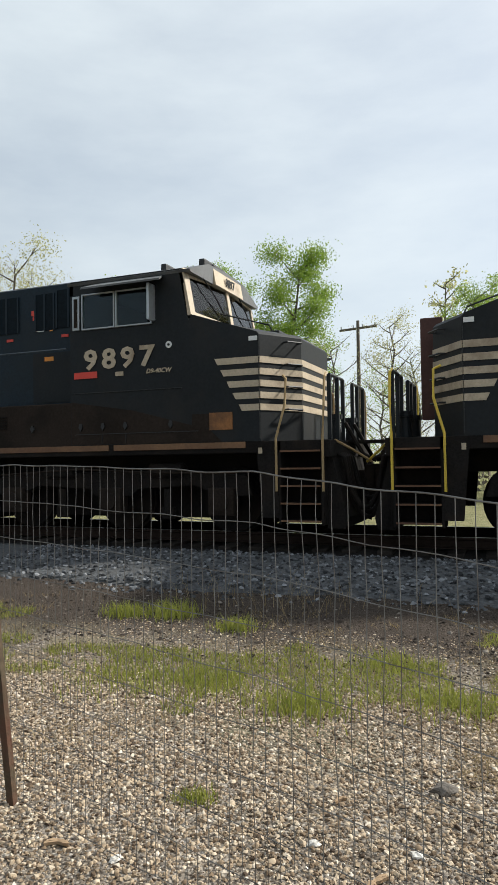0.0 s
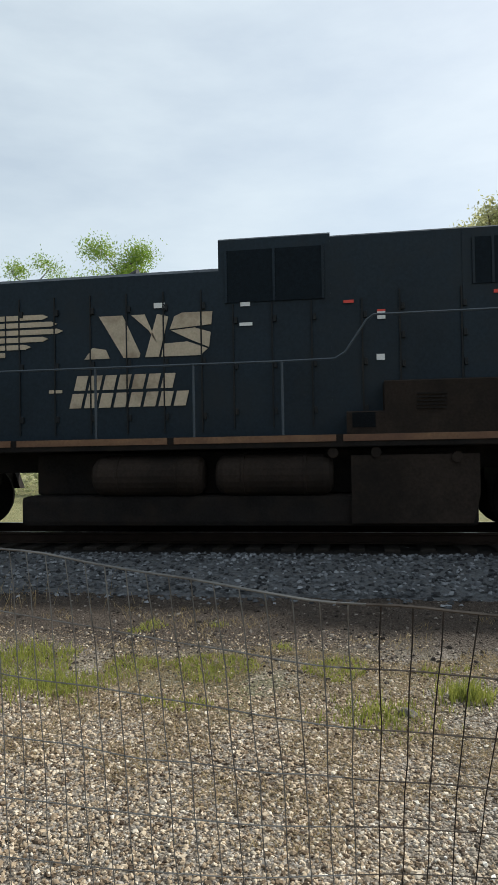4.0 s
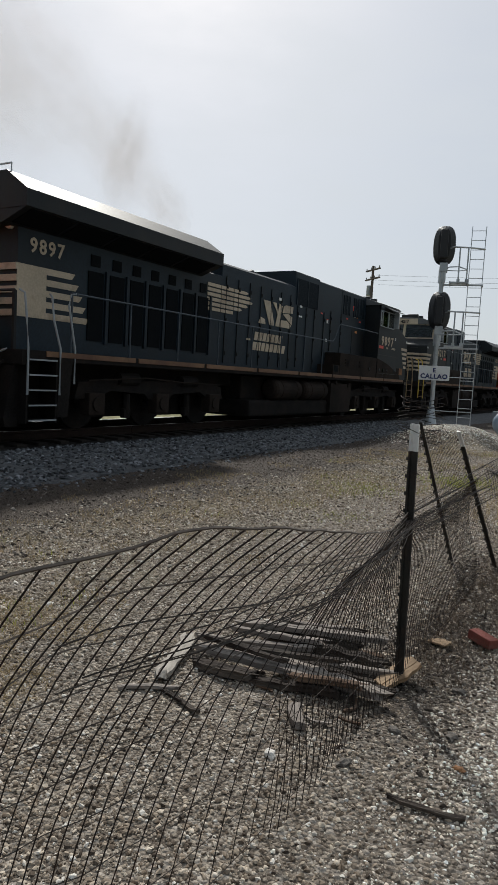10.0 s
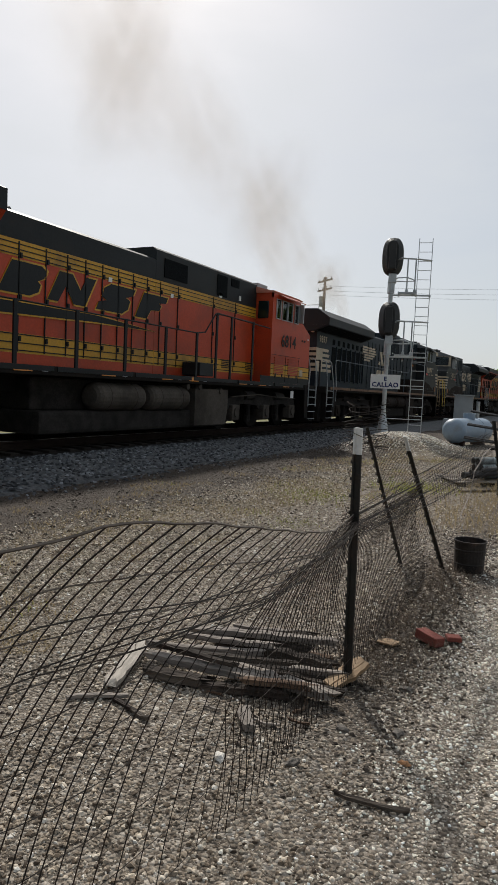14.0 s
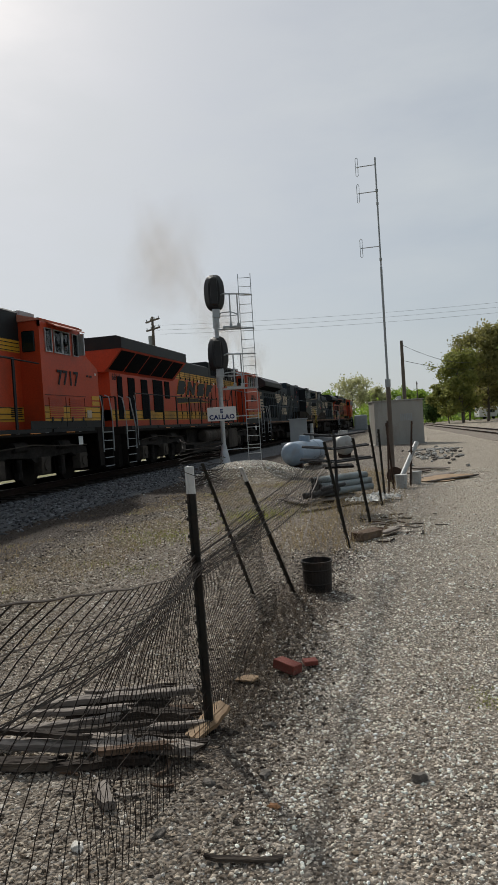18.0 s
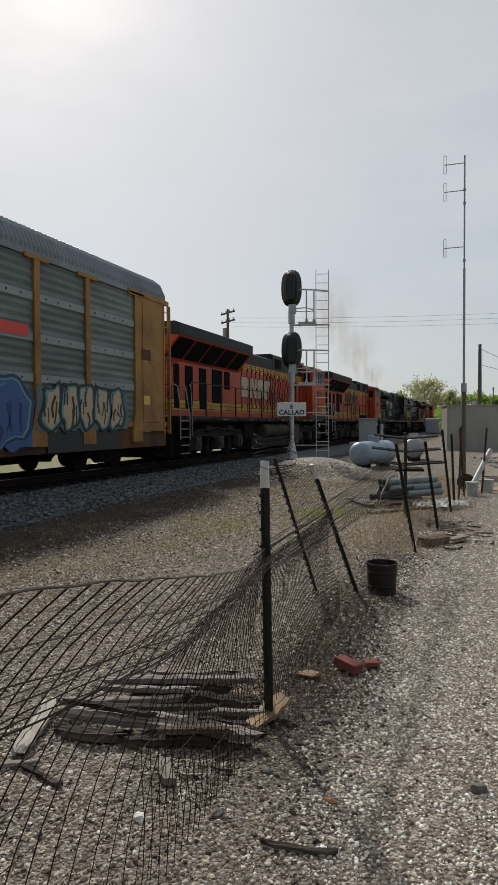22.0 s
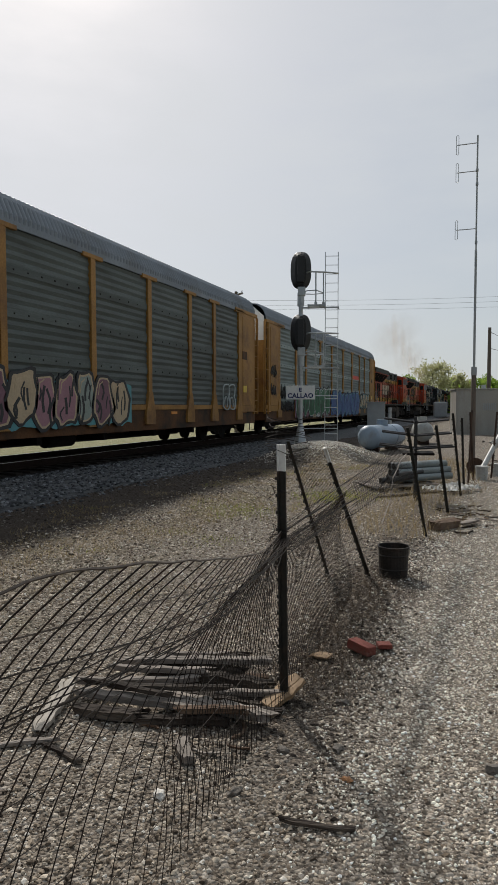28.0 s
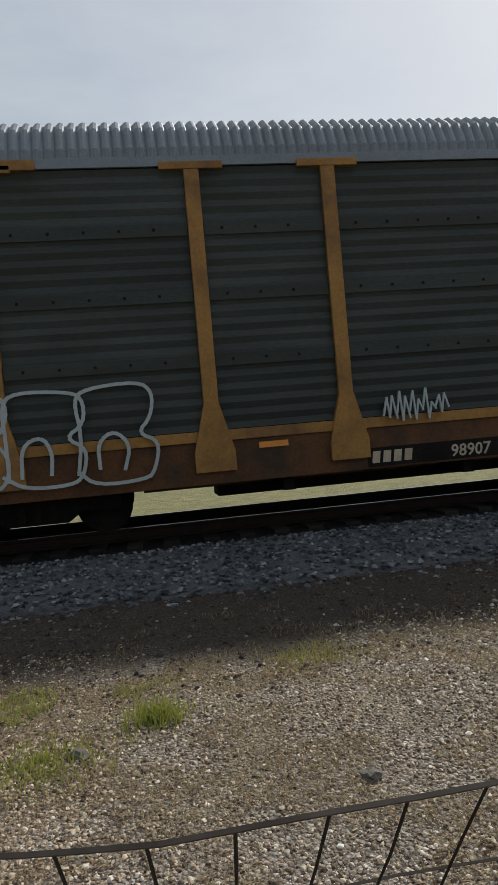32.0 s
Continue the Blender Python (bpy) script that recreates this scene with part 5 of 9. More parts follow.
    rail_run(root, [-20.9, -17.0, -12.8, -9.7], 1.47, 1.46, 2.5, M_BLACK, flat=True)
    for x in (-3.4, -5.2, -6.5, -9.2, -10.4, -12.6, -15.0, -18.0):
        decal(root, "reflector", x - 0.45, x, 1.34, 1.44, -1.508, M_REFLECT)
        decal(root, "sill_label", x + 0.25, x + 0.4, 1.35, 1.43, -1.508, M_GREYBOX)
    bm = nb()
    tube(bm, [(-21.1, -1.47, 2.58), (-21.24, -1.47, 2.5), (-21.15, -1.5, 1.6), (-21.15, -1.5, 0.8)], 0.02, 6)
    part("end_handrail", bm, M_GREYBOX, root)
    end_steps(root, -0.98, 1, M_GREYBOX, M_GREYBOX)
    end_steps(root, -22.12, -1, M_GREYBOX, M_GREYBOX)
    horn_set(root, -14.8, 4.3)
    roof_bits(root, [(-4.2, -0.5, 0.75, 0.2), (-3.4, 0.3, 0.5, 0.1)], 4.44, M_GREYBOX)
    number and letters("road_number", number, 0.56, -4.2, -1.516, 2.64, M_BLACK, root, space=1.06, squeeze=1.02, bold=0.01)
    number and letters("road_number", number, 0.34, -21.7, -H - 0.012, 3.05, M_BLACK, root)
    for x, z, w, h in ((-6.1, 3.85, 0.12, 0.14), (-7.3, 3.78, 0.16, 0.12), (-9.75, 3.42, 0.12, 0.1), (-12.2, 3.42, 0.12, 0.1)):
        decal(root, "sticker", x, x + w, z, z + h, -H - 0.02, M_WHITE)
    decal(root, "sticker", -1.98, -1.9, 3.0, 3.06, -1.512, M_WHITE)
    for x in (-2.5, -2.3):
        decal(root, "nose_mark", x, x + 0.12, 2.92, 2.98, -1.512, M_BLACK)
    decal(root, "unit_plate", -3.05, -2.8, 0.98, 1.22, -1.42, M_WHITE)
    return root


def autorack(label, panel, posts_paint=None, seam=None):
    """A covered car carrier: yellow posts, galvanised screen panels, ribbed roof, end doors and ladders."""
    yel = posts_paint or M_RACKYEL
    root = thing("autorack_car", label, "railcar", "autoracks")
    x0, x1 = -27.28, -0.4
    half = 1.53
    bm = nb()
    box(bm, x0, x1, -half + 0.05, half - 0.05, 0.62, 0.98, 0.02)
    box(bm, x0 + 3.5, x1 - 3.5, -0.5, 0.5, 0.45, 0.65)
    part("flatcar_deck", bm, M_RACKBROWN, root)
    bm = nb()
    for s in (-1, 1):
        box(bm, x0 + 0.02, x1 - 0.02, s * (half - 0.05) - 0.03, s * (half - 0.05) + 0.03, 0.55, 1.12, 0.01)
    part("side_sill", bm, M_RACKBROWN, root)
    bm = nb()
    for s in (-1, 1):
        box(bm, x0 + 0.02, x1 - 0.02, s * (half - 0.01) - 0.02, s * (half - 0.01) + 0.02, 1.12, 1.26, 0.006)
    part("sill_band", bm, yel, root)
    posts = [-2.25, -4.65, -6.6, -9.25, -12.05, -15.2, -17.95, -20.95, -22.8, -25.5]
    M = panel
    shared = {}
    for s in (-1, 1):
        y = s * half
        for x in posts:
            bm = nb()
            box(bm, x - 0.1, x + 0.1, y - 0.04, y + 0.04, 1.3, 4.76, 0.01)
            prism(bm, [(x - 0.1, 1.62), (x - 0.27, 0.98), (x - 0.27, 0.72), (x + 0.27, 0.72), (x + 0.27, 0.98), (x + 0.1, 1.62)], y - 0.055, y + 0.055)
            box(bm, x - 0.42, x + 0.42, y - 0.05, y + 0.05, 4.71, 4.81, 0.01)
            part("post", bm, yel, root)
        # screen panels, bay by bay, in corrugated strips one above another
        bays = [(posts[i + 1] + 0.1, posts[i] - 0.1) for i in range(len(posts) - 1)]
        for b0, b1 in bays:
            wd = round(b1 - b0, 2)
            for r in range(4):
                if (wd, r) not in shared:
                    bm = nb()
                    z, zt = 1.27 + r * 0.87, 1.27 + (r + 1) * 0.87 - 0.002
                    k = 10
                    prof = []
                    for i in range(k + 1):
                        zz = z + (zt - z) * i / k
                        flat = r > 0 and i < 2
                        prof.append((-0.008 if flat else (0.016 if i % 2 else -0.005), zz))
                    a = [bm.verts.new((-wd / 2, py, zz)) for py, zz in prof]
                    c = [bm.verts.new((wd / 2, py, zz)) for py, zz in prof]
                    for i in range(k):
                        bm.faces.new((a[i], c[i], c[i + 1], a[i + 1]))
                    me = bpy.data.meshes.new("screen_panel")
                    bm.to_mesh(me)
                    bm.free()
                    me.materials.append(M)
                    shared[(wd, r)] = me
                share("screen_panel", shared[(wd, r)], root, pose((b0 + b1) / 2, y * 0.985, 0, 0, 0, 0 if s < 0 else 180))
                if s < 0 and r > 0:
                    bm = nb()
                    zs = 1.27 + r * 0.87 - 0.03
                    box(bm, b0 + 0.01, b1 - 0.01, y * 0.985 - 0.024, y * 0.985 - 0.012, zs, zs + 0.17, 0.003)
                    part("seam_band", bm, seam or M, root)
                    bm = nb()
                    zz = 1.27 + r * 0.87 + 0.02
                    for q in range(int(wd / 0.45)):
                        xx = b0 + 0.25 + q * 0.45
                        box(bm, xx - 0.018, xx + 0.018, y * 0.985 - 0.032, y * 0.985, zz + 0.02, zz + 0.055)
                    part("rivet_row", bm, M_UNDER, root)
        # end panels
        for xa, xb in ((-2.15, -0.65), (-27.03, -25.6)):
            bm = nb()
            box(bm, xa, xb, y - 0.03, y + 0.03, 1.0, 4.75, 0.01)
            box(bm, xa + 0.22, xb - 0.3, y - 0.045, y + 0.045, 1.25, 4.6, 0.015)
            part("end_panel", bm, yel, root)
        for xl in (-0.42, -27.26):
            ld = part("ladder", nb(), yel, root)
            for dx in (-0.2, 0.2):
                bm = nb()
                box(bm, xl + dx - 0.035, xl + dx + 0.035, y - 0.05, y + 0.05, 0.9, 4.75, 0.008)
                part("stile", bm, yel, ld)
            for k in range(9):
                bm = nb()
                z = 1.0 + k * 0.44
                cyl(bm, (xl - 0.2, y - s * -0.03, z), (xl + 0.2, y - s * -0.03, z), 0.013, 6)
                part("rung", bm, yel, ld)
        bm = nb()
        box(bm, x0 - 0.1, x0 + 2.5, y - 0.05, y + 0.05, 4.74, 4.87, 0.01)
        part("top_plate", bm, yel, root)
        bm = nb()
        box(bm, x1 - 2.3, x1 + 0.1, y - 0.05, y + 0.05, 4.74, 4.87, 0.01)
        part("top_plate", bm, yel, root)
        bm = nb()
        box(bm, x0 + 2.5, x1 - 2.3, y - 0.02, y + 0.02, 4.76, 4.89, 0.006)
        part("roof_rail", bm, M_RACKROOF, root)
    # an added dark box close behind the screens stands for the unlit inside
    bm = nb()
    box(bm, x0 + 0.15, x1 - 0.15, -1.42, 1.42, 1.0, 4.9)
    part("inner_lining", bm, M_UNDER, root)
    # brake rigging and cross bearers under the floor
    bm = nb()
    box(bm, x0 + 4.6, x1 - 4.6, -0.32, 0.32, 0.28, 0.5, 0.02)
    for k in range(7):
        xx = x0 + 5.5 + k * 2.65
        prism(bm, [(xx - 0.08, 0.66), (xx + 0.08, 0.66), (xx + 0.08, 0.36), (xx - 0.08, 0.36)], -1.3, 1.3)
    cyl(bm, (-13.0, -0.8, 0.42), (-12.0, -0.8, 0.42), 0.18, 14)
    part("underfloor_gear", bm, M_UNDER, root)
    # ribbed roof
    bm = nb()
    sect = [(-1.52, 4.82), (-1.5, 5.0), (-1.36, 5.3), (-1.1, 5.5), (-0.6, 5.58), (0, 5.6), (0.6, 5.58), (1.1, 5.5), (1.36, 5.3), (1.5, 5.0), (1.52, 4.82)]
    rows = []
    n_rib = 185
    L = x1 - x0
    for i in range(n_rib * 4 + 1):
        x = x0 + L * i / (n_rib * 4)
        g = (0.0, 0.03, 0.042, 0.03)[i % 4]
        rows.append([bm.verts.new((x, yy * (1 + g * 0.6) if j not in (0, 10) else yy, zz + (g if j not in (0, 1, 9, 10) else g * 0.5))) for j, (yy, zz) in enumerate(sect)])
    for a, c in zip(rows, rows[1:]):
        for j in range(len(sect) - 1):
            bm.faces.new((a[j], c[j], c[j + 1], a[j + 1]))
    bmesh.ops.recalc_face_normals(bm, faces=bm.faces[:])
    part("roof", bm, M_RACKROOF, root)
    for xe in (x0 + 0.02, x1 - 0.02):
        e = part("end_door", nb(), yel, root)
        bm = nb()
        extrude_x(bm, [(-1.4, 0.98), (-1.4, 4.0), (1.4, 4.0), (1.4, 0.98)], xe - 0.03, xe + 0.03)
        part("door_leaf", bm, yel, e)
        bm = nb()
        extrude_x(bm, [(-1.45, 4.0), (-1.42, 5.0), (-0.95, 5.42), (0, 5.54), (0.95, 5.42), (1.42, 5.0), (1.45, 4.0)], xe - 0.03, xe + 0.03)
        part("end_cap", bm, M_WHITE, e, "white upper end panel")
    # two-axle trucks with cast side frames
    for xc in (-3.1, -25.2):
        tr = part("truck", nb(), M_UNDER, root, "black two-axle truck")
        for s in (-1, 1):
            bm = nb()
            prism(bm, [(xc + a, c) for a, c in [(-1.15, 0.32), (-1.1, 0.5), (-0.5, 0.66), (0.5, 0.66), (1.1, 0.5), (1.15, 0.32), (0.6, 0.34), (0.4, 0.2), (-0.4, 0.2), (-0.6, 0.34)]], s * 1.02 - 0.07, s * 1.02 + 0.07)
            part("side_frame", bm, M_UNDER, tr)
            bm = nb()
            for q in (-0.2, 0.0, 0.2):
                cyl(bm, (xc + q, s * 1.05, 0.24), (xc + q, s * 1.05, 0.48), 0.06, 8)
            part("springs", bm, M_DUST, tr)
        for a in (-0.87, 0.87):
            for yy in (-0.76, 0.76):
                bm = nb()
                cyl(bm, (xc + a, yy - 0.06, 0.36), (xc + a, yy + 0.06, 0.36), 0.36, 24)
                cyl(bm, (xc + a, yy * 0.93 - 0.02, 0.36), (xc + a, yy * 0.93 + 0.02, 0.36), 0.39, 24)
                part("wheel", bm, M_UNDER, tr)
    for f, xe in ((1, x1), (-1, x0)):
        bm = nb()
        lo, hi = sorted((xe, xe + f * 0.75))
        box(bm, lo, hi, -0.1, 0.1, 0.5, 0.72, 0.03)
        part("coupler", bm, M_DUST, root)
        bm = nb()
        tube(bm, [(xe, -0.5, 0.55), (xe + f * 0.25, -0.55, 0.35), (xe + f * 0.55, -0.4, 0.3), (xe + f * 0.7, -0.2, 0.45)], 0.025, 6)
        part("air_hose", bm, M_UNDER, root)
        bm = nb()
        lo, hi = sorted((xe - f * 0.6, xe - f * 0.05))
        tube(bm, [(lo, -1.5, 0.6), (lo, -1.5, 0.28), (hi, -1.5, 0.28), (hi, -1.5, 0.6)], 0.016, 6)
        part("sill_step", bm, M_UNDER, root)
    return root


def mirrored(root, length=22.3):
    """Turns a vehicle end for end, keeping its lettered side towards the yard."""
    flip = Matrix.Translation((-length, 0, 0)) @ Matrix.Diagonal((-1, 1, 1, 1))
    for ob in root.children_recursive:
        if ob.name.startswith("board_number"):
            p = ob.matrix_basis.translation
            ob.matrix_basis = Matrix.Translation((-length - p.x, p.y, p.z)) @ Matrix.Rotation(radians(-90), 4, "Z")
        elif ob.name.startswith(("road_number", "model_text")):
            xs = [v.co.x for v in ob.data.vertices]
            ob.matrix_basis = Matrix.Translation((-length - ob.matrix_basis.translation.x - min(xs) - max(xs), ob.matrix_basis.translation.y, ob.matrix_basis.translation.z))
        elif len(ob.data.vertices):
            ob.data.transform(flip)
            ob.data.flip_normals()
    return root


def band_run(bm, pts, t, y, step=0.0005):
    """A flat band of width t along (x, z) points, each length a hair further out than the one before."""
    for i, (a, b) in enumerate(zip(pts, pts[1:])):
        a, b = Vector((a[0], 0, a[1])), Vector((b[0], 0, b[1]))
        d = (b - a).normalized()
        nrm = Vector((-d.z, 0, d.x)) * t / 2
        e = d * t * 0.42
        yy = y - step * i
        q = [a - e - nrm, b + e - nrm, b + e + nrm, a - e + nrm]
        prism(bm, [(p.x, p.z) for p in q], yy, y + 0.03)


def rounded(pts, times=2):
    """Cuts the corners of a path."""
    for _ in range(times):
        out = [pts[0]]
        for (a, b), (c, d) in zip(pts, pts[1:]):
            out += [(a * 0.75 + c * 0.25, b * 0.75 + d * 0.25), (a * 0.25 + c * 0.75, b * 0.25 + d * 0.75)]
        pts = out + [pts[-1]]
    return pts


def puff(q, x0, x1, z0, z1):
    """A fat wobbling outline that fills its cell: no letter of any kind."""
    cx, cz, w, h = (x0 + x1) / 2, (z0 + z1) / 2, (x1 - x0) / 2, (z1 - z0) / 2
    lean = q.uniform(-0.1, 0.2)
    pts = []
    for i in range(11):
        a = math.tau * i / 11 + q.uniform(-0.2, 0.2)
        r = q.uniform(0.62, 1.0) if i % 2 else q.uniform(0.95, 1.3)
        u, v = math.cos(a) * r, math.sin(a) * r
        u, v = math.copysign(abs(u) ** 0.75, u), math.copysign(abs(v) ** 0.75, v)
        pts.append((cx + w * (u + lean * v), cz + h * v))
    pts = rounded(pts + [pts[0]], 1)[:-1]
    return cx, cz, pts


def graffiti(root, x0, x1, z0, z1, count, fill, edge, seed, y=-1.6, inner=None, cloud=None, fills=None):
    """Sprayed puffed shapes: a ragged cloud behind, a heavy edge, a pale rim, a fill, dark slits and thin highlights."""
    q = random.Random(seed)
    w = (x1 - x0) / count
    h = z1 - z0
    if cloud:
        bm = nb()
        n_ = 60
        top = [(x0 - 0.2 + (x1 - x0 + 0.45) * i / n_, z1 - 0.2 * h + h * 0.22 * noise.noise(Vector((i * 0.35, seed, 0)))) for i in range(n_ + 1)]
        low = [(x1 + 0.25 - (x1 - x0 + 0.45) * i / n_, z0 + 0.06 * h + h * 0.12 * noise.noise(Vector((i * 0.35, seed, 5)))) for i in range(n_ + 1)]
        prism(bm, top + low, y + 0.012, y + 0.03)
        part("colour_cloud", bm, cloud, root)
    for k in range(count):
        g = part("graffiti_shape", nb(), edge, root)
        drop = q.uniform(-0.04, 0.04) * h
        cx, cz, pts = puff(q, x0 + w * (k - 0.16), x0 + w * (k + 1.16), z0 + drop, z1 + drop)
        o = 0.004 * (k % 2)
        for name, less, out, paint in (("outline", 0.0, 0.0, edge), ("rim", 0.075, 0.002, inner or edge), ("fill", 0.12, 0.004, fill if fills is None else fills[k % len(fills)])):
            bm = nb()
            prism(bm, [(a + (cx - a) * less / (0.5 * w), b + (cz - b) * less / (0.5 * h)) for a, b in pts], y - out - o, y + 0.03)
            part(name, bm, paint, g)
        for i in range(5):
            bm = nb()
            sx, sz = cx + w * (0.17 * (i - 2) + q.uniform(-0.06, 0.06)), cz + h * q.uniform(-0.25, 0.25)
            d = h * q.uniform(0.1, 0.22)
            band_run(bm, rounded([(sx - 0.02, sz - d), (sx + w * q.uniform(-0.14, 0.14), sz), (sx + w * q.uniform(-0.1, 0.1), sz + d)], 1), 0.035 + 0.05 * q.random(), y - 0.006 - o, 0.0002)
            part("counter", bm, edge, g)
        bm = nb()
        band_run(bm, [(cx - w * 0.3, cz + h * 0.1), (cx - w * 0.24, cz + h * 0.28), (cx - w * 0.05, cz + h * 0.34)], 0.03, y - 0.008 - o, 0.0002)
        part("highlight", bm, inner or edge, g)


def outline_letters(root, x0, x1, z0, z1, count, colour, seed, y=-1.6, t=0.035):
    """Open sprayed outlines: bent bands with no fill."""
    q = random.Random(seed)
    w = (x1 - x0) / count
    for k in range(count):
        g = part("graffiti_shape", nb(), colour, root)
        xa, xb = x0 + w * (k - 0.06), x0 + w * (k + 1.0)
        h = z1 - z0
        shoulder = [(xa, z0 + h * 0.12), (xa + 0.05 * w, z0 + h * 0.5), (xa + 0.0, z1 - 0.12 * h), (xa + 0.15 * w, z1), (xb - 0.2 * w, z1), (xb, z1 - 0.12 * h), (xb - 0.02 * w, z0 + 0.62 * h), (xb - 0.25 * w, z0 + 0.5 * h), (xb + 0.02 * w, z0 + 0.36 * h), (xb, z0 + 0.1 * h), (xb - 0.2 * w, z0), (xa + 0.2 * w, z0), (xa, z0 + h * 0.12)]
        hole = [(xa + 0.2 * w, z0 + 0.12 * h), (xa + 0.24 * w, z0 + 0.45 * h), (xa + 0.5 * w, z0 + 0.52 * h), (xa + 0.66 * w, z0 + 0.36 * h), (xa + 0.62 * w, z0 + 0.12 * h)]
        for pts in (shoulder, hole):
            bm = nb()
            band_run(bm, rounded([(a + q.uniform(-0.05, 0.05) * w, b + q.uniform(-0.03, 0.03) * h) for a, b in pts]), t, y - 0.0006 * k, 0.0001)
            part("stroke", bm, colour, g)


def scribble(root, x0, x1, z0, z1, count, colour, seed, y=-1.6):
    """A hand-written tag: jagged looping strokes."""
    q = random.Random(seed)
    for k in range(count):
        bm = nb()
        a = x0 + (x1 - x0) * k / count
        b = a + (x1 - x0) / count
        pts = [(a, z0 + (z1 - z0) * q.uniform(0.2, 0.5)), (a + 0.3 * (b - a), z1 - (z1 - z0) * q.uniform(0, 0.3)), (a + 0.45 * (b - a), z0 + (z1 - z0) * q.uniform(0, 0.3)), (a + 0.7 * (b - a), z0 + (z1 - z0) * q.uniform(0.5, 0.9)), (b, z0 + (z1 - z0) * q.uniform(0.1, 0.4))]
        band_run(bm, pts, 0.025, y, 0.0003)
        part("scribble", bm, colour, root)


def spray(name, c):
    return mat(name, c, 0.55, 0, 3, 0.18, 0.02, 20)


G_BLUE, G_GREEN, G_WHITE, G_BLACK = spray("blue_spray_paint", (0.04, 0.1, 0.28)), spray("green_spray_paint", (0.02, 0.13, 0.055)), spray("white_spray_paint", (0.42, 0.46, 0.46)), spray("black_spray_paint", (0.02, 0.02, 0.022))
G_PINK, G_CYAN, G_CREAM, G_GREY = spray("pink_spray_paint", (0.34, 0.17, 0.2)), spray("cyan_spray_paint", (0.1, 0.3, 0.33)), spray("tan_spray_paint", (0.5, 0.38, 0.24)), spray("grey_green_spray_paint", (0.27, 0.31, 0.27))
G_GREYBLUE, G_DEEPBLUE, G_SILVER = spray("grey_blue_spray_paint", (0.1, 0.14, 0.15)), spray("deep_blue_spray_paint", (0.015, 0.035, 0.12)), spray("dull_silver_spray_paint", (0.25, 0.27, 0.27))
G_MAUVE = spray("dull_mauve_spray_paint", (0.2, 0.09, 0.12))

lead = orange_loco("", "orange, yellow and black lead diesel locomotive far ahead")
grey_unit = mirrored(black_loco("4217", "black diesel locomotive with cream nose stripes, facing backwards", M_HANDRAIL_Y))
bm = nb()
box(bm, -21.04, -20.7, -0.36, -0.3, 1.75, 3.34, 0.02)
part("nose_door", bm, mat("red_oxide_primer", (0.08, 0.032, 0.024), 0.7, 0, 3, 0.3, 0.1, 30), grey_unit, "red-brown open nose door")
ns_unit = black_loco("9897", "black diesel locomotive with cream stripes and cream number", M_TANRAIL)
orange_unit = orange_loco("6814", "orange and black diesel locomotive with yellow bands")
orange_unit2 = orange_loco("7717", "dusty orange and black diesel locomotive with cream emblem", M_CREAM)
rack_a = autorack("galvanised covered autorack railcar with yellow posts and blue and green graffiti", M_RACKGALV, None, M_RACKBAND)
rack_b = autorack("weathered covered autorack railcar with a shield panel and graffiti", M_RACKMID)
rack_c = autorack("dark grimy covered autorack railcar with white outline graffiti", M_RACKDARK)

graffiti(rack_a, -6.5, -3.1, 1.0, 2.2, 5, G_CREAM, G_BLACK, 1, inner=G_CYAN, cloud=G_GREYBLUE)
decal(rack_a, "black_patch", -6.3, -3.3, 0.56, 1.12, -1.56, G_BLACK)
graffiti(rack_a, -15.3, -7.1, 0.62, 2.25, 7, G_BLUE, G_DEEPBLUE, 2, inner=G_CYAN, cloud=G_BLUE)
graffiti(rack_a, -22.9, -16.0, 0.62, 2.35, 6, G_GREEN, G_BLACK, 3, inner=G_WHITE, cloud=G_MAUVE)
scribble(rack_a, -16.9, -15.6, 1.75, 2.2, 6, G_BLACK, 24)
scribble(rack_a, -16.9, -15.6, 1.3, 1.7, 6, G_BLACK, 25)
scribble(rack_a, -25.4, -23.3, 1.5, 2.2, 8, G_BLACK, 4)
scribble(rack_a, -25.4, -23.3, 0.95, 1.5, 10, G_BLACK, 14)
scribble(rack_a, -26.8, -26.0, 2.4, 3.0, 4, G_BLACK, 5)
scribble(rack_a, -26.8, -26.1, 1.6, 2.2, 4, G_BLACK, 15)
graffiti(rack_b, -17.4, -10.6, 0.7, 2.0, 9, G_PINK, G_BLACK, 6, inner=G_CREAM, cloud=G_CYAN, fills=(G_PINK, G_GREY, G_MAUVE, G_CREAM, G_PINK))
graffiti(rack_b, -26.2, -20.9, 0.85, 2.4, 6, G_SILVER, G_BLACK, 7, inner=G_WHITE)
outline_letters(rack_b, -3.9, -2.8, 1.1, 2.0, 2, G_WHITE, 8)
graffiti(rack_c, -18.2, -13.4, 0.75, 2.0, 4, G_GREY, G_WHITE, 9, inner=G_BLACK)
graffiti(rack_c, -13.2, -8.9, 0.62, 1.95, 4, G_BLUE, G_WHITE, 10, inner=G_BLACK)
graffiti(rack_c, -8.3, -5.6, 0.95, 2.1, 3, G_GREY, G_BLACK, 11, inner=G_CREAM)
outline_letters(rack_c, -26.3, -23.55, 0.72, 1.95, 3, G_WHITE, 12, t=0.045)
scribble(rack_c, -20.45, -19.5, 1.15, 1.6, 5, G_WHITE, 13)
for rk_, xx in ((rack_c, -20.7), (rack_b, -20.1)):
    decal(rk_, "black_stencil_patch", xx, xx + 2.35, 0.58, 0.84, -1.518, M_UNDER)
letters("car_number", "98907", 0.24, -19.5, -1.527, 0.62, M_CREAM, rack_c, shear=0.1, bold=0.003)
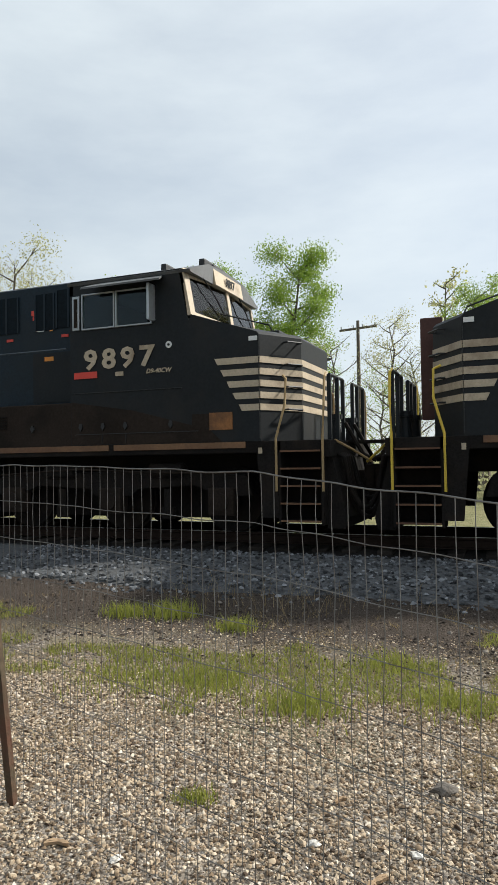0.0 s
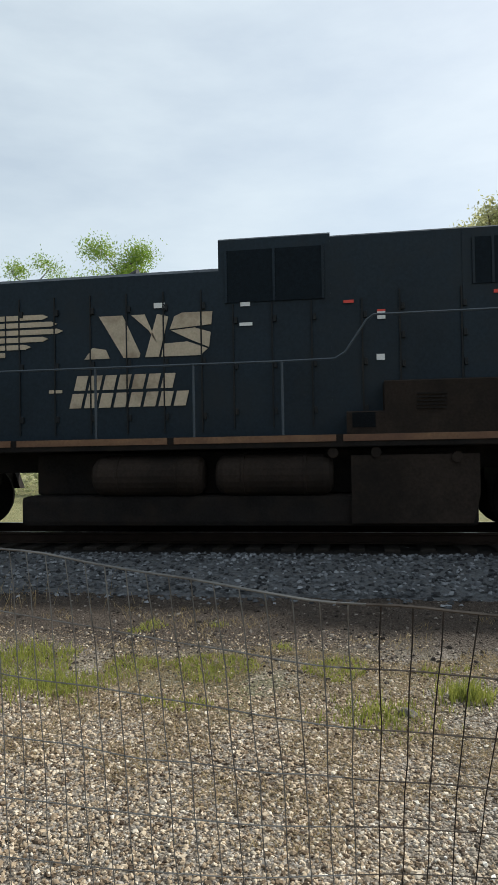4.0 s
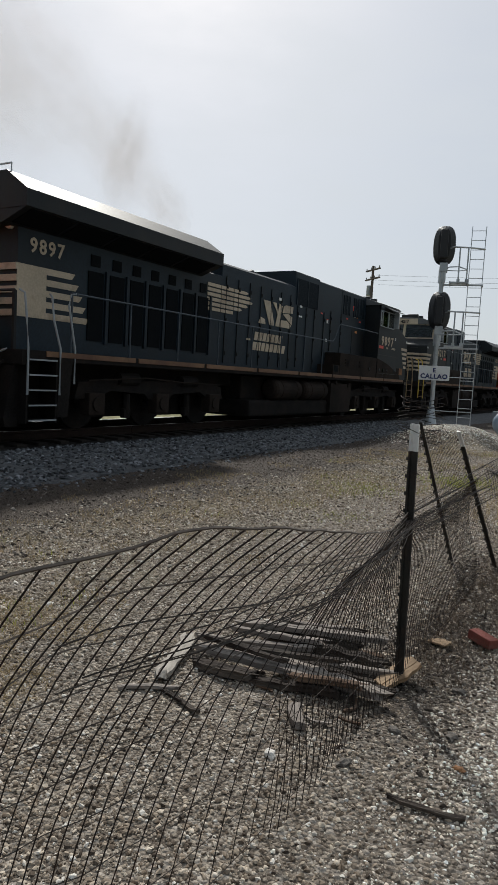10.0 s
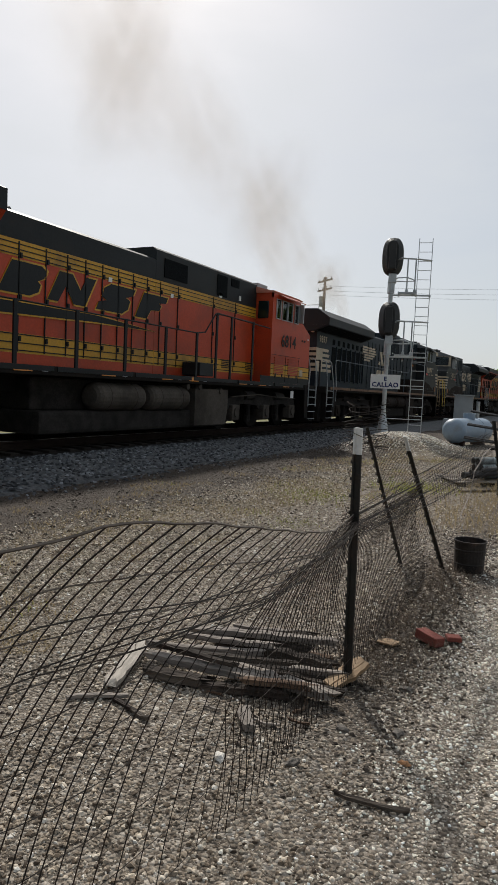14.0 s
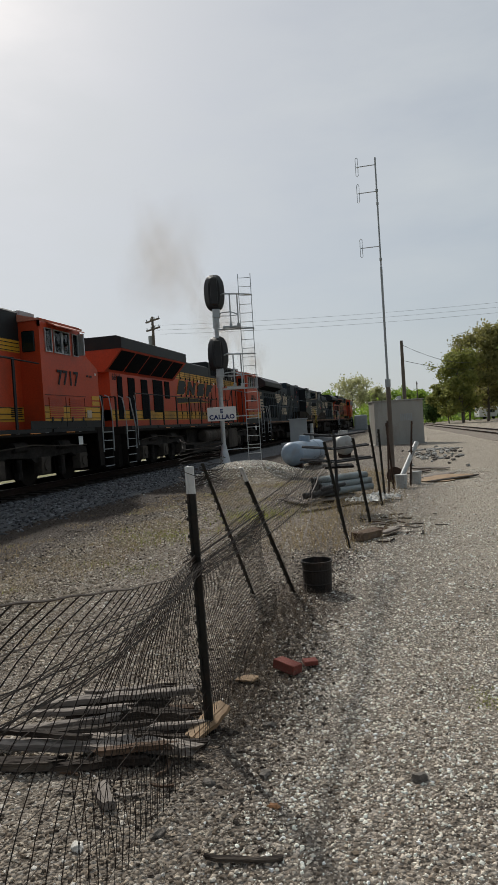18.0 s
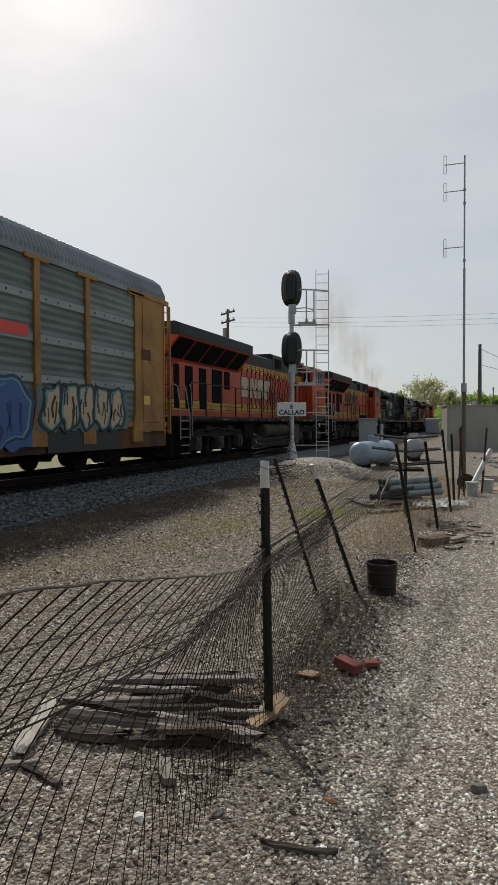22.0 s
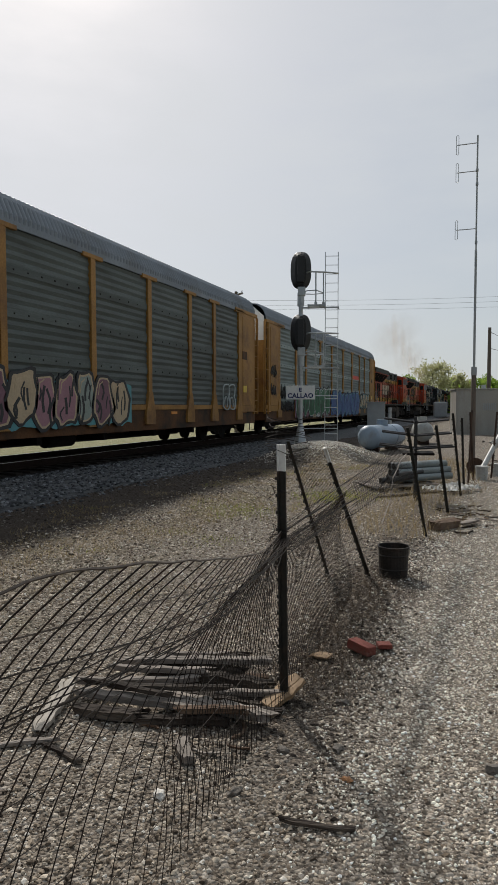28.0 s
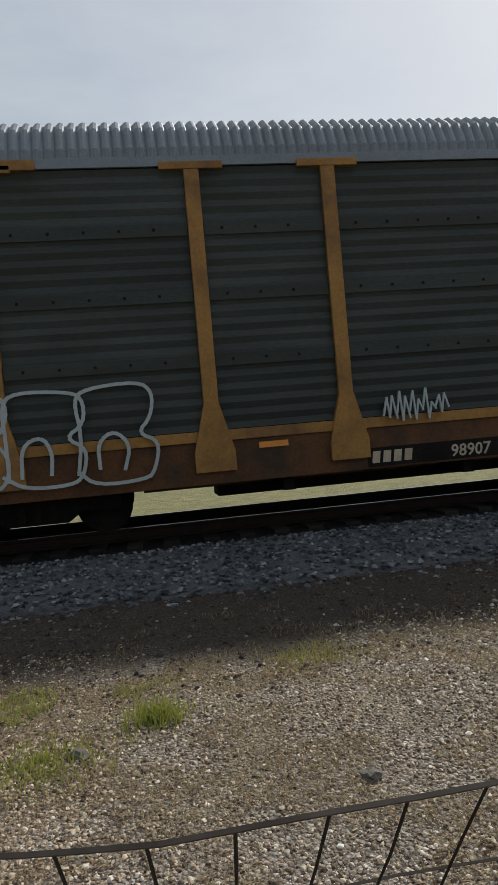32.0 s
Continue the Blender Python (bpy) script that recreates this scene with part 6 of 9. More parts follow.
letters("car_number", "95278", 0.24, -18.95, -1.527, 0.62, M_CREAM, rack_b, shear=0.1, bold=0.003)
letters("car_number", "973143", 0.24, -19.0, -1.622, 0.66, M_WHITE, rack_a, shear=0.2, bold=0.003)
for rack, x in ((rack_a, -19.5), (rack_b, -19.6), (rack_c, -20.3)):
    bars(rack, x - 0.35, 0.63, 0.62, 0.16, -1.526 if rack is not rack_a else -1.622, 4, M_CREAM, 0.3, 0.15)
    decal(rack, "yellow_plate", -1.9, -1.55, 1.75, 2.0, -1.58, M_HANDRAIL_Y)
    decal(rack, "stencil_panel", -2.0, -1.5, 3.0, 3.3, -1.578, M_RACKBROWN)
    for xx in (-1.4, -7.5, -13.6, -21.8, -26.6):
        decal(rack, "reflector", xx - 0.4, xx, 0.98, 1.06, -1.521, M_REFLECT)
decal(rack_a, "red_panel", -9.0, -6.9, 3.05, 3.3, -1.545, M_DECALRED, "faded red panel lettering band")
# the shield on its own yellow board
board = part("shield_board", nb(), M_RACKYEL, rack_b, "yellow board with a red, white and blue shield")
decal(board, "board", -22.55, -20.9, 2.75, 4.75, -1.58, M_RACKYEL)


def shield_shape(sc, z_lo=None, z_hi=None):
    cx, cz = -21.72, 3.72
    pts = [(-0.5, 0.55), (-0.42, 0.68), (-0.22, 0.6), (0, 0.78), (0.22, 0.6), (0.42, 0.68), (0.5, 0.55), (0.44, 0.2), (0.46, -0.3), (0.3, -0.68), (0, -0.85), (-0.3, -0.68), (-0.46, -0.3), (-0.44, 0.2)]
    return [(cx + a * sc * 1.05, cz + b * sc) for a, b in pts]


bm = nb()
prism(bm, shield_shape(1.06), -1.596, -1.58)
part("shield_edge", bm, M_WHITE, board)
bm = nb()
prism(bm, [(p, q) for p, q in shield_shape(1.0) if q > 3.7], -1.602, -1.59)
part("shield_top", bm, mat("shield_blue", (0.03, 0.08, 0.32), 0.5, 0, 3, 0.15, 0.02), board)
for k in range(6):
    x = -22.1 + k * 0.145
    lo = 3.02 + 0.55 * abs((k - 2.5) / 5.2) ** 1.5
    decal(board, "shield_stripe", x, x + 0.07, lo, 3.72, -1.6, M_DECALRED)
bars(board, -22.02, 4.1, 0.6, 0.12, -1.606, 5, M_WHITE, 0.2, 0)
bars(board, -22.05, 3.9, 0.66, 0.12, -1.606, 7, M_WHITE, 0.2, 0)


# ---- exhaust haze that trails behind the black locomotive ----
def smoke_mat():
    m = bpy.data.materials.new("thin_brown_exhaust")
    m.use_nodes = True
    n, l = m.node_tree.nodes, m.node_tree.links
    n.remove(n["Principled BSDF"])
    co = n.new("ShaderNodeTexCoord")
    ln = n.new("ShaderNodeVectorMath")
    ln.operation = "LENGTH"
    l.new(co.outputs["Object"], ln.inputs[0])
    fall = n.new("ShaderNodeMapRange")
    fall.interpolation_type = "SMOOTHSTEP"
    fall.inputs["From Min"].default_value, fall.inputs["From Max"].default_value = 0.15, 0.98
    fall.inputs["To Min"].default_value, fall.inputs["To Max"].default_value = 0.42, 0.0
    l.new(ln.outputs["Value"], fall.inputs["Value"])
    t = n.new("ShaderNodeTexNoise")
    t.inputs["Scale"].default_value, t.inputs["Detail"].default_value = 2.2, 4
    l.new(co.outputs["Object"], t.inputs["Vector"])
    mu = n.new("ShaderNodeMath")
    mu.operation = "MULTIPLY"
    l.new(fall.outputs["Result"], mu.inputs[0])
    l.new(t.outputs["Fac"], mu.inputs[1])
    d = n.new("ShaderNodeBsdfDiffuse")
    d.inputs["Color"].default_value = (0.72, 0.6, 0.5, 1)
    tp = n.new("ShaderNodeBsdfTransparent")
    mx = n.new("ShaderNodeMixShader")
    l.new(mu.outputs[0], mx.inputs[0])
    l.new(tp.outputs[0], mx.inputs[1])
    tl = n.new("ShaderNodeBsdfTranslucent")
    tl.inputs["Color"].default_value = (0.72, 0.6, 0.5, 1)
    both = n.new("ShaderNodeMixShader")
    l.new(d.outputs[0], both.inputs[1])
    l.new(tl.outputs[0], both.inputs[2])
    l.new(both.outputs[0], mx.inputs[2])
    l.new(mx.outputs[0], n["Material Output"].inputs["Surface"])
    return m


M_SMOKE = smoke_mat()
smoke = thing("exhaust_plume", "thin brown exhaust haze drifting behind the locomotive", "smoke")
bm = nb()
bmesh.ops.create_circle(bm, cap_ends=True, segments=32, radius=1, matrix=Matrix.Rotation(radians(90), 4, "X"))
puff_me = bpy.data.meshes.new("puff")
bm.to_mesh(puff_me)
bm.free()
puff_me.materials.append(M_SMOKE)
for k, (x, y, z, sx_, sz_) in enumerate(((-16.6, 0.0, 5.2, 1.3, 1.0), (-18.0, 0.2, 6.0, 2.0, 1.5), (-20.2, 0.5, 7.0, 2.8, 2.0), (-23.0, 0.9, 8.2, 3.6, 2.6), (-26.5, 1.4, 9.4, 4.4, 3.2), (-30.5, 2.0, 10.4, 5.0, 3.6), (-21.5, 1.2, 6.4, 3.0, 1.6))):
    for turn in (0, 62) if k in (1, 3, 5) else (0,):
        pf = share("puff", puff_me, smoke, Matrix.LocRotScale((x, y, z), Euler((0, radians(20), radians(turn))), (sx_, 1.0, sz_)))
        pf.visible_shadow = False

# ---- rails and ties ----
def rail_mesh(name, length):
    bm = nb()
    extrude_x(bm, [(-0.07, 0.0), (0.07, 0.0), (0.07, 0.012), (0.012, 0.03), (0.012, 0.12), (0.037, 0.132), (0.037, 0.168), (-0.037, 0.168), (-0.037, 0.132), (-0.012, 0.12), (-0.012, 0.03), (-0.07, 0.012)], 0, length, 0)
    for f in bm.faces:
        if f.normal.z > 0.9 and f.calc_center_median().z > 0.16:
            f.material_index = 1
    me = bpy.data.meshes.new(name)
    bm.to_mesh(me)
    bm.free()
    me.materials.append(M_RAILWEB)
    me.materials.append(M_RAIL)
    return me


track = thing("railway_track", "main line track with polished rails on dark wooden ties", "track", kind="structure", at=(0, TRACK_Y, RAIL_Z - 0.17))
long_rail, short_rail = rail_mesh("rail", 600.0), rail_mesh("rail", 23.8)
for y in (-0.755, 0.755):
    x = -60.0
    while x < 130:
        share("rail", short_rail, track, pose(x, y, 0))
        x += 23.82
    share("rail", long_rail, track, pose(x, y, 0))
    share("rail", long_rail, track, pose(-660.1, y, 0))
bm = nb()
box(bm, -0.11, 0.11, -1.3, 1.3, -0.18, -0.002, 0.012)
tie_me = bpy.data.meshes.new("tie")
bm.to_mesh(tie_me)
bm.free()
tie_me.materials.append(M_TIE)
rnd = random.Random(4)
for i in range(150):
    share("tie", tie_me, track, pose(-18 + i * 0.5, rnd.uniform(-0.04, 0.04), rnd.uniform(-0.01, 0.0), 0, 0, rnd.uniform(-1, 1)))

# the second track that crosses the gravel beyond the cabinet
siding = thing("siding_track", "rusty siding rails set in dirt beyond the gravel lot", "track", kind="structure", at=(38, -6.5, 0.0), rz=3.2)
for y in (-0.755, 0.755):
    share("rail", short_rail, siding, pose(0, y, 0.02))
    share("rail", long_rail, siding, pose(23.82, y, 0.02))
for i in range(70):
    share("tie", tie_me, siding, pose(0.2 + i * 0.6, rnd.uniform(-0.08, 0.08), 0.04, 0, 0, rnd.uniform(-2, 2)))
bm = nb()
extrude_x(bm, [(-2.4, -0.02), (-1.6, 0.06), (1.6, 0.06), (2.4, -0.02)], 0, 400)
part("siding_bed", bm, mat("brown_dirty_ballast", (0.16, 0.13, 0.10), 0.9, 0, 3, 0.4, 0.8, 20), siding)


# ---- the signal ----
def signal_head(parent, z):
    h = part("signal_head", nb(), M_BLACKPAINT, parent, "black oval signal head with three hooded lamps")
    bm = nb()
    pts = []
    for k in range(24):
        a = k * math.tau / 24
        cx, cz = math.cos(a), math.sin(a)
        pts.append((0.36 * math.copysign(abs(cx) ** 0.7, cx), 0.64 * math.copysign(abs(cz) ** 0.8, cz)))
    a = [bm.verts.new((0.05, y, z + q)) for y, q in pts]
    b = [bm.verts.new((0.0, y * 0.96, z + q * 0.97)) for y, q in pts]
    c = [bm.verts.new((-0.16, y * 0.55, z + q * 0.8)) for y, q in pts]
    for r0, r1 in ((a, b), (b, c)):
        for k in range(24):
            bm.faces.new((r0[k], r0[(k + 1) % 24], r1[(k + 1) % 24], r1[k]))
    bm.faces.new(a)
    bm.faces.new(c[::-1])
    bmesh.ops.recalc_face_normals(bm, faces=bm.faces[:])
    part("background_plate", bm, M_BLACKPAINT, h)
    for dz in (-0.36, 0.0, 0.36):
        bm = nb()
        cyl(bm, (0.04, 0, z + dz), (0.42, 0, z + dz - 0.05), 0.16, 16, 0.14, caps=False)
        part("lamp_hood", bm, M_BLACKPAINT, h)
    bm = nb()
    box(bm, -0.3, -0.14, -0.12, 0.12, z - 0.45, z + 0.45, 0.03)
    part("housing_back", bm, M_BLACKPAINT, h)


sig = thing("railway_signal", "two-headed mast signal with ladder and white name sign", "signal", at=(22.8, 6.4, 0.2), rz=14)
bm = nb()
cyl(bm, (0, 0, 0.0), (0, 0, 6.5), 0.075, 14)
part("mast", bm, M_STEEL, sig)
bm = nb()
cyl(bm, (0, 0, 0.0), (0, 0, 0.06), 0.3, 14)
cyl(bm, (0, 0, 0.06), (0, 0, 0.75), 0.22, 14, 0.09)
part("mast_base", bm, M_STEEL, sig)
bm = nb()
box(bm, -0.4, 0.4, -0.4, 0.4, -0.35, 0.0, 0.03)
part("foundation", bm, M_CONCRETE, sig)
signal_head(sig, 6.08)
signal_head(sig, 3.94)
for z in (5.05, 2.98):
    bm = nb()
    cyl(bm, (0, 0, z - 0.2), (0, 0, z + 0.25), 0.12, 12)
    box(bm, -0.14, 0.14, -0.16, 0.1, z + 0.15, z + 0.45, 0.02)
    part("head_bracket", bm, M_STEEL, sig)
lad = part("ladder", nb(), M_STEEL, sig, "galvanised ladder")
for dy in (-0.85, -1.29):
    bm = nb()
    box(bm, 0.3, 0.33, dy - 0.012, dy + 0.012, -0.15, 6.75)
    part("stile", bm, M_STEEL, lad)
for k in range(22):
    bm = nb()
    cyl(bm, (0.315, -1.29, 0.1 + 0.31 * k), (0.315, -0.85, 0.1 + 0.31 * k), 0.011, 6)
    part("rung", bm, M_STEEL, lad)
for z in (4.84, 2.76):
    pl = part("platform", nb(), M_STEEL, sig)
    bm = nb()
    for k in range(7):
        xx = -0.25 + k * 0.1
        box(bm, xx, xx + 0.035, -0.82, -0.28, z - 0.02, z + 0.03)
    box(bm, -0.27, 0.4, -0.86, -0.82, z - 0.04, z + 0.04)
    box(bm, -0.27, 0.4, -0.28, -0.24, z - 0.04, z + 0.04)
    part("grating", bm, M_STEEL, pl)
    bm = nb()
    box(bm, -0.05, 0.03, -1.32, -0.05, z - 0.075, z - 0.022, 0.008)
    box(bm, 0.0, 0.34, -1.32, -1.27, z - 0.07, z - 0.03)
    part("bracket_arm", bm, M_STEEL, pl)
    for yy in (-0.52, -0.78):
        bm = nb()
        tube(bm, [(-0.2, yy, z), (-0.2, yy, z + 1.13)], 0.024, 8)
        box(bm, -0.24, -0.16, yy - 0.05, yy + 0.05, z + 0.02, z + 0.12, 0.01)
        part("guard_post", bm, M_STEEL, pl)
    bm = nb()
    tube(bm, [(-0.05, -0.1, z + 0.42), (-0.2, -0.2, z + 0.5), (-0.2, -0.52, z + 0.52), (-0.2, -0.78, z + 0.42)], 0.02, 8)
    tube(bm, [(-0.05, -0.1, z + 0.42), (-0.2, -0.45, z + 0.38), (-0.2, -0.78, z + 0.4)], 0.016, 8)
    part("guard_rail", bm, M_STEEL, pl)
    bm = nb()
    tube(bm, [(-0.05, -0.08, z + 1.08), (-0.2, -0.3, z + 1.15), (-0.2, -0.52, z + 1.14), (-0.05, -0.85, z + 1.15), (0.31, -1.3, z + 1.17)], 0.028, 8)
    part("top_rail", bm, M_STEEL, pl)
for z in (0.6, 1.75):
    bm = nb()
    tube(bm, [(0.05, -0.05, z), (0.3, -1.29, z)], 0.016, 6)
    part("ladder_stay", bm, M_STEEL, sig)
plate = part("name_sign", nb(), M_WHITE, sig, "white enamel name sign with dark blue letters")
bm = nb()
box(bm, -0.12, -0.1, -0.5, 0.5, 1.62, 2.1, 0.008)
part("sign_board", bm, M_WHITE, plate)
SIGN = Matrix.Translation((-0.126, 0, 0)) @ Matrix.Rotation(radians(-90), 4, "Z")
letters("sign_text", "CALLAO", 0.22, 0, 0, 0, M_BLUEBLACK, plate, m=Matrix.Translation((0, 0, 1.68)) @ SIGN, centre=True, bold=0.008, space=1.08)
letters("sign_text", "E", 0.19, 0, 0, 0, M_BLUEBLACK, plate, m=Matrix.Translation((0, 0, 1.89)) @ SIGN, centre=True, bold=0.008)

case = thing("signal_case", "grey relay cabinet on a stand beside the track", "cabinet", at=(35.5, 5.9, 0.02), rz=8)
bm = nb()
box(bm, -0.4, 0.4, -0.5, 0.4, 0.55, 1.75, 0.02)
part("cabinet_body", bm, M_GREYBOX, case)
bm = nb()
box(bm, -0.45, 0.45, -0.55, 0.45, 1.75, 1.8, 0.01)
part("cabinet_lid", bm, M_GREYBOX, case)
bm = nb()
box(bm, -0.42, 0.5, -1.1, 0.9, 0.0, 0.55, 0.03)
part("cabinet_stand", bm, M_GREYBOX, case)
bm = nb()
cyl(bm, (-0.1, -0.75, 0.4), (-0.1, -0.75, 1.5), 0.09, 10)
part("vent_pipe", bm, M_STEEL, case)


# ---- tanks ----
def gas_tank(label, material, x, y, rz, length, r):
    t = thing("propane_tank", label, "tank", "fuel tanks", at=(x, y, 0.0), rz=rz)
    bm = nb()
    prof = [(0.0, 0.0)] + [(0.28 * (1 - math.cos(a)), r * math.sin(a)) for a in (0.35, 0.7, 1.05, 1.4, math.pi / 2)]
    prof += [(length / 2, r)]
    prof += [(length - px, pr) for px, pr in prof[::-1][1:]]
    rings = []
    for px, pr in prof:
        rings.append([bm.verts.new((px - length / 2, pr * math.cos(k * math.tau / 28), r + 0.12 + pr * math.sin(k * math.tau / 28))) for k in range(28)] if pr > 0 else [bm.verts.new((px - length / 2, 0, r + 0.12))])
    for a, b in zip(rings, rings[1:]):
        for k in range(28):
            if len(a) == 1:
                bm.faces.new((a[0], b[k], b[(k + 1) % 28]))
            elif len(b) == 1:
                bm.faces.new((a[k], b[0], a[(k + 1) % 28]))
            else:
                bm.faces.new((a[k], b[k], b[(k + 1) % 28], a[(k + 1) % 28]))
    bmesh.ops.recalc_face_normals(bm, faces=bm.faces[:])
    part("vessel", bm, material, t, smooth=True)
    bm = nb()
    cyl(bm, (0, 0, 2 * r + 0.1), (0, 0, 2 * r + 0.3), 0.2, 16)
    part("valve_dome", bm, material, t)
    bm = nb()
    cyl(bm, (length * 0.16, 0, r + 0.12), (length * 0.16 + 0.03, 0, r + 0.12), r + 0.012, 28)
    part("weld_band", bm, material, t)
    for px in (-length * 0.3, length * 0.3):
        bm = nb()
        box(bm, px - 0.06, px + 0.06, -r * 0.6, r * 0.6, 0.0, 0.3, 0.01)
        part("foot", bm, M_RUSTPOST, t)


gas_tank("pale blue-grey propane tank lying on the dirt", M_TANK, 23.9, 3.72, -14, 2.8, 0.41)
gas_tank("dull white propane tank lying behind the scrap", M_TANKWHITE, 29.4, 2.9, 8, 2.4, 0.42)

# ---- aluminium cabinet, antenna, poles ----
shed = thing("equipment_cabinet", "brushed aluminium equipment house with louvred vent", "cabinet", at=(40.4, 0.85, 0.0), rz=10)
bm = nb()
box(bm, -1.0, 1.6, -1.35, 1.4, 0.05, 2.5, 0.015)
part("cabinet_body", bm, M_SHED, shed)
bm = nb()
box(bm, -1.06, 1.66, -1.42, 1.47, 2.5, 2.56, 0.01)
part("cabinet_roof", bm, M_SHED, shed)
for k in range(7):
    bm = nb()
    box(bm, -1.02, -1.0, -0.72 + k * 0.1, -0.66 + k * 0.1, 1.35, 1.75)
    part("vent_slat", bm, M_GREYBOX, shed)
bm = nb()
box(bm, -1.015, -0.995, 0.45, 1.3, 0.25, 2.35, 0.004)
part("cabinet_door", bm, M_SHED, shed)
bm = nb()
cyl(bm, (0.5, -0.3, 2.55), (0.5, -0.3, 2.8), 0.12, 12)
part("roof_vent", bm, M_STEEL, shed)
bm = nb()
box(bm, -1.1, 1.7, -1.45, 1.5, -0.1, 0.05)
part("slab", bm, M_CONCRETE, shed)

ant = thing("antenna_mast", "tall slim steel antenna mast with three folded dipoles", "antenna", at=(21.4, 0.62, 0.0))
bm = nb()
cyl(bm, (0, 0, 0.0), (0, 0, 2.6), 0.07, 12)
part("lower_tube", bm, M_POLE, ant)
bm = nb()
cyl(bm, (0, 0, 2.6), (0.0, 0, 6.2), 0.036, 10)
cyl(bm, (0, 0, 2.5), (0.0, 0, 2.75), 0.085, 10)
part("middle_tube", bm, M_GREYBOX, ant)
bm = nb()
cyl(bm, (0, 0, 6.2), (0.0, 0, 9.55), 0.025, 8)
for z in (6.4, 8.1, 8.5):
    cyl(bm, (0, 0, z), (0, 0, z + 0.08), 0.04, 8)
part("upper_tube", bm, M_GREYBOX, ant)
for z in (6.84, 8.52, 9.33):
    d = part("dipole", nb(), M_STEEL, ant)
    bm = nb()
    tube(bm, [(0, 0, z), (0, 0.58, z)], 0.014, 6)
    part("boom", bm, M_STEEL, d)
    bm = nb()
    tube(bm, [(0, 0.53, z), (0, 0.53, z + 0.26), (0, 0.56, z + 0.29), (0, 0.6, z + 0.26), (0, 0.6, z - 0.26), (0, 0.56, z - 0.29), (0, 0.53, z - 0.26), (0, 0.53, z)], 0.01, 5)
    part("loop", bm, M_STEEL, d)


def power_pole(label, x, y, z0, h, arm=0.0, arm_rz=0.0, transformer=False, lean=0.0, r=0.15):
    p = thing("utility_pole", label, "pole", "utility poles", at=(x, y, z0), rz=arm_rz)
    bm = nb()
    cyl(bm, (0, 0, -0.3), (lean * h, 0, h), r, 12, r * 0.65)
    part("pole_shaft", bm, M_POLE, p)
    if arm:
        for z in (h - 0.45,) if not transformer else (h - 0.3, h - 1.0):
            bm = nb()
            box(bm, lean * h - 0.06, lean * h + 0.06, -arm / 2, arm / 2, z - 0.06, z + 0.06, 0.01)
            part("crossarm", bm, M_POLE, p)
            for yy in (-arm / 2 + 0.1, -0.3, 0.3, arm / 2 - 0.1):
                bm = nb()
                cyl(bm, (lean * h, yy, z + 0.05), (lean * h, yy, z + 0.22), 0.04, 8)
                part("insulator", bm, M_GREYBOX, p)
    if transformer:
        bm = nb()
        cyl(bm, (0.0, 0.38, h - 2.3), (0.0, 0.38, h - 1.5), 0.24, 14)
        part("transformer", bm, M_GREYBOX, p)
    return p


power_pole("wooden utility pole with crossarms and grey transformer", 51.5, 19.9, -0.4, 11.3, 2.2, -40, True)
power_pole("weathered wooden utility pole with a plain top", 62.0, 0.55, 0.0, 8.35, 0, 0, False, 0.0, 0.2)
power_pole("old wooden telegraph pole with one crossarm among trees", -11.1, 38.6, -0.6, 10.2, 2.4, 75, False, 0.0, 0.14)
power_pole("far wooden utility pole by the road", 120.0, -8.5, 0.0, 8.0, 0, 0)
power_pole("far wooden utility pole beyond the crossing", 140.0, -1.2, 0.0, 8.5, 1.6, 80)


def cable(a, b, sag, r, label):
    bm = nb()
    a, b = Vector(a), Vector(b)
    pts = []
    for k in range(25):
        u = k / 24
        p = a.lerp(b, u)
        p.z -= sag * 4 * u * (1 - u)
        pts.append(p)
    tube(bm, pts, r, 4)
    tagged(part("overhead_cable", bm, M_BLACKPAINT), label, "cable", "overhead cables")


for dz, dy in ((0, 0), (-0.35, 0.6), (-0.75, -0.5)):
    cable((51.5, 19.9 + dy, 10.2 + dz), (56.0, -40 + dy, 11.3 + dz), 1.1, 0.007, "thin black overhead cable across the sky")
cable((62.0, 0.55, 8.0), (105, -9.0, 9.0), 0.6, 0.02, "thin service cable from the pole to the trees")
cable((62.0, 0.55, 6.6), (105, -9.0, 8.0), 0.3, 0.02, "thin service cable from the pole to the trees")


# ---- the wire fence ----
def along(pts, x):
    """A value read off a bent line of (x, value) points."""
    for (a, va), (b, vb) in zip(pts, pts[1:]):
        if x <= b:
            return va + (vb - va) * max(0, (x - a)) / (b - a)
    return pts[-1][1]


def fence_top(x):
    return along([(-8, 1.56), (-4.6, 1.54), (-3.5, 1.51), (-2.8, 1.44), (-2.1, 1.385), (-1.0, 1.3), (-0.4, 1.272), (0, 1.275), (0.5, 1.31), (0.8, 1.315), (1.1, 1.275), (1.35, 1.225), (1.75, 1.137), (2.1, 1.065), (2.6, 0.975), (3.4, 0.91)], x)


def fence_y(x):
    """The line of the top wire, pulled out of the fence's own line on the near side."""
    return along([(-8.6, 3.4), (-2.7, 1.26), (-1.2, 0.8), (-0.3, 0.67), (0.4, 0.66), (1.1, 0.63), (1.6, 0.69), (2.2, 0.81), (2.8, 0.93), (3.4, 1.06)], x)


def fence_foot(x):
    """The line of the fence on the ground."""
    out = smooth01(x, -2.4, -0.6)
    return fence_y(x) * (1 - out) + (1.06 + 0.4 * (1 - smooth01(x, -0.6, 2.3))) * out


def mesh_y(u, drop):
    """How far back the slumped mesh lies at a depth below its top wire."""
    k = 0.55 + 1.2 * (1 - smooth01(u, 0.1, 0.9))
    return fence_y(u) + (fence_foot(u) - fence_y(u)) * (1 - math.exp(-drop / k)) / (1 - math.exp(-1.28 / k))


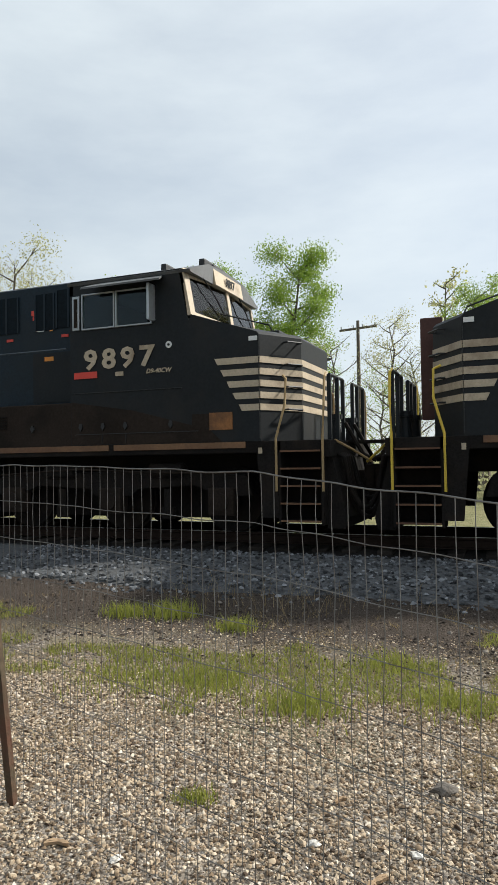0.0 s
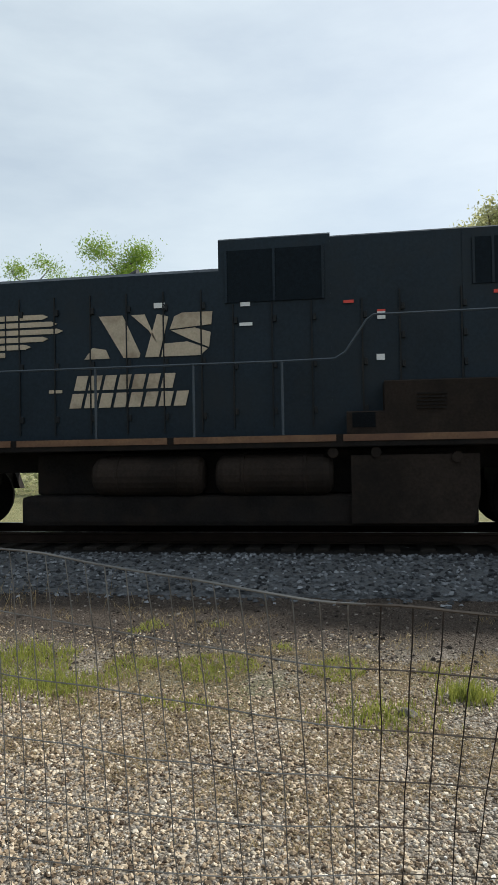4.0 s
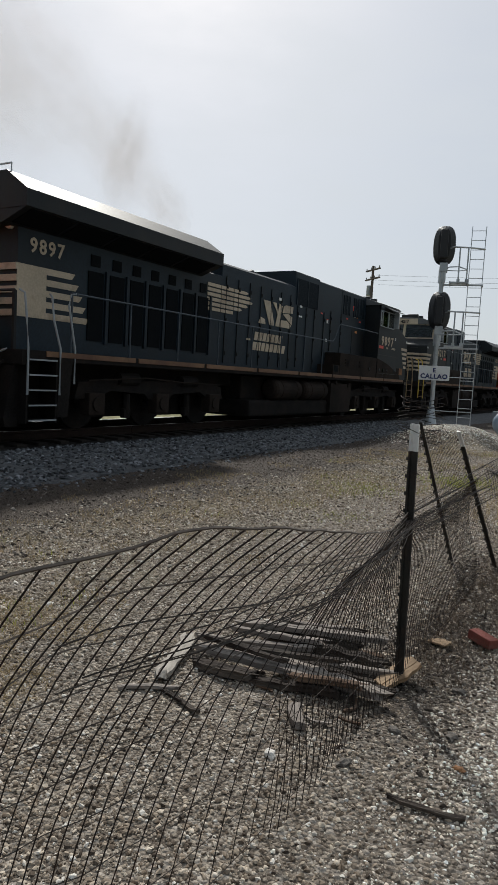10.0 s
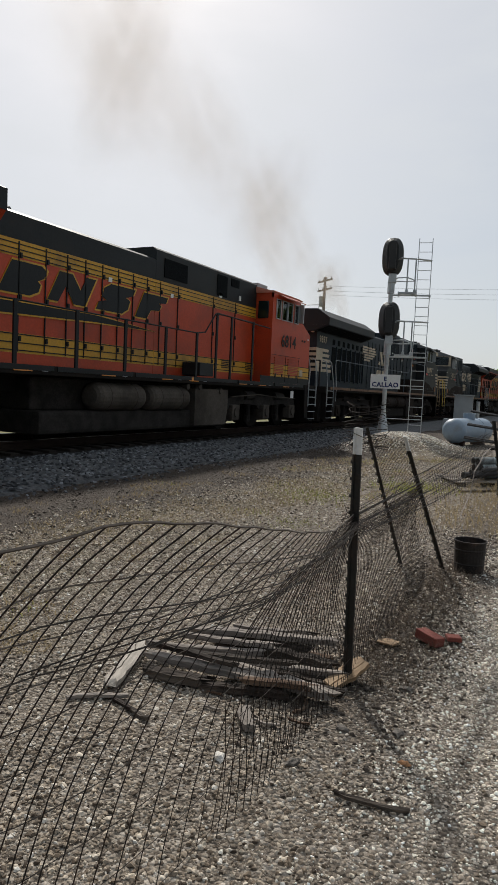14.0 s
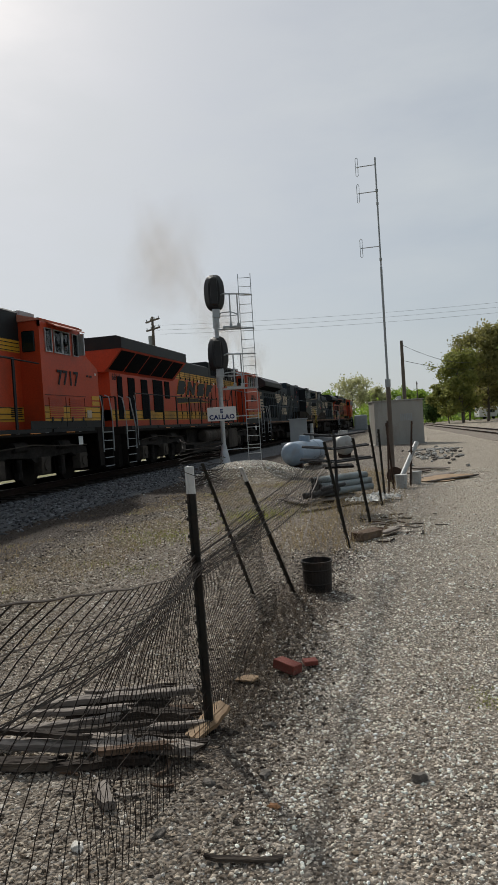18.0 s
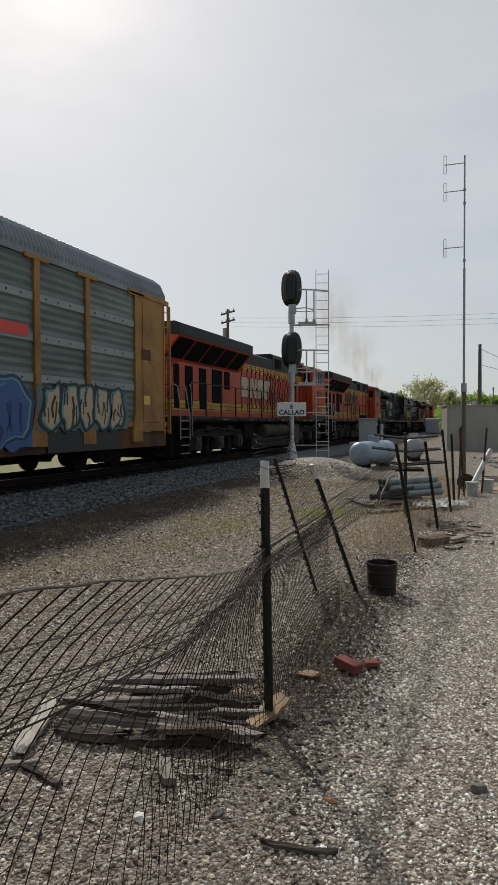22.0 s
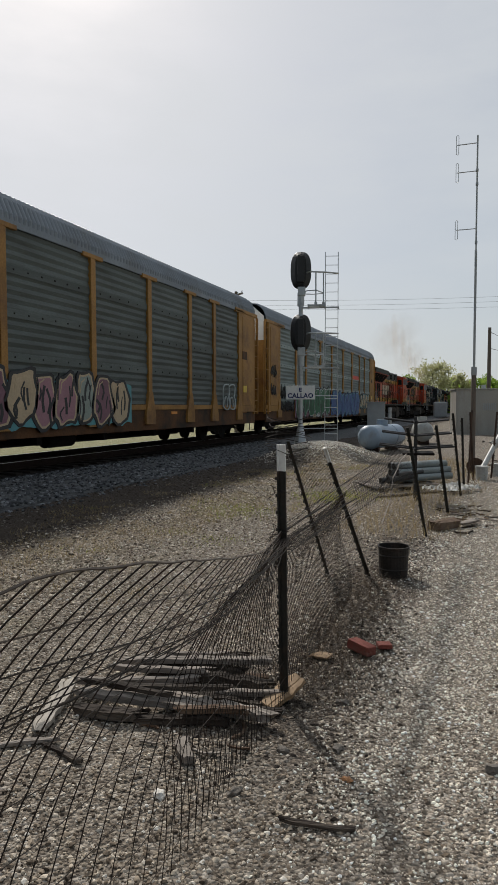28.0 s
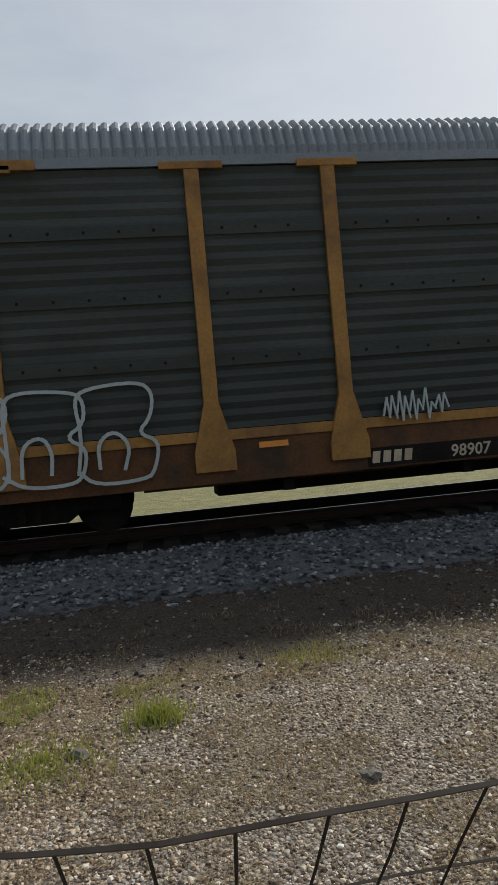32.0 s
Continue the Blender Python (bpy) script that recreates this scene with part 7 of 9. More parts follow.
def fence_point(u, h):
    """h runs from the bottom wire (0) to the top wire (1); towards the post the mesh is gathered up."""
    c = smooth01(u, 0.4, 3.1)
    g = ground_z(u, fence_foot(u))
    plain = g + 0.02 + (fence_top(u) - g - 0.02) * h
    ft = fence_top(u)
    tied = ft - 0.12 + 0.12 * (h - 0.5) / 0.5 if h > 0.5 else g + 0.02 + (ft - 0.14 - g) * h / 0.5
    z = plain * (1 - c) + tied * c
    drop = fence_top(u) - z
    x = u - 0.3 * smooth01(u, 0.8, 1.8) * (1 - 0.65 * smooth01(u, 1.8, 2.7)) * (1 - math.exp(-drop / 0.25)) - 0.16 * drop * smooth01(u, 0.6, 1.9)
    x += 0.14 * drop * smooth01(u, -0.35, 0.35) * (1 - smooth01(u, 0.45, 1.0))
    wob = 0.014 * noise.noise(Vector((u * 2.2, h * 3, 0)))
    return Vector((x + 0.007 * noise.noise(Vector((u * 9, h * 7, 4))), mesh_y(u, drop) + wob, z + 0.009 * noise.noise(Vector((u * 5, h * 6, 9)))))


fence = thing("wire_fence", "sagging woven wire fence of rusty grey mesh", "fence")
ROWS = 10
us = [-8.6 + 0.05 * i for i in range(241)]
# wire colour changes near x = -1: painted lit to the west, backlit beyond
for r in range(ROWS):
    h = r / (ROWS - 1)
    for wires, mm in (([u for u in us if u < -0.98], M_WIRELIT), ([u for u in us if u > -1.08], M_WIREBROWN)):
        bm = nb()
        tube(bm, [fence_point(u, h) for u in wires], 0.0026 if r == ROWS - 1 else 0.0017, 4)
        part("horizontal_wire", bm, mm, fence)
u = -8.6
while u < 3.3:
    bm = nb()
    tube(bm, [fence_point(u, k / 14) for k in range(15)], 0.00135 + 0.0005 * smooth01(u, -0.8, 0.2), 4)
    part("vertical_wire", bm, M_WIRELIT if u < -1.0 else M_WIRE, fence)
    u += 0.0508 + 0.015 * smooth01(u, -1.2, -0.4) + 0.03 * smooth01(u, 1.0, 1.5) - 0.045 * smooth01(u, 1.9, 2.6)
rnd = random.Random(7)
# the strands that gather into a rope and run on past the post
roll = thing("wire_bundle", "bundled strands of rusty fence wire stretched past the posts", "wire")


def rope(x):
    """Height of the gathered strands along the fence."""
    if x < 3.4:
        return 1.09 - 0.22 * smooth01(x, 0.0, 3.4)
    return 0.87 + 0.09 * smooth01(x, 3.4, 8.3)


for k in range(9):
    bm = nb()
    a = rnd.uniform(-1, 1)
    x0 = rnd.uniform(0.7, 1.7)
    pts = []
    for i in range(24):
        x = x0 + (3.4 - x0) * i / 23
        v = 1 - i / 23
        pts.append((x, mesh_y(x, fence_top(x) - rope(x)) - 0.03 + 0.02 * math.sin(3 * x + k), rope(x) + 0.10 * a * v + 0.012 * math.sin(6 * x + 2 * k) + 0.02 * (k / 6 - 0.5)))
    tube(bm, pts, 0.0018, 4)
    part("strand", bm, M_WIRE, roll)
for k in range(20):
    bm = nb()
    o = k / 19
    a, b = rnd.uniform(-1, 1), rnd.uniform(-1, 1)
    end = 4.9 * rnd.uniform(0.82, 1.0)
    pts = []
    for i in range(26):
        u = i / 25
        x = 3.25 + end * u
        wide = 0.07 + 0.26 * u
        pts.append((x, 1.03 - 0.05 * u + 0.03 * a * math.sin(u * 5 + b) + 0.10 * (o - 0.5), rope(x) + wide * (o - 0.5) * 1.2 + 0.015 * math.sin(7 * u + k)))
    tube(bm, pts, 0.0022, 4)
    part("strand", bm, M_WIRE, roll)
for i in range(40):
    x = 5.0 + 0.078 * i
    u = (x - 3.3) / 4.9
    bm = nb()
    zc, wide = rope(x), 0.07 + 0.26 * u
    tube(bm, [(x - 0.05, 0.96 - 0.05 * u, zc - wide * 0.7), (x + 0.02, 1.0 - 0.05 * u, zc), (x + 0.09, 1.06 - 0.05 * u, zc + wide * 0.7)], 0.0017, 3)
    part("cross_wire", bm, M_WIRE, roll)
bm = nb()
tube(bm, [(6.15, 0.96, 0.5), (6.6, 0.95, 0.66), (6.75, 0.95, 0.86), (7.1, 0.95, 0.92), (7.3, 0.95, 0.99), (7.9, 0.96, 1.02)], 0.006, 5)
part("loose_rod", bm, M_WOODGREY, roll, "pale bent rod caught in the strands")
# the loose curtain that hangs below the bundle, on both sides of the post
curtain = thing("hanging_mesh", "fine rusty wire mesh hanging from the bundled fence", "wire mesh")


def hang(x, v):
    """v runs from the bundle (0) to the ground (1)."""
    y = mesh_y(min(x, 3.4), 0.1 + 0.9 * v) + 0.02 + (0.03 * (x - 3.4) if x > 3.4 else 0)
    lo = ground_z(x, y) + 0.01
    return Vector((x - 0.13 * v * (2 - v) * smooth01(3.6 - x, 0, 1) - 0.06 * v * v + 0.012 * math.sin(v * 12 + x * 9), y + 0.06 * math.sin(v * 5), lo + (rope(x) - 0.03 - lo) * (1 - v)))


x = 2.1
while x < 5.5:
    bm = nb()
    tube(bm, [hang(x, k / 7) for k in range(8)], 0.0019, 3)
    part("vertical_wire", bm, M_WIRE, curtain)
    x += 0.034 if x > 3.3 else 0.06
for k in range(1, 12):
    bm = nb()
    tube(bm, [hang(3.3 + 2.2 * i / 24, k / 12) for i in range(25)], 0.0015, 3)
    part("horizontal_wire", bm, M_WIRE, curtain)


def t_post(label, base, top, tip=None, material=None, w=0.011):
    """A rolled T-section fence post with studs and an optional painted tip."""
    base, top = Vector(base), Vector(top)
    base.z += ground_z(base.x, base.y)
    p = thing("fence_post", label, "post", "fence posts")
    d = top - base
    m = Matrix.Translation(base) @ d.to_track_quat("Z", "X").to_matrix().to_4x4()
    L = d.length
    mt = material or M_TPOST

    def sect(bm, z0, z1):
        box(bm, -w, w, -0.006, 0.004, z0, z1)
        box(bm, -0.004, 0.004, -3.2 * w, -0.004, z0, z1)

    bm = nb()
    sect(bm, -0.25, L - (0.14 if tip else 0))
    bm.transform(m)
    part("shaft", bm, mt, p)
    for k in range(int(L / 0.09)):
        bm = nb()
        box(bm, -0.012, 0.012, 0.004, 0.016, 0.05 + k * 0.09, 0.068 + k * 0.09)
        bm.transform(m)
        part("stud", bm, mt, p)
    if tip:
        bm = nb()
        sect(bm, L - 0.14, L)
        bm.transform(m)
        part("tip", bm, tip, p, "white painted tip")


t_post("dark steel T-post with a white tip, upright", (3.40, 1.06, -0.02), (3.37, 1.07, 1.37), M_WHITE, None, 0.0135)
t_post("dark steel T-post with a white tip, leaning", (6.15, 1.08, -0.02), (5.55, 1.36, 1.22), M_WHITE, None, 0.0095)
t_post("dark rusty post leaning behind the mesh", (6.1, 1.45, -0.02), (4.95, 1.5, 1.3), None, M_TPOST, 0.006)
t_post("thin dark steel post, slightly leaning", (8.37, 0.78, -0.02), (8.1, 0.98, 1.32))
t_post("thin dark steel post, slightly leaning", (10.24, 0.64, -0.02), (9.9, 0.8, 1.3))
t_post("thin dark steel post by the scrap", (12.4, 0.56, -0.02), (12.1, 0.7, 1.45))
t_post("thin rusty steel post by the scrap", (14.87, 0.42, -0.02), (14.7, 0.5, 1.45), None, M_RUSTPOST)
t_post("thin rusty steel post by the scrap", (15.6, 0.05, -0.02), (15.8, -0.05, 1.45), None, M_RUSTPOST)
t_post("thin dark steel post by the scrap", (13.4, 0.55, -0.02), (13.3, 0.6, 1.35))
t_post("thin rusty steel post by the scrap", (14.3, 0.5, -0.02), (14.25, 0.45, 1.5), None, M_RUSTPOST)
stake = thing("fence_stake", "weathered green and rust brown fence stake", "post", "fence posts")
bm = nb()
box(bm, -0.019, 0.019, -0.016, 0.016, -0.25, 1.25, 0.003)
bm.transform(Matrix.Translation((-4.9, 2.03, 0.0)) @ Matrix.Rotation(radians(-6.5), 4, "Y"))
part("shaft", bm, mat("mossy_rusty_stake", (0.07, 0.05, 0.028), 0.85, 0, 5, 0.35, 0.3, 50, (0.1, 0.04, 0.022), 0.5), stake)
# coil of wire on the leaning post
coil = thing("wire_coil", "loose coil of old wire hung on a post top", "wire")
for k in range(9):
    bm = nb()
    r = 0.15 + 0.03 * rnd.random()
    cx, cy, cz = 4.98 + rnd.uniform(-0.04, 0.04), 1.5 + rnd.uniform(-0.03, 0.03), 1.15 + 0.04 * k
    tube(bm, [(cx + r * math.cos(a * 0.52 + k), cy + r * math.sin(a * 0.52 + k), cz + 0.02 * math.sin(a + k)) for a in range(13)], 0.0025, 4)
    part("loop", bm, M_WIRE, coil)
for k in range(3):
    bm = nb()
    tube(bm, [(3.38, 1.05, 0.9 + 0.2 * k), (3.32, 1.0, 0.92 + 0.2 * k), (3.36, 1.1, 0.95 + 0.2 * k), (3.46, 1.12, 0.9 + 0.2 * k), (3.6, 1.2, 0.8 + 0.25 * k)], 0.0018, 4)
    part("tie_wire", bm, M_WIRE, coil)

# back panel of mesh between the leaning posts
panel = thing("back_fence", "fine wire mesh fence stretched between leaning posts", "fence")
for k in range(26):
    bm = nb()
    u = k / 25
    a = Vector((4.98, 1.5, 1.25)).lerp(Vector((5.6, 1.38, 1.2)), u)
    b = Vector((6.05, 1.46, 0.1)).lerp(Vector((6.15, 1.12, 0.3)), u)
    tube(bm, [a.lerp(b, q / 4) for q in range(5)], 0.0012, 3)
    part("vertical_wire", bm, M_WIRE, panel)
for k in range(12):
    bm = nb()
    q = k / 11
    tube(bm, [Vector((4.98, 1.5, 1.25)).lerp(Vector((6.05, 1.46, 0.1)), q), Vector((5.6, 1.38, 1.2)).lerp(Vector((6.15, 1.12, 0.3)), q)], 0.0012, 3)
    part("horizontal_wire", bm, M_WIRE, panel)


# ---- wood, bucket, brick and scrap ----
def rough_plank(name, label, a, b, w, t, material, seed, category="plank", group="old boards", tilt=0.0, lift=0.0):
    """A split, uneven board from a to b lying on the ground."""
    q = random.Random(seed)
    a, b = Vector((*a, 0)), Vector((*b, 0))
    L = (b - a).length
    bm = nb()
    n_seg = max(6, int(L / 0.05))
    rings = []
    for i in range(n_seg + 1):
        u = i / n_seg
        ww = w * (1 + 0.35 * noise.noise(Vector((u * 7, seed, 0)))) * (0.8 + 0.2 * min(1, u * 14, (1 - u) * 14))
        tt = t * (1 + 0.3 * noise.noise(Vector((u * 9, seed, 4))))
        bend = 0.02 * math.sin(u * 3 + seed) + 0.012 * noise.noise(Vector((u * 9, seed, 7)))
        top = [(-0.5, 0.9), (-0.2, 1.0), (-0.17, 0.6), (-0.13, 0.97), (0.3, 1.0), (0.5, 0.88)]
        rag = 0.05 if i in (0, n_seg) and L > 0.3 else 0.006
        ring = [bm.verts.new((L * u + q.uniform(-rag, rag), ww * yy + bend, tt * (zz + 0.07 * q.uniform(-1, 1)))) for yy, zz in top]
        ring += [bm.verts.new((L * u, ww * yy + bend, 0)) for yy in (0.48, -0.48)]
        rings.append(ring)
    for r0, r1 in zip(rings, rings[1:]):
        for k in range(8):
            bm.faces.new((r0[k], r1[k], r1[(k + 1) % 8], r0[(k + 1) % 8]))
    bm.faces.new(rings[0])
    bm.faces.new(rings[-1][::-1])
    bmesh.ops.recalc_face_normals(bm, faces=bm.faces[:])
    d = b - a
    ob = part(name, bm, material)
    ob.matrix_basis = Matrix.Translation((a.x, a.y, ground_z((a.x + b.x) / 2, (a.y + b.y) / 2) + 0.008 + lift)) @ Matrix.Rotation(math.atan2(d.y, d.x), 4, "Z") @ Matrix.Rotation(radians(-tilt), 4, "Y")
    return tagged(ob, label, category, group)


rough_plank("weathered_board", "pale weathered board lying on the gravel", (3.14, 2.25), (2.62, 2.02), 0.085, 0.03, M_WOODPALEGREY, 1, tilt=1)
# the pile: start, end, width, thickness, height of its bed, pale or dark
for k, (a, b, w, t, up, pale) in enumerate((((3.55, 1.92), (3.83, 1.42), 0.1, 0.045, 0.02, 0), ((3.39, 2.02), (3.63, 1.2), 0.06, 0.035, 0.075, 1), ((3.37, 1.86), (3.5, 1.17), 0.075, 0.05, 0.035, 0), ((2.97, 2.05), (3.13, 1.1), 0.075, 0.035, 0.05, 1), ((2.88, 2.0), (2.92, 1.64), 0.07, 0.045, 0.0, 0),
                                                ((3.09, 2.13), (3.38, 1.54), 0.045, 0.03, 0.06, 1), ((3.15, 1.64), (3.08, 1.03), 0.07, 0.04, 0.04, 1), ((2.9, 1.65), (3.01, 1.22), 0.06, 0.04, 0.0, 0), ((3.2, 1.95), (3.34, 1.1), 0.09, 0.05, 0.0, 0), ((3.48, 1.95), (3.6, 1.35), 0.04, 0.03, 0.05, 0), ((3.02, 1.9), (3.2, 1.3), 0.04, 0.025, 0.095, 0),
                                                ((3.26, 2.0), (3.44, 1.5), 0.035, 0.03, 0.09, 1), ((3.1, 1.5), (3.22, 1.02), 0.05, 0.04, 0.0, 0), ((2.98, 1.45), (3.04, 1.12), 0.045, 0.03, 0.055, 2), ((3.45, 1.6), (3.62, 1.22), 0.05, 0.035, 0.01, 2), ((3.0, 2.02), (3.05, 1.55), 0.03, 0.025, 0.1, 0), ((3.3, 1.4), (3.42, 1.05), 0.04, 0.03, 0.02, 1), ((3.62, 1.85), (3.78, 1.5), 0.035, 0.03, 0.065, 1))):
    words = ("dark split rotten plank in a pile", "grey split weathered plank in a pile", "brown crumbling plank in a pile")[pale]
    rough_plank("rotten_plank", words, a, b, w, t, (M_WOODDARK, M_WOODGREY, M_WOODBROWN)[pale], 200 + k, lift=up, tilt=(-1.5, 1.0, -2.5)[k % 3])
chips = random.Random(5)
for k in range(16):
    x, y, a = chips.uniform(2.75, 3.5), chips.uniform(1.0, 1.7), chips.uniform(0, 6.28)
    ln = chips.uniform(0.05, 0.14)
    rough_plank("wood_splinter", "thin grey splinter broken off the rotten planks", (x, y), (x + ln * math.cos(a), y + ln * math.sin(a)), 0.014, 0.01, (M_WOODGREY, M_WOODBROWN)[k % 2], 260 + k, "wood", "wood splinters")
rough_plank("wooden_stick", "thin grey stick on the gravel", (2.41, 2.13), (2.61, 1.91), 0.026, 0.018, M_WOODGREY, 7, "stick", "sticks")
rough_plank("wooden_stick", "thin dark stick on the gravel", (2.52, 1.95), (2.49, 1.69), 0.024, 0.016, M_WOODDARK, 8, "stick", "sticks")
rough_plank("wooden_stick", "dark bark stick lying on the gravel", (2.37, 0.75), (2.42, 0.47), 0.022, 0.014, M_WOODDARK, 9, "stick", "sticks")
rough_plank("wood_block", "grey wood block lying on the gravel", (2.79, 1.34), (2.62, 1.25), 0.06, 0.035, M_WOODGREY, 10, "wood")
rough_plank("split_wood_slab", "pale split wood slab against the post", (3.29, 1.12), (3.52, 0.97), 0.12, 0.025, M_WOODPALE, 11, "wood", tilt=16)
rough_plank("split_wood_slab", "pale split wood slab on the dirt", (4.07, 1.07), (4.02, 0.94), 0.1, 0.012, M_WOODPALE, 13, "wood", tilt=8)
rough_plank("green_plank", "mossy green plank end lying in the gravel", (-0.12, 0.92), (0.5, 0.86), 0.09, 0.03, mat("mossy_board", (0.12, 0.14, 0.07), 0.85, 0, 6, 0.3, 0.4, 60), 15)
for k, (x, y, s) in enumerate(((-3.25, 1.95, 0.03), (-3.5, 2.5, 0.02), (-4.52, 1.78, 0.034))):
    rough_plank("wood_chip", "pale wood chip on the gravel", (x, y), (x + s * 2.4, y + s * 1.4), s * 0.8, 0.015, M_WOODPALE, 30 + k, "wood", "wood chips")

bk = thing("metal_bucket", "rusty black metal bucket standing on the gravel", "bucket", at=(6.2, 0.86, 0.0))
bm = nb()
n_k = 28
prof = [(0.0, 0.0), (0.128, 0.0), (0.136, 0.01), (0.14, 0.09), (0.145, 0.1), (0.14, 0.11), (0.144, 0.23), (0.149, 0.24), (0.144, 0.25), (0.148, 0.31), (0.157, 0.315), (0.157, 0.33), (0.147, 0.33), (0.142, 0.25), (0.132, 0.03), (0.0, 0.02)]
rings = [[bm.verts.new((0.93 * r * math.cos(k * math.tau / n_k), 0.93 * r * math.sin(k * math.tau / n_k), 0.9 * z)) for k in range(n_k)] for r, z in prof[1:-1]]
c0, c1 = bm.verts.new((0, 0, 0)), bm.verts.new((0, 0, 0.02))
for a, b in zip(rings, rings[1:]):
    for k in range(n_k):
        bm.faces.new((a[k], a[(k + 1) % n_k], b[(k + 1) % n_k], b[k]))
for k in range(n_k):
    bm.faces.new((c0, rings[0][(k + 1) % n_k], rings[0][k]))
    bm.faces.new((c1, rings[-1][k], rings[-1][(k + 1) % n_k]))
bmesh.ops.recalc_face_normals(bm, faces=bm.faces[:])
part("bucket_body", bm, mat("burnt_black_metal", (0.022, 0.018, 0.016), 0.65, 0.4, 6, 0.4, 0.2, 50, (0.07, 0.04, 0.03), 0.4), bk)

br = tagged(part("brick", (lambda b: (box(b, -0.085, 0.085, -0.045, 0.045, 0, 0.06, 0.008), b)[1])(nb()), M_BRICK), "broken red brick lying on the dirt", "brick")
br.matrix_basis = pose(4.24, 0.79, 0.0, 4, -6, 60)
br2 = tagged(part("brick", (lambda b: (box(b, -0.05, 0.05, -0.045, 0.045, 0, 0.03, 0.008), b)[1])(nb()), M_BRICK), "small red brick shard on the dirt", "brick")
br2.matrix_basis = pose(4.36, 0.66, 0.0, 0, 5, 20)
rk = random.Random(11)


def stone_mesh(name, s, seed, material):
    q = random.Random(seed)
    bm = nb()
    bmesh.ops.create_icosphere(bm, subdivisions=2, radius=1)
    for v in bm.verts:
        k = 1 + 0.5 * noise.noise(v.co * 1.7 + Vector((seed, 0, 0))) + 0.25 * noise.noise(v.co * 4 + Vector((0, seed, 0)))
        v.co = Vector((v.co.x * s * 1.25 * k, v.co.y * s * 0.9 * k, v.co.z * s * 0.6 * k))
    return part(name, bm, material)


M_STONE_D = mat("dark_stone", (0.12, 0.105, 0.09), 0.85, 0, 10, 0.3, 0.3, 80)
M_STONE_L = mat("pale_limestone", (0.6, 0.57, 0.52), 0.85, 0, 10, 0.2, 0.3, 80)
M_STONE_R = mat("rust_brown_stone", (0.4, 0.2, 0.09), 0.85, 0, 10, 0.3, 0.3, 80)
for k, (x, y, s, mm, lb) in enumerate(((0.57, 3.01, 0.045, M_STONE_D, "dark rounded stone on the gravel"), (2.37, 1.26, 0.026, M_STONE_L, "white limestone lump on the gravel"), (2.74, 0.57, 0.02, M_STONE_R, "rust brown stone on the gravel"), (3.03, -0.01, 0.035, M_STONE_D, "dark stone on the gravel"), (2.5, 0.98, 0.026, M_STONE_D, "dark grey stone on the gravel"), (3.0, 0.66, 0.03, M_STONE_D, "dark grey stone on the gravel"), (2.9, 0.9, 0.028, M_STONE_D, "dark grey stone on the gravel"), (3.5, 0.75, 0.028, M_STONE_D, "dark grey stone on the gravel"), (-3.1, 2.2, 0.024, M_STONE_L, "white limestone lump on the gravel"), (-3.5, 2.15, 0.022, M_STONE_L, "white limestone lump on the gravel"), (-3.05, 2.75, 0.05, M_STONE_D, "flat dark stone on the gravel"), (-4.2, 1.8, 0.022, M_STONE_L, "white limestone lump on the gravel"), (-0.73, 3.64, 0.05, M_STONE_D, "dark clod of earth in the grass"))):
    st = tagged(stone_mesh("stone", s, k + 3, mm), lb, "stone", "loose stones")
    st.matrix_basis = pose(x, y, ground_z(x, y) + s * 0.25, 0, 0, 40 * k)

M_DULLPLASTIC = mat("dull_weathered_plastic", (0.42, 0.43, 0.42), 0.5, 0, 4, 0.25, 0.05, 30, (0.25, 0.23, 0.2), 0.4)
M_SHEET = mat("dull_galvanised_sheet", (0.22, 0.25, 0.25), 0.55, 0.3, 3, 0.25, 0.05, 40, (0.12, 0.1, 0.08), 0.4)
# scrap: a stack of fence pipes on a crate lid, a dark rack of bars, pails and boards
for k, (off, up) in enumerate(((0.0, 0), (0.14, 0), (0.28, 0), (0.42, 0), (0.07, 1), (0.21, 1), (0.35, 1), (0.14, 2), (0.28, 2))):
    a = Vector((13.15, 1.72)) + Vector((0.74, 0.67)) * off
    b = Vector((14.05, 0.82)) + Vector((0.74, 0.67)) * off
    slip = 0.06 * math.sin(k * 2.3)
    a, b = a + (b - a) * slip, b + (b - a) * slip
    z = ground_z(13.6, 1.3) + 0.165 + 0.118 * up
    pp = thing("fence_pipe", "grey galvanised pipe stacked on others in the scrap", "pipe", "stacked pipes")
    bm = nb()
    cyl(bm, (a.x, a.y, z), (b.x, b.y, z + 0.02), 0.068, 16)
    part("tube", bm, M_SHEET, pp)
    # solid pipe: a black disc on its end paints the shade of the bore
    bm = nb()
    cyl(bm, (a.x - 0.003, a.y + 0.003, z), (a.x + 0.02, a.y - 0.02, z), 0.056, 14)
    part("open_end", bm, M_BLACKPAINT, pp, "dark disc painted for the shade inside the pipe")
for k, (a, b, r, up) in enumerate((((12.75, 2.0), (13.3, 1.5), 0.055, 0.17), ((12.7, 1.85), (13.2, 1.4), 0.06, 0.19), ((12.85, 1.7), (13.3, 1.3), 0.05, 0.27))):
    bm = nb()
    cyl(bm, (a[0], a[1], up), (b[0], b[1], up + 0.05), r, 12, r * 0.8)
    cyl(bm, (a[0] - 0.01, a[1] + 0.01, up), (a[0] + 0.03, a[1] - 0.03, up), r * 1.12, 12)
    tagged(part("plastic_drain_pipe", bm, M_BLACKPAINT), "black plastic drain pipe lying in the scrap", "pipe", "drain pipes")
lid = thing("crate_lid", "weathered slatted crate lid under the pipes", "pallet")
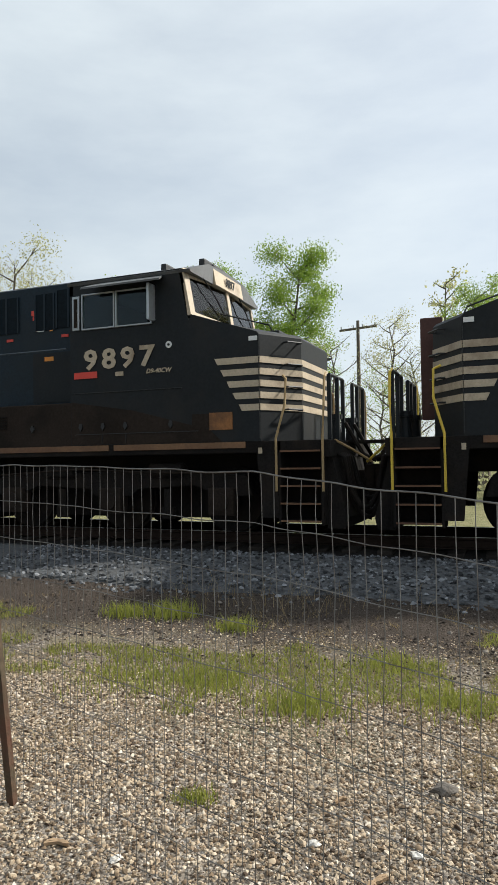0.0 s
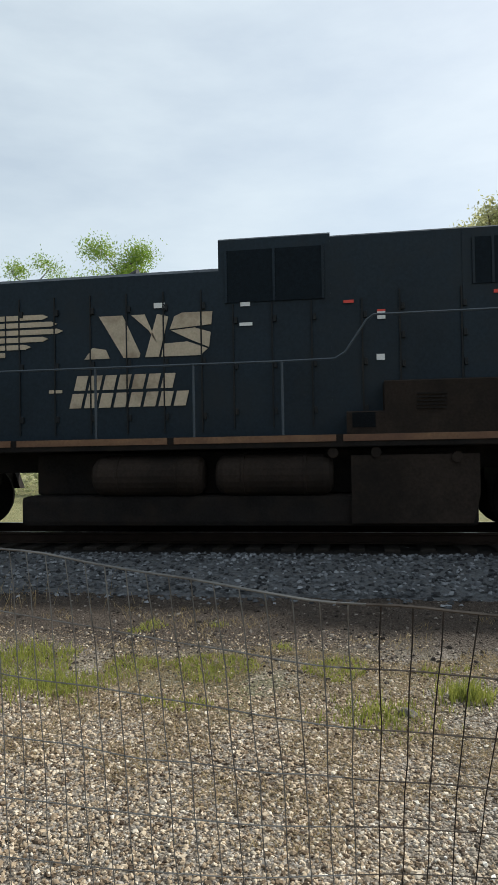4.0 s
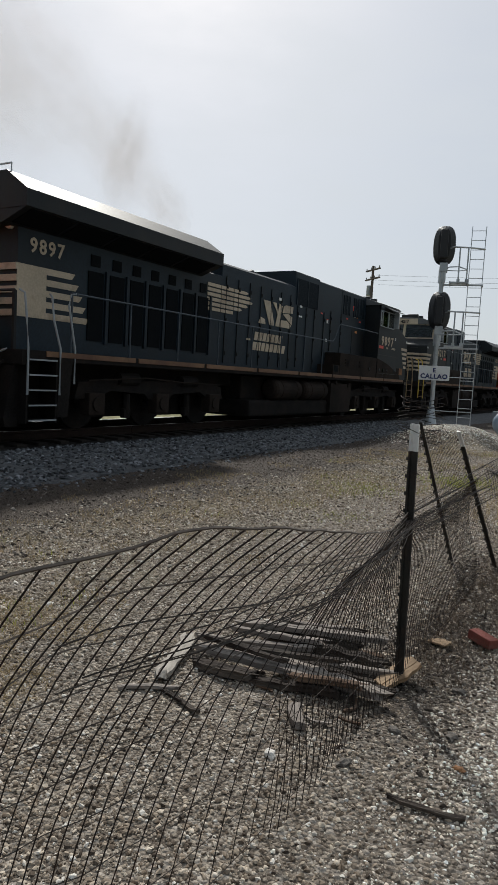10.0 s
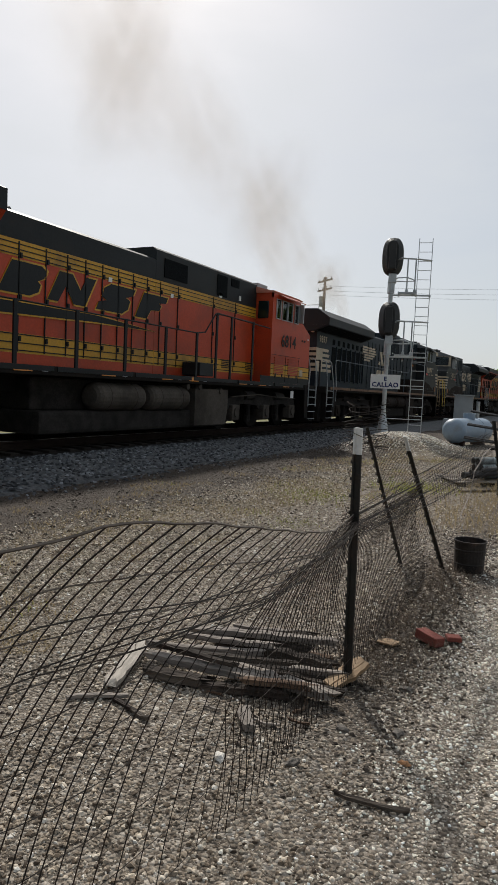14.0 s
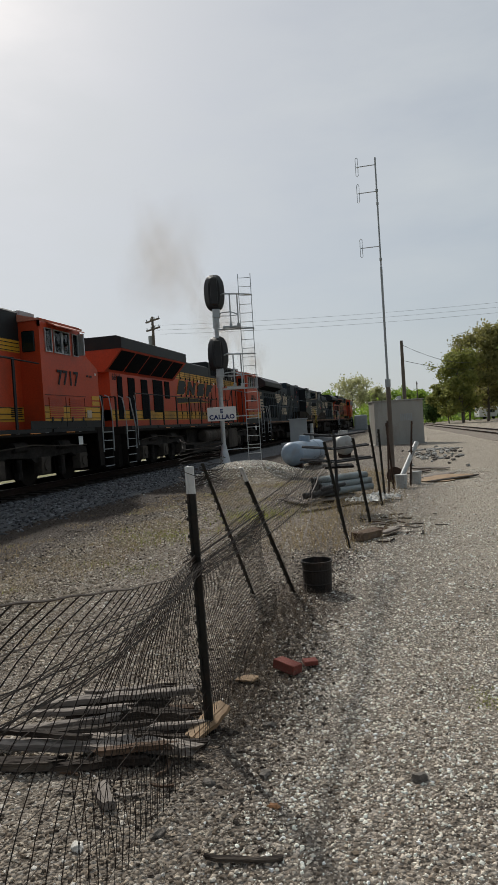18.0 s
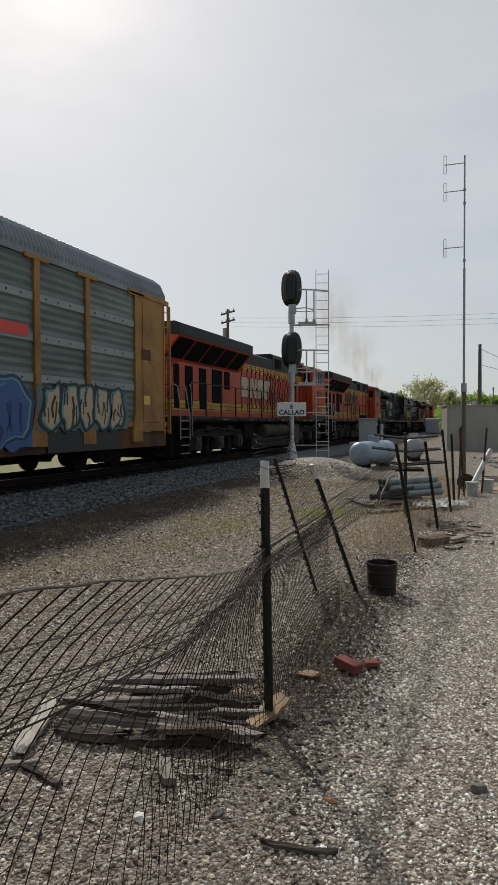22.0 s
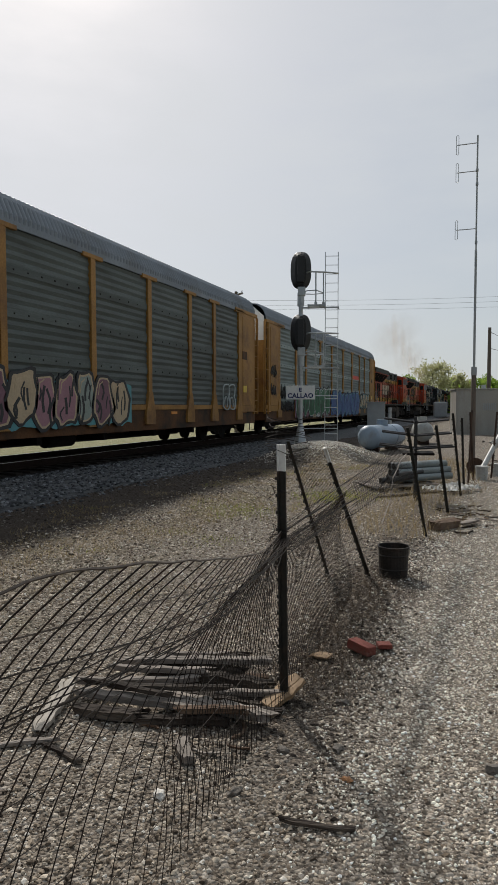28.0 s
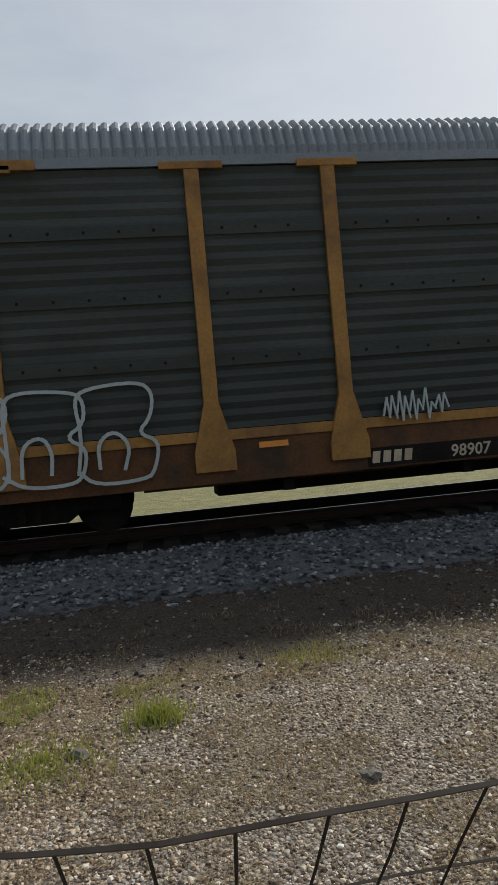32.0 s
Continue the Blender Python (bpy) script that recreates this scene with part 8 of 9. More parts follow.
for k in range(6):
    a, b = Vector((12.45 + 0.17 * k, 2.1 + 0.1 * k)), Vector((13.5 + 0.17 * k, 1.0 + 0.1 * k))
    bm = nb()
    box(bm, 0, (b - a).length, -0.05, 0.05, 0.06, 0.085, 0.004)
    bm.transform(Matrix.Translation((a.x, a.y, ground_z(13, 1.5))) @ Matrix.Rotation(math.atan2(b.y - a.y, b.x - a.x), 4, "Z"))
    part("slat", bm, M_WOODGREY, lid)
for u in (0.1, 0.5, 0.9):
    a = Vector((12.4, 2.06)).lerp(Vector((13.45, 0.96)), u)
    bm = nb()
    box(bm, 0, 1.05, -0.045, 0.045, -0.02, 0.06, 0.004)
    bm.transform(Matrix.Translation((a.x, a.y, ground_z(13, 1.5))) @ Matrix.Rotation(math.atan2(0.5, 0.85), 4, "Z"))
    part("bearer", bm, M_WOODDARK, lid)
rack = thing("steel_rack", "dark steel bar rack with arms standing among weeds", "rack", at=(11.6, 1.25, 0.0), rz=8)
for x, h in ((-0.12, 1.34), (0.3, 1.4)):
    bm = nb()
    box(bm, x - 0.022, x + 0.022, -0.022, 0.022, -0.1, h, 0.004)
    part("upright", bm, M_BLACKPAINT, rack)
for k, z in enumerate((0.86, 1.08, 1.3)):
    for x in (-0.12, 0.3):
        bm = nb()
        cyl(bm, (x - 0.02, -0.62 + 0.05 * k, z + 0.05), (x, 0.02, z), 0.016, 8)
        cyl(bm, (x, -0.02, z), (x - 0.02, 0.6 - 0.04 * k, z + 0.07), 0.016, 8)
        part("arm", bm, M_BLACKPAINT, rack)
    bm = nb()
    cyl(bm, (-0.62 + 0.06 * k, 0.08, z + 0.03), (0.6, -0.06, z - 0.02), 0.015, 8)
    part("cross_bar", bm, M_BLACKPAINT, rack)
bm = nb()
box(bm, -0.2, 0.42, -0.3, 0.22, 0.76, 0.8, 0.02)
part("tray", bm, M_UNDER, rack)
bag = part("plastic_sheeting", nb(), M_WHITE)
bm = nb()
n_s = 16
grid_ = [[bm.verts.new((-0.5 + i / n_s * 1.0, -0.32 + j / n_s * 0.64, 0.05 + 0.13 * abs(noise.noise(Vector((i * 0.45, j * 0.45, 3)))) + 0.05 * noise.noise(Vector((i * 1.1, j * 1.1, 7))))) for i in range(n_s + 1)] for j in range(n_s + 1)]
for j in range(n_s):
    for i in range(n_s):
        if noise.noise(Vector((i * 0.3, j * 0.3, 11))) > -0.25:
            bm.faces.new((grid_[j][i], grid_[j][i + 1], grid_[j + 1][i + 1], grid_[j + 1][i]))
bmesh.ops.solidify(bm, geom=bm.faces[:], thickness=0.004)
bm.to_mesh(bag.data)
bm.free()
tagged(bag, "crumpled white plastic sheeting in the weeds", "plastic sheet")
bag.matrix_basis = pose(13.0, 0.72, ground_z(13.0, 0.72), 0, 0, -35)
for k, (x, y) in enumerate(((15.1, 0.25), (15.95, -0.06))):
    bm = nb()
    cyl(bm, (0, 0, 0), (0, 0, 0.29), 0.115, 18, 0.13)
    cyl(bm, (0, 0, 0.255), (0, 0, 0.295), 0.138, 18)
    pb = tagged(part("plastic_bucket", bm, M_DULLPLASTIC), "white plastic pail standing by the boards", "bucket", "plastic pails")
    pb.matrix_basis = pose(x, y, ground_z(x, y))
for k, (a, b, w, mm, lb) in enumerate((((16.4, -0.3), (18.0, -1.15), 0.95, M_WOODPALE, "pale plywood sheet lying flat"), ((16.1, -0.35), (17.4, -1.5), 0.14, M_WOODDARK, "dark board lying by the plywood"), ((17.6, -0.2), (18.7, -0.95), 0.4, M_WOODGREY, "grey boards lying flat"), ((20.3, 0.0), (19.9, -0.95), 0.3, M_WOODGREY, "grey board lying flat"), ((8.77, 0.75), (9.14, 0.47), 0.2, M_WOODBROWN, "brown wood block on the gravel"), ((9.04, 0.42), (9.4, 0.2), 0.12, M_WOODGREY, "grey wood scrap on the gravel"), ((11.7, 1.9), (13.0, 0.7), 0.09, M_WOODDARK, "dark board under the scrap"), ((18.6, 0.1), (19.4, -0.4), 0.2, M_RUSTPOST, "rusty brown board on the gravel"))):
    rough_plank("flat_board", lb, a, b, w, 0.03 if k != 4 else 0.1, mm, 50 + k, lift=0.03 * (k % 2))
litter = random.Random(31)
for k in range(36):
    x, y, a = 9.9 + litter.gauss(0, 0.7), 0.3 + litter.gauss(0, 0.25), litter.uniform(0, 6.28)
    ln = litter.uniform(0.08, 0.24)
    rough_plank("broken_stick", "broken brown stick among litter on the gravel", (x, y), (x + ln * math.cos(a), y + ln * math.sin(a)), 0.02, 0.016, (M_WOODDARK, M_WOODBROWN, M_WOODGREY)[k % 3], 300 + k, "stick", "broken sticks")
lp = thing("leaning_pipe", "pale plastic pipe leaning on the fence posts", "pipe")
bm = nb()
cyl(bm, (15.2, 0.3, 0.12), (16.0, -0.12, 0.95), 0.055, 14)
part("pipe", bm, M_DULLPLASTIC, lp)
drum = tagged(part("rusty_disc", (lambda b: (cyl(b, (0, 0, -0.03), (0, 0, 0.03), 0.2, 24, 0.18), b)[1])(nb()), M_RUSTPOST), "rusty steel disc blade leaning on the posts", "disc")
drum.matrix_basis = pose(16.4, 0.42, ground_z(16.4, 0.42) + 0.19, 0, 80, 10)
rocks = random.Random(21)
for k in range(150):
    st = tagged(stone_mesh("rock", rocks.uniform(0.04, 0.09), 100 + k, M_STONE_D if k % 3 == 0 else M_CONCRETE), "grey rock in a low heap by the cabinet", "stone", "rock heap")
    x, y = 27.5 + rocks.gauss(0, 2.2), -0.75 + rocks.gauss(0, 0.5)
    st.matrix_basis = pose(x, y, ground_z(x, y) + 0.03 + 0.12 * math.exp(-((x - 28.5) / 2) ** 2), 0, 0, 30 * k)

# far right: a parked camper and a car under the trees, small signs by the crossing
van = thing("camper_trailer", "white camper trailer parked under far trees", "trailer", at=(150, -15.2, 0), rz=20)
bm = nb()
box(bm, -1.2, 1.2, -2.2, 2.2, 0.5, 2.6, 0.15)
part("camper_body", bm, M_WHITE, van)
bm = nb()
box(bm, -1.23, -1.19, -1.2, 0.6, 1.4, 2.1, 0.02)
part("camper_window", bm, M_GLASSDARK, van)
for yy in (-1.0, 1.0):
    bm = nb()
    cyl(bm, (-1.15, yy, 0.35), (-0.9, yy, 0.35), 0.35, 16)
    part("wheel", bm, M_UNDER, van)
car = thing("parked_car", "white car parked far off by the trees", "car", at=(150, -19.5, 0), rz=70)
bm = nb()
prism(bm, [(-2.2, 0.35), (2.2, 0.35), (2.2, 0.85), (1.3, 0.95), (0.7, 1.4), (-1.0, 1.42), (-1.6, 0.98), (-2.2, 0.9)], -0.85, 0.85)
part("car_body", bm, M_WHITE, car)
bm = nb()
prism(bm, [(1.15, 0.96), (0.66, 1.34), (-0.95, 1.36), (-1.4, 0.98)], -0.86, 0.86)
part("car_window", bm, M_GLASSDARK, car)
for xx in (-1.4, 1.4):
    for yy in (-0.8, 0.8):
        bm = nb()
        cyl(bm, (xx, yy - 0.1, 0.32), (xx, yy + 0.1, 0.32), 0.32, 16)
        part("wheel", bm, M_UNDER, car)
bunk = thing("track_cabinet", "small grey trackside cabinet beyond the train", "cabinet", at=(95, 7.0, 0), rz=5)
bm = nb()
box(bm, -0.7, 0.7, -0.9, 0.9, 0.1, 2.2, 0.2)
part("cabinet_body", bm, M_GREYBOX, bunk)

# ---- trees, grass, straw and loose gravel ----
def leaf_mat(name, colour, dark):
    m = bpy.data.materials.new(name)
    m.use_nodes = True
    n, l = m.node_tree.nodes, m.node_tree.links
    b = n["Principled BSDF"]
    b.inputs["Roughness"].default_value, b.inputs["Specular IOR Level"].default_value = 0.6, 0.3
    geo = n.new("ShaderNodeNewGeometry")
    r = n.new("ShaderNodeValToRGB")
    r.color_ramp.elements[0].color, r.color_ramp.elements[1].color = (*dark, 1), (*colour, 1)
    l.new(geo.outputs["Random Per Island"], r.inputs["Fac"])
    l.new(r.outputs["Color"], b.inputs["Base Color"])
    tr = n.new("ShaderNodeBsdfTranslucent")
    l.new(r.outputs["Color"], tr.inputs["Color"])
    mx = n.new("ShaderNodeMixShader")
    mx.inputs[0].default_value = 0.5
    l.new(b.outputs[0], mx.inputs[1])
    l.new(tr.outputs[0], mx.inputs[2])
    l.new(mx.outputs[0], n["Material Output"].inputs["Surface"])
    return m


M_LEAF_SPRING = leaf_mat("fresh_spring_leaves", (0.34, 0.46, 0.07), (0.17, 0.27, 0.05))
M_LEAF_PALE = leaf_mat("pale_spring_buds", (0.6, 0.59, 0.32), (0.36, 0.36, 0.2))
M_LEAF_DARK = leaf_mat("full_green_leaves", (0.13, 0.2, 0.055), (0.06, 0.1, 0.03))
M_LEAF_BRONZE = leaf_mat("bronze_young_leaves", (0.37, 0.34, 0.12), (0.18, 0.18, 0.065))
M_LEAF_OLIVE = leaf_mat("olive_young_leaves", (0.34, 0.35, 0.095), (0.17, 0.19, 0.055))
M_GRASS = leaf_mat("spring_grass", (0.36, 0.37, 0.075), (0.17, 0.2, 0.045))
M_STRAW = leaf_mat("dry_straw", (0.42, 0.33, 0.18), (0.20, 0.15, 0.08))
M_BARK = mat("grey_bark", (0.12, 0.10, 0.085), 0.9, 0, 6, 0.3, 0.4, 40)


def quads_mesh(name, centres, sizes, rng, material, droop=0.0):
    """Many small leaf faces in one mesh, each an island of its own."""
    k = len(centres)
    a = rng.normal(size=(k, 3))
    a /= np.linalg.norm(a, axis=1)[:, None]
    b = rng.normal(size=(k, 3))
    b -= a * np.sum(a * b, axis=1)[:, None]
    b /= np.linalg.norm(b, axis=1)[:, None]
    s = sizes[:, None]
    v = np.empty((k, 4, 3))
    v[:, 0] = centres - a * s
    v[:, 1] = centres + b * s * 0.55
    v[:, 2] = centres + a * s
    v[:, 3] = centres - b * s * 0.55
    me = bpy.data.meshes.new(name)
    me.from_pydata(v.reshape(-1, 3).tolist(), [], np.arange(4 * k).reshape(-1, 4).tolist())
    me.materials.append(material)
    return me


def tree(label, x, y, h, spread, leaves, material, seed, leaf=0.16, bare=0.35, low=0.3, stems=1):
    """A tapered trunk, limbs that fork twice, and a crown of small leaves round the twig ends."""
    rng = np.random.default_rng(seed)
    q = random.Random(seed)
    z0 = ground_z(x, y) - 0.1
    t = thing("tree", label, "tree", "trees", at=(x, y, z0))
    bm = nb()
    tips = []
    for sidx in range(stems):
        lean = Vector((q.uniform(-0.12, 0.12), q.uniform(-0.12, 0.12), 1)) * h
        trunk = [Vector((q.uniform(-0.3, 0.3) * (stems > 1), q.uniform(-0.3, 0.3) * (stems > 1), 0))]
        base = trunk[0]
        for k in range(1, 8):
            trunk.append(base + lean * (k / 7 * 0.92) + Vector((q.uniform(-1, 1), q.uniform(-1, 1), 0)) * 0.02 * h)
        r0 = 0.018 * h / math.sqrt(stems)
        for k in range(7):
            cyl(bm, trunk[k], trunk[k + 1], r0 * (1 - k / 8), 7, r0 * (1 - (k + 1) / 8))
        tips.append(trunk[-1])
        for k in range(22):
            u = low + (0.95 - low) * k / 22
            p = trunk[min(7, int(u * 7.6))].lerp(trunk[min(7, int(u * 7.6) + 1)], (u * 7.6) % 1)
            ang = k * 2.4 + q.uniform(-0.4, 0.4)
            ln = spread * (1.05 - 0.7 * abs(u - 0.5) * (1.4 if u > 0.5 else 0.8)) * q.uniform(0.6, 1.1)
            e = p + Vector((math.cos(ang), math.sin(ang), q.uniform(0.35, 0.95))) * ln * 0.8
            mid = p.lerp(e, 0.5) + Vector((0, 0, -0.04 * ln))
            rr = r0 * 0.42 * (1 - 0.6 * u)
            cyl(bm, p, mid, rr, 5, rr * 0.7)
            cyl(bm, mid, e, rr * 0.7, 5, rr * 0.25)
            tips.append(e)
            tips.append(mid.lerp(e, 0.6))
            for j in range(3):
                f = mid.lerp(e, q.uniform(0.2, 0.9))
                g = f + Vector((q.uniform(-1, 1), q.uniform(-1, 1), q.uniform(0.1, 1))) * ln * 0.32
                cyl(bm, f, g, rr * 0.35, 4, rr * 0.1)
                tips.append(g)
    part("trunk", bm, M_BARK, t)
    tp = np.array([tuple(v) for v in tips])
    weight = rng.random(len(tp)) ** 1.5 + 0.05
    weight[rng.random(len(tp)) < bare * 0.5] = 0
    idx = rng.choice(len(tp), size=leaves, p=weight / weight.sum())
    c = tp[idx] + rng.normal(size=(leaves, 3)) * spread * 0.13 * np.array([1, 1, 0.8])
    me = quads_mesh("crown", c, leaf * rng.uniform(0.6, 1.3, leaves), rng, material)
    share("crown", me, t)
    return t


# behind the track, seen over and between the cars
def at_bearing(deg, dist, ox=-2.7, oy=-0.5):
    return ox + dist * math.sin(radians(deg)), oy + dist * math.cos(radians(deg))


ROW = ((-18.6, 40, 14.5, 3.3, 9000, M_LEAF_SPRING, 0.13, 0.05), (-22.5, 46, 13.6, 2.6, 4200, M_LEAF_SPRING, 0.13, 0.5), (-25.0, 44, 13.6, 2.6, 4400, M_LEAF_SPRING, 0.13, 0.5), (-28.5, 48, 14.0, 2.4, 3600, M_LEAF_SPRING, 0.13, 0.5), (-33.4, 44, 13.9, 2.4, 5000, M_LEAF_SPRING, 0.13, 0.3), (-41.0, 36, 12.6, 3.6, 3000, M_LEAF_PALE, 0.12, 0.5), (-37.5, 42, 9.5, 2.2, 300, M_LEAF_PALE, 0.12, 0.8),
       (-15.0, 36, 8.2, 2.4, 350, M_LEAF_PALE, 0.1, 0.8), (-10.3, 38, 9.7, 2.2, 1100, M_LEAF_PALE, 0.1, 0.6), (-7.6, 40, 8.2, 2.4, 900, M_LEAF_PALE, 0.1, 0.6), (-3.6, 42, 12.0, 2.6, 3300, M_LEAF_SPRING, 0.12, 0.3), (-1.0, 44, 12.6, 2.8, 2600, M_LEAF_SPRING, 0.12, 0.4), (-11.8, 50, 8.0, 2.6, 900, M_LEAF_SPRING, 0.12, 0.6), (-16.8, 52, 9.0, 2.6, 1500, M_LEAF_SPRING, 0.12, 0.6), (-46, 40, 12.5, 3.0, 3000, M_LEAF_PALE, 0.12, 0.4), (-52, 44, 12.5, 3.0, 3000, M_LEAF_SPRING, 0.12, 0.4))
for i, (b, d, h, sp, lv, mm, lf, bare) in enumerate(ROW):
    x, y = at_bearing(b + 1.0, d)
    words = "sparse tree with fresh pale leaves beyond the track" if mm is M_LEAF_PALE else "bright green spring tree beyond the track"
    tree(words, x, y, h + 0.3, sp, int(lv * 3.6), mm, 40 + i, lf * 0.5, bare, 0.25)
for i, (b, d, h, sp, lv, mm) in enumerate(((8.2, 42, 17.2, 3.0, 7200, M_LEAF_PALE), (12.4, 44, 17.4, 2.8, 6000, M_LEAF_PALE), (5.4, 47, 15.0, 2.4, 1800, M_LEAF_PALE), (-7.2, 46, 14.8, 1.9, 1000, M_LEAF_PALE), (-4.8, 50, 14.6, 2.0, 700, M_LEAF_PALE))):
    x, y = at_bearing(b, d, -0.4, -0.2)
    tree("tall thin tree with pale buds beyond the track", x, y, h, sp, lv, mm, 70 + i, 0.13, 0.5, 0.35)
# far ahead along the line and to the side of the road
for i, (b, d, h, sp, lv, mm, lf, bare) in enumerate(((84.9, 150, 10.3, 4.6, 3600, M_LEAF_PALE, 0.24, 0.5), (82.6, 165, 8.0, 4.0, 3200, M_LEAF_SPRING, 0.3, 0.3), (87.0, 170, 7.8, 4.5, 3200, M_LEAF_PALE, 0.32, 0.3), (80.5, 180, 7.5, 4.5, 3000, M_LEAF_SPRING, 0.34, 0.3), (88.8, 190, 8.0, 5.0, 3000, M_LEAF_SPRING, 0.34, 0.3),
                                                     (95.9, 118, 14.6, 5.6, 12000, M_LEAF_BRONZE, 0.26, 0.3), (97.4, 122, 15.0, 5.2, 11000, M_LEAF_BRONZE, 0.26, 0.3), (94.0, 112, 10.8, 3.8, 7500, M_LEAF_OLIVE, 0.25, 0.2), (92.9, 115, 6.2, 2.8, 4200, M_LEAF_OLIVE, 0.25, 0.2), (99.4, 92, 11.8, 4.8, 13000, M_LEAF_DARK, 0.27, 0.05), (101.5, 88, 12.5, 5.0, 12000, M_LEAF_DARK, 0.27, 0.05), (94.5, 140, 11.0, 5.0, 8000, M_LEAF_DARK, 0.32, 0.1), (98.5, 135, 12.0, 5.0, 9000, M_LEAF_DARK, 0.32, 0.1), (91.6, 125, 3.8, 2.4, 3000, M_LEAF_DARK, 0.3, 0.1), (90.6, 150, 6.5, 3.5, 4000, M_LEAF_SPRING, 0.3, 0.1), (104, 95, 12.5, 5.0, 9000, M_LEAF_SPRING, 0.3, 0.1), (107, 100, 13, 5.0, 9000, M_LEAF_DARK, 0.3, 0.1))):
    x, y = at_bearing(b, d, 0, 0)
    words = {M_LEAF_PALE: "sparse pale spring tree far along the line", M_LEAF_SPRING: "bright green spring tree far along the road", M_LEAF_BRONZE: "large bronze-green leafing tree by the road", M_LEAF_DARK: "dense green tree by the road", M_LEAF_OLIVE: "olive-yellow leafing tree by the road"}[mm]
    tree(words, x, y, h, sp, lv, mm, 90 + i, lf, bare, 0.12 if mm is not M_LEAF_PALE else 0.25)

rng = np.random.default_rng(5)
# undergrowth along the far side of the track and at the horizon
k = 26000
bx_ = rng.uniform(-75, 40, k)
by_ = rng.uniform(33, 52, k)
hh = np.abs(rng.normal(0, 1.3, k)) * (0.6 + 0.7 * np.sin(bx_ * 0.35) ** 2)
c = np.stack([bx_, by_, hh - 0.4], 1)
brush = tagged(new("undergrowth", quads_mesh("undergrowth", c, rng.uniform(0.08, 0.2, k), rng, M_LEAF_PALE)), "low tangled spring brush beyond the track", "bushes", kind="stuff")
k = 22000
ang = np.radians(rng.uniform(76, 108, k))
dd = rng.uniform(150, 260, k)
hh = np.abs(rng.normal(0, 2.6, k)) * (0.7 + 0.5 * np.sin(ang * 55) ** 2)
c = np.stack([dd * np.sin(ang), dd * np.cos(ang), hh], 1)
wood = tagged(new("far_woods", quads_mesh("far_woods", c, rng.uniform(0.4, 0.9, k), rng, M_LEAF_SPRING)), "hazy green woods at the horizon", "woods", kind="stuff")


def blades(name, label, xs, ys, hs, width, material, lean=0.35):
    """Thin upright blades of grass, each an island."""
    k = len(xs)
    zs = np.array([ground_z(a, b) for a, b in zip(xs, ys)]) - 0.005
    a = rng.uniform(0, 2 * np.pi, k)
    d = np.stack([np.cos(a), np.sin(a)], 1)
    la = rng.uniform(0, 2 * np.pi, k)
    ln = (rng.random(k) * lean)[:, None] * hs[:, None] * np.stack([np.cos(la), np.sin(la)], 1)
    v = np.zeros((k, 5, 3))
    p = np.stack([xs, ys], 1)
    v[:, 0, :2], v[:, 1, :2] = p - d * width, p + d * width
    v[:, 2, :2], v[:, 3, :2] = p + d * width * 0.7 + ln * 0.4, p - d * width * 0.7 + ln * 0.4
    v[:, 4, :2] = p + ln * 1.5
    v[:, 0, 2] = v[:, 1, 2] = zs
    v[:, 2, 2] = v[:, 3, 2] = zs + hs * 0.55
    v[:, 4, 2] = zs + hs
    base = np.arange(k) * 5
    faces = [(b, b + 1, b + 2, b + 3) for b in base.tolist()] + [(b + 3, b + 2, b + 4) for b in base.tolist()]
    me = bpy.data.meshes.new(name)
    me.from_pydata(v.reshape(-1, 3).tolist(), [], faces)
    me.materials.append(material)
    return tagged(new(name, me), label, "grass", kind="stuff")


def scatter(count, x0, x1, y0, y1, keep):
    xs, ys = rng.uniform(x0, x1, count), rng.uniform(y0, y1, count)
    f = np.array([noise.noise(Vector((a * 0.55, b * 0.9, 3))) * 0.6 + noise.noise(Vector((a * 2.2, b * 2.6, 8))) * 0.5 for a, b in zip(xs, ys)])
    ok = keep(xs, ys, f)
    return xs[ok], ys[ok]


gx_, gy_ = scatter(70000, -9.5, 1.2, 3.2, 6.0, lambda a, b, f: (f + 0.14 - np.abs(b - 4.35) * 0.42 - np.clip(a + 2.2, 0, 3.4) * 0.1) > 0.04)
blades("grass", "bright spring grass in patches along the dirt", gx_, gy_, rng.uniform(0.02, 0.065, len(gx_)), 0.004, M_GRASS, 0.9)
gx_, gy_ = scatter(16000, -1, 24, 2.8, 6.2, lambda a, b, f: (f - 0.1 - np.abs(b - 4.2) * 0.12) > 0.12)
blades("thin_grass", "thin grass sprouting through gravel", gx_, gy_, rng.uniform(0.02, 0.07, len(gx_)), 0.003, M_GRASS)
gx_, gy_ = scatter(60000, -9, 20, 2.4, 6.2, lambda a, b, f: (f + 0.2 - np.abs(b - 4.4) * 0.22) > 0.05)
blades("dry_grass", "dry straw-coloured dead grass", gx_, gy_, rng.uniform(0.015, 0.06, len(gx_)), 0.003, M_STRAW, 1.6)
gx_, gy_ = scatter(60000, -3.0, 3.0, 2.2, 4.9, lambda a, b, f: (f + 0.3 - np.abs(b - 3.9) * 0.25) > 0.05)
blades("dry_grass", "short dead straw trodden into the gravel", gx_, gy_, rng.uniform(0.008, 0.03, len(gx_)), 0.003, M_STRAW, 3.0)
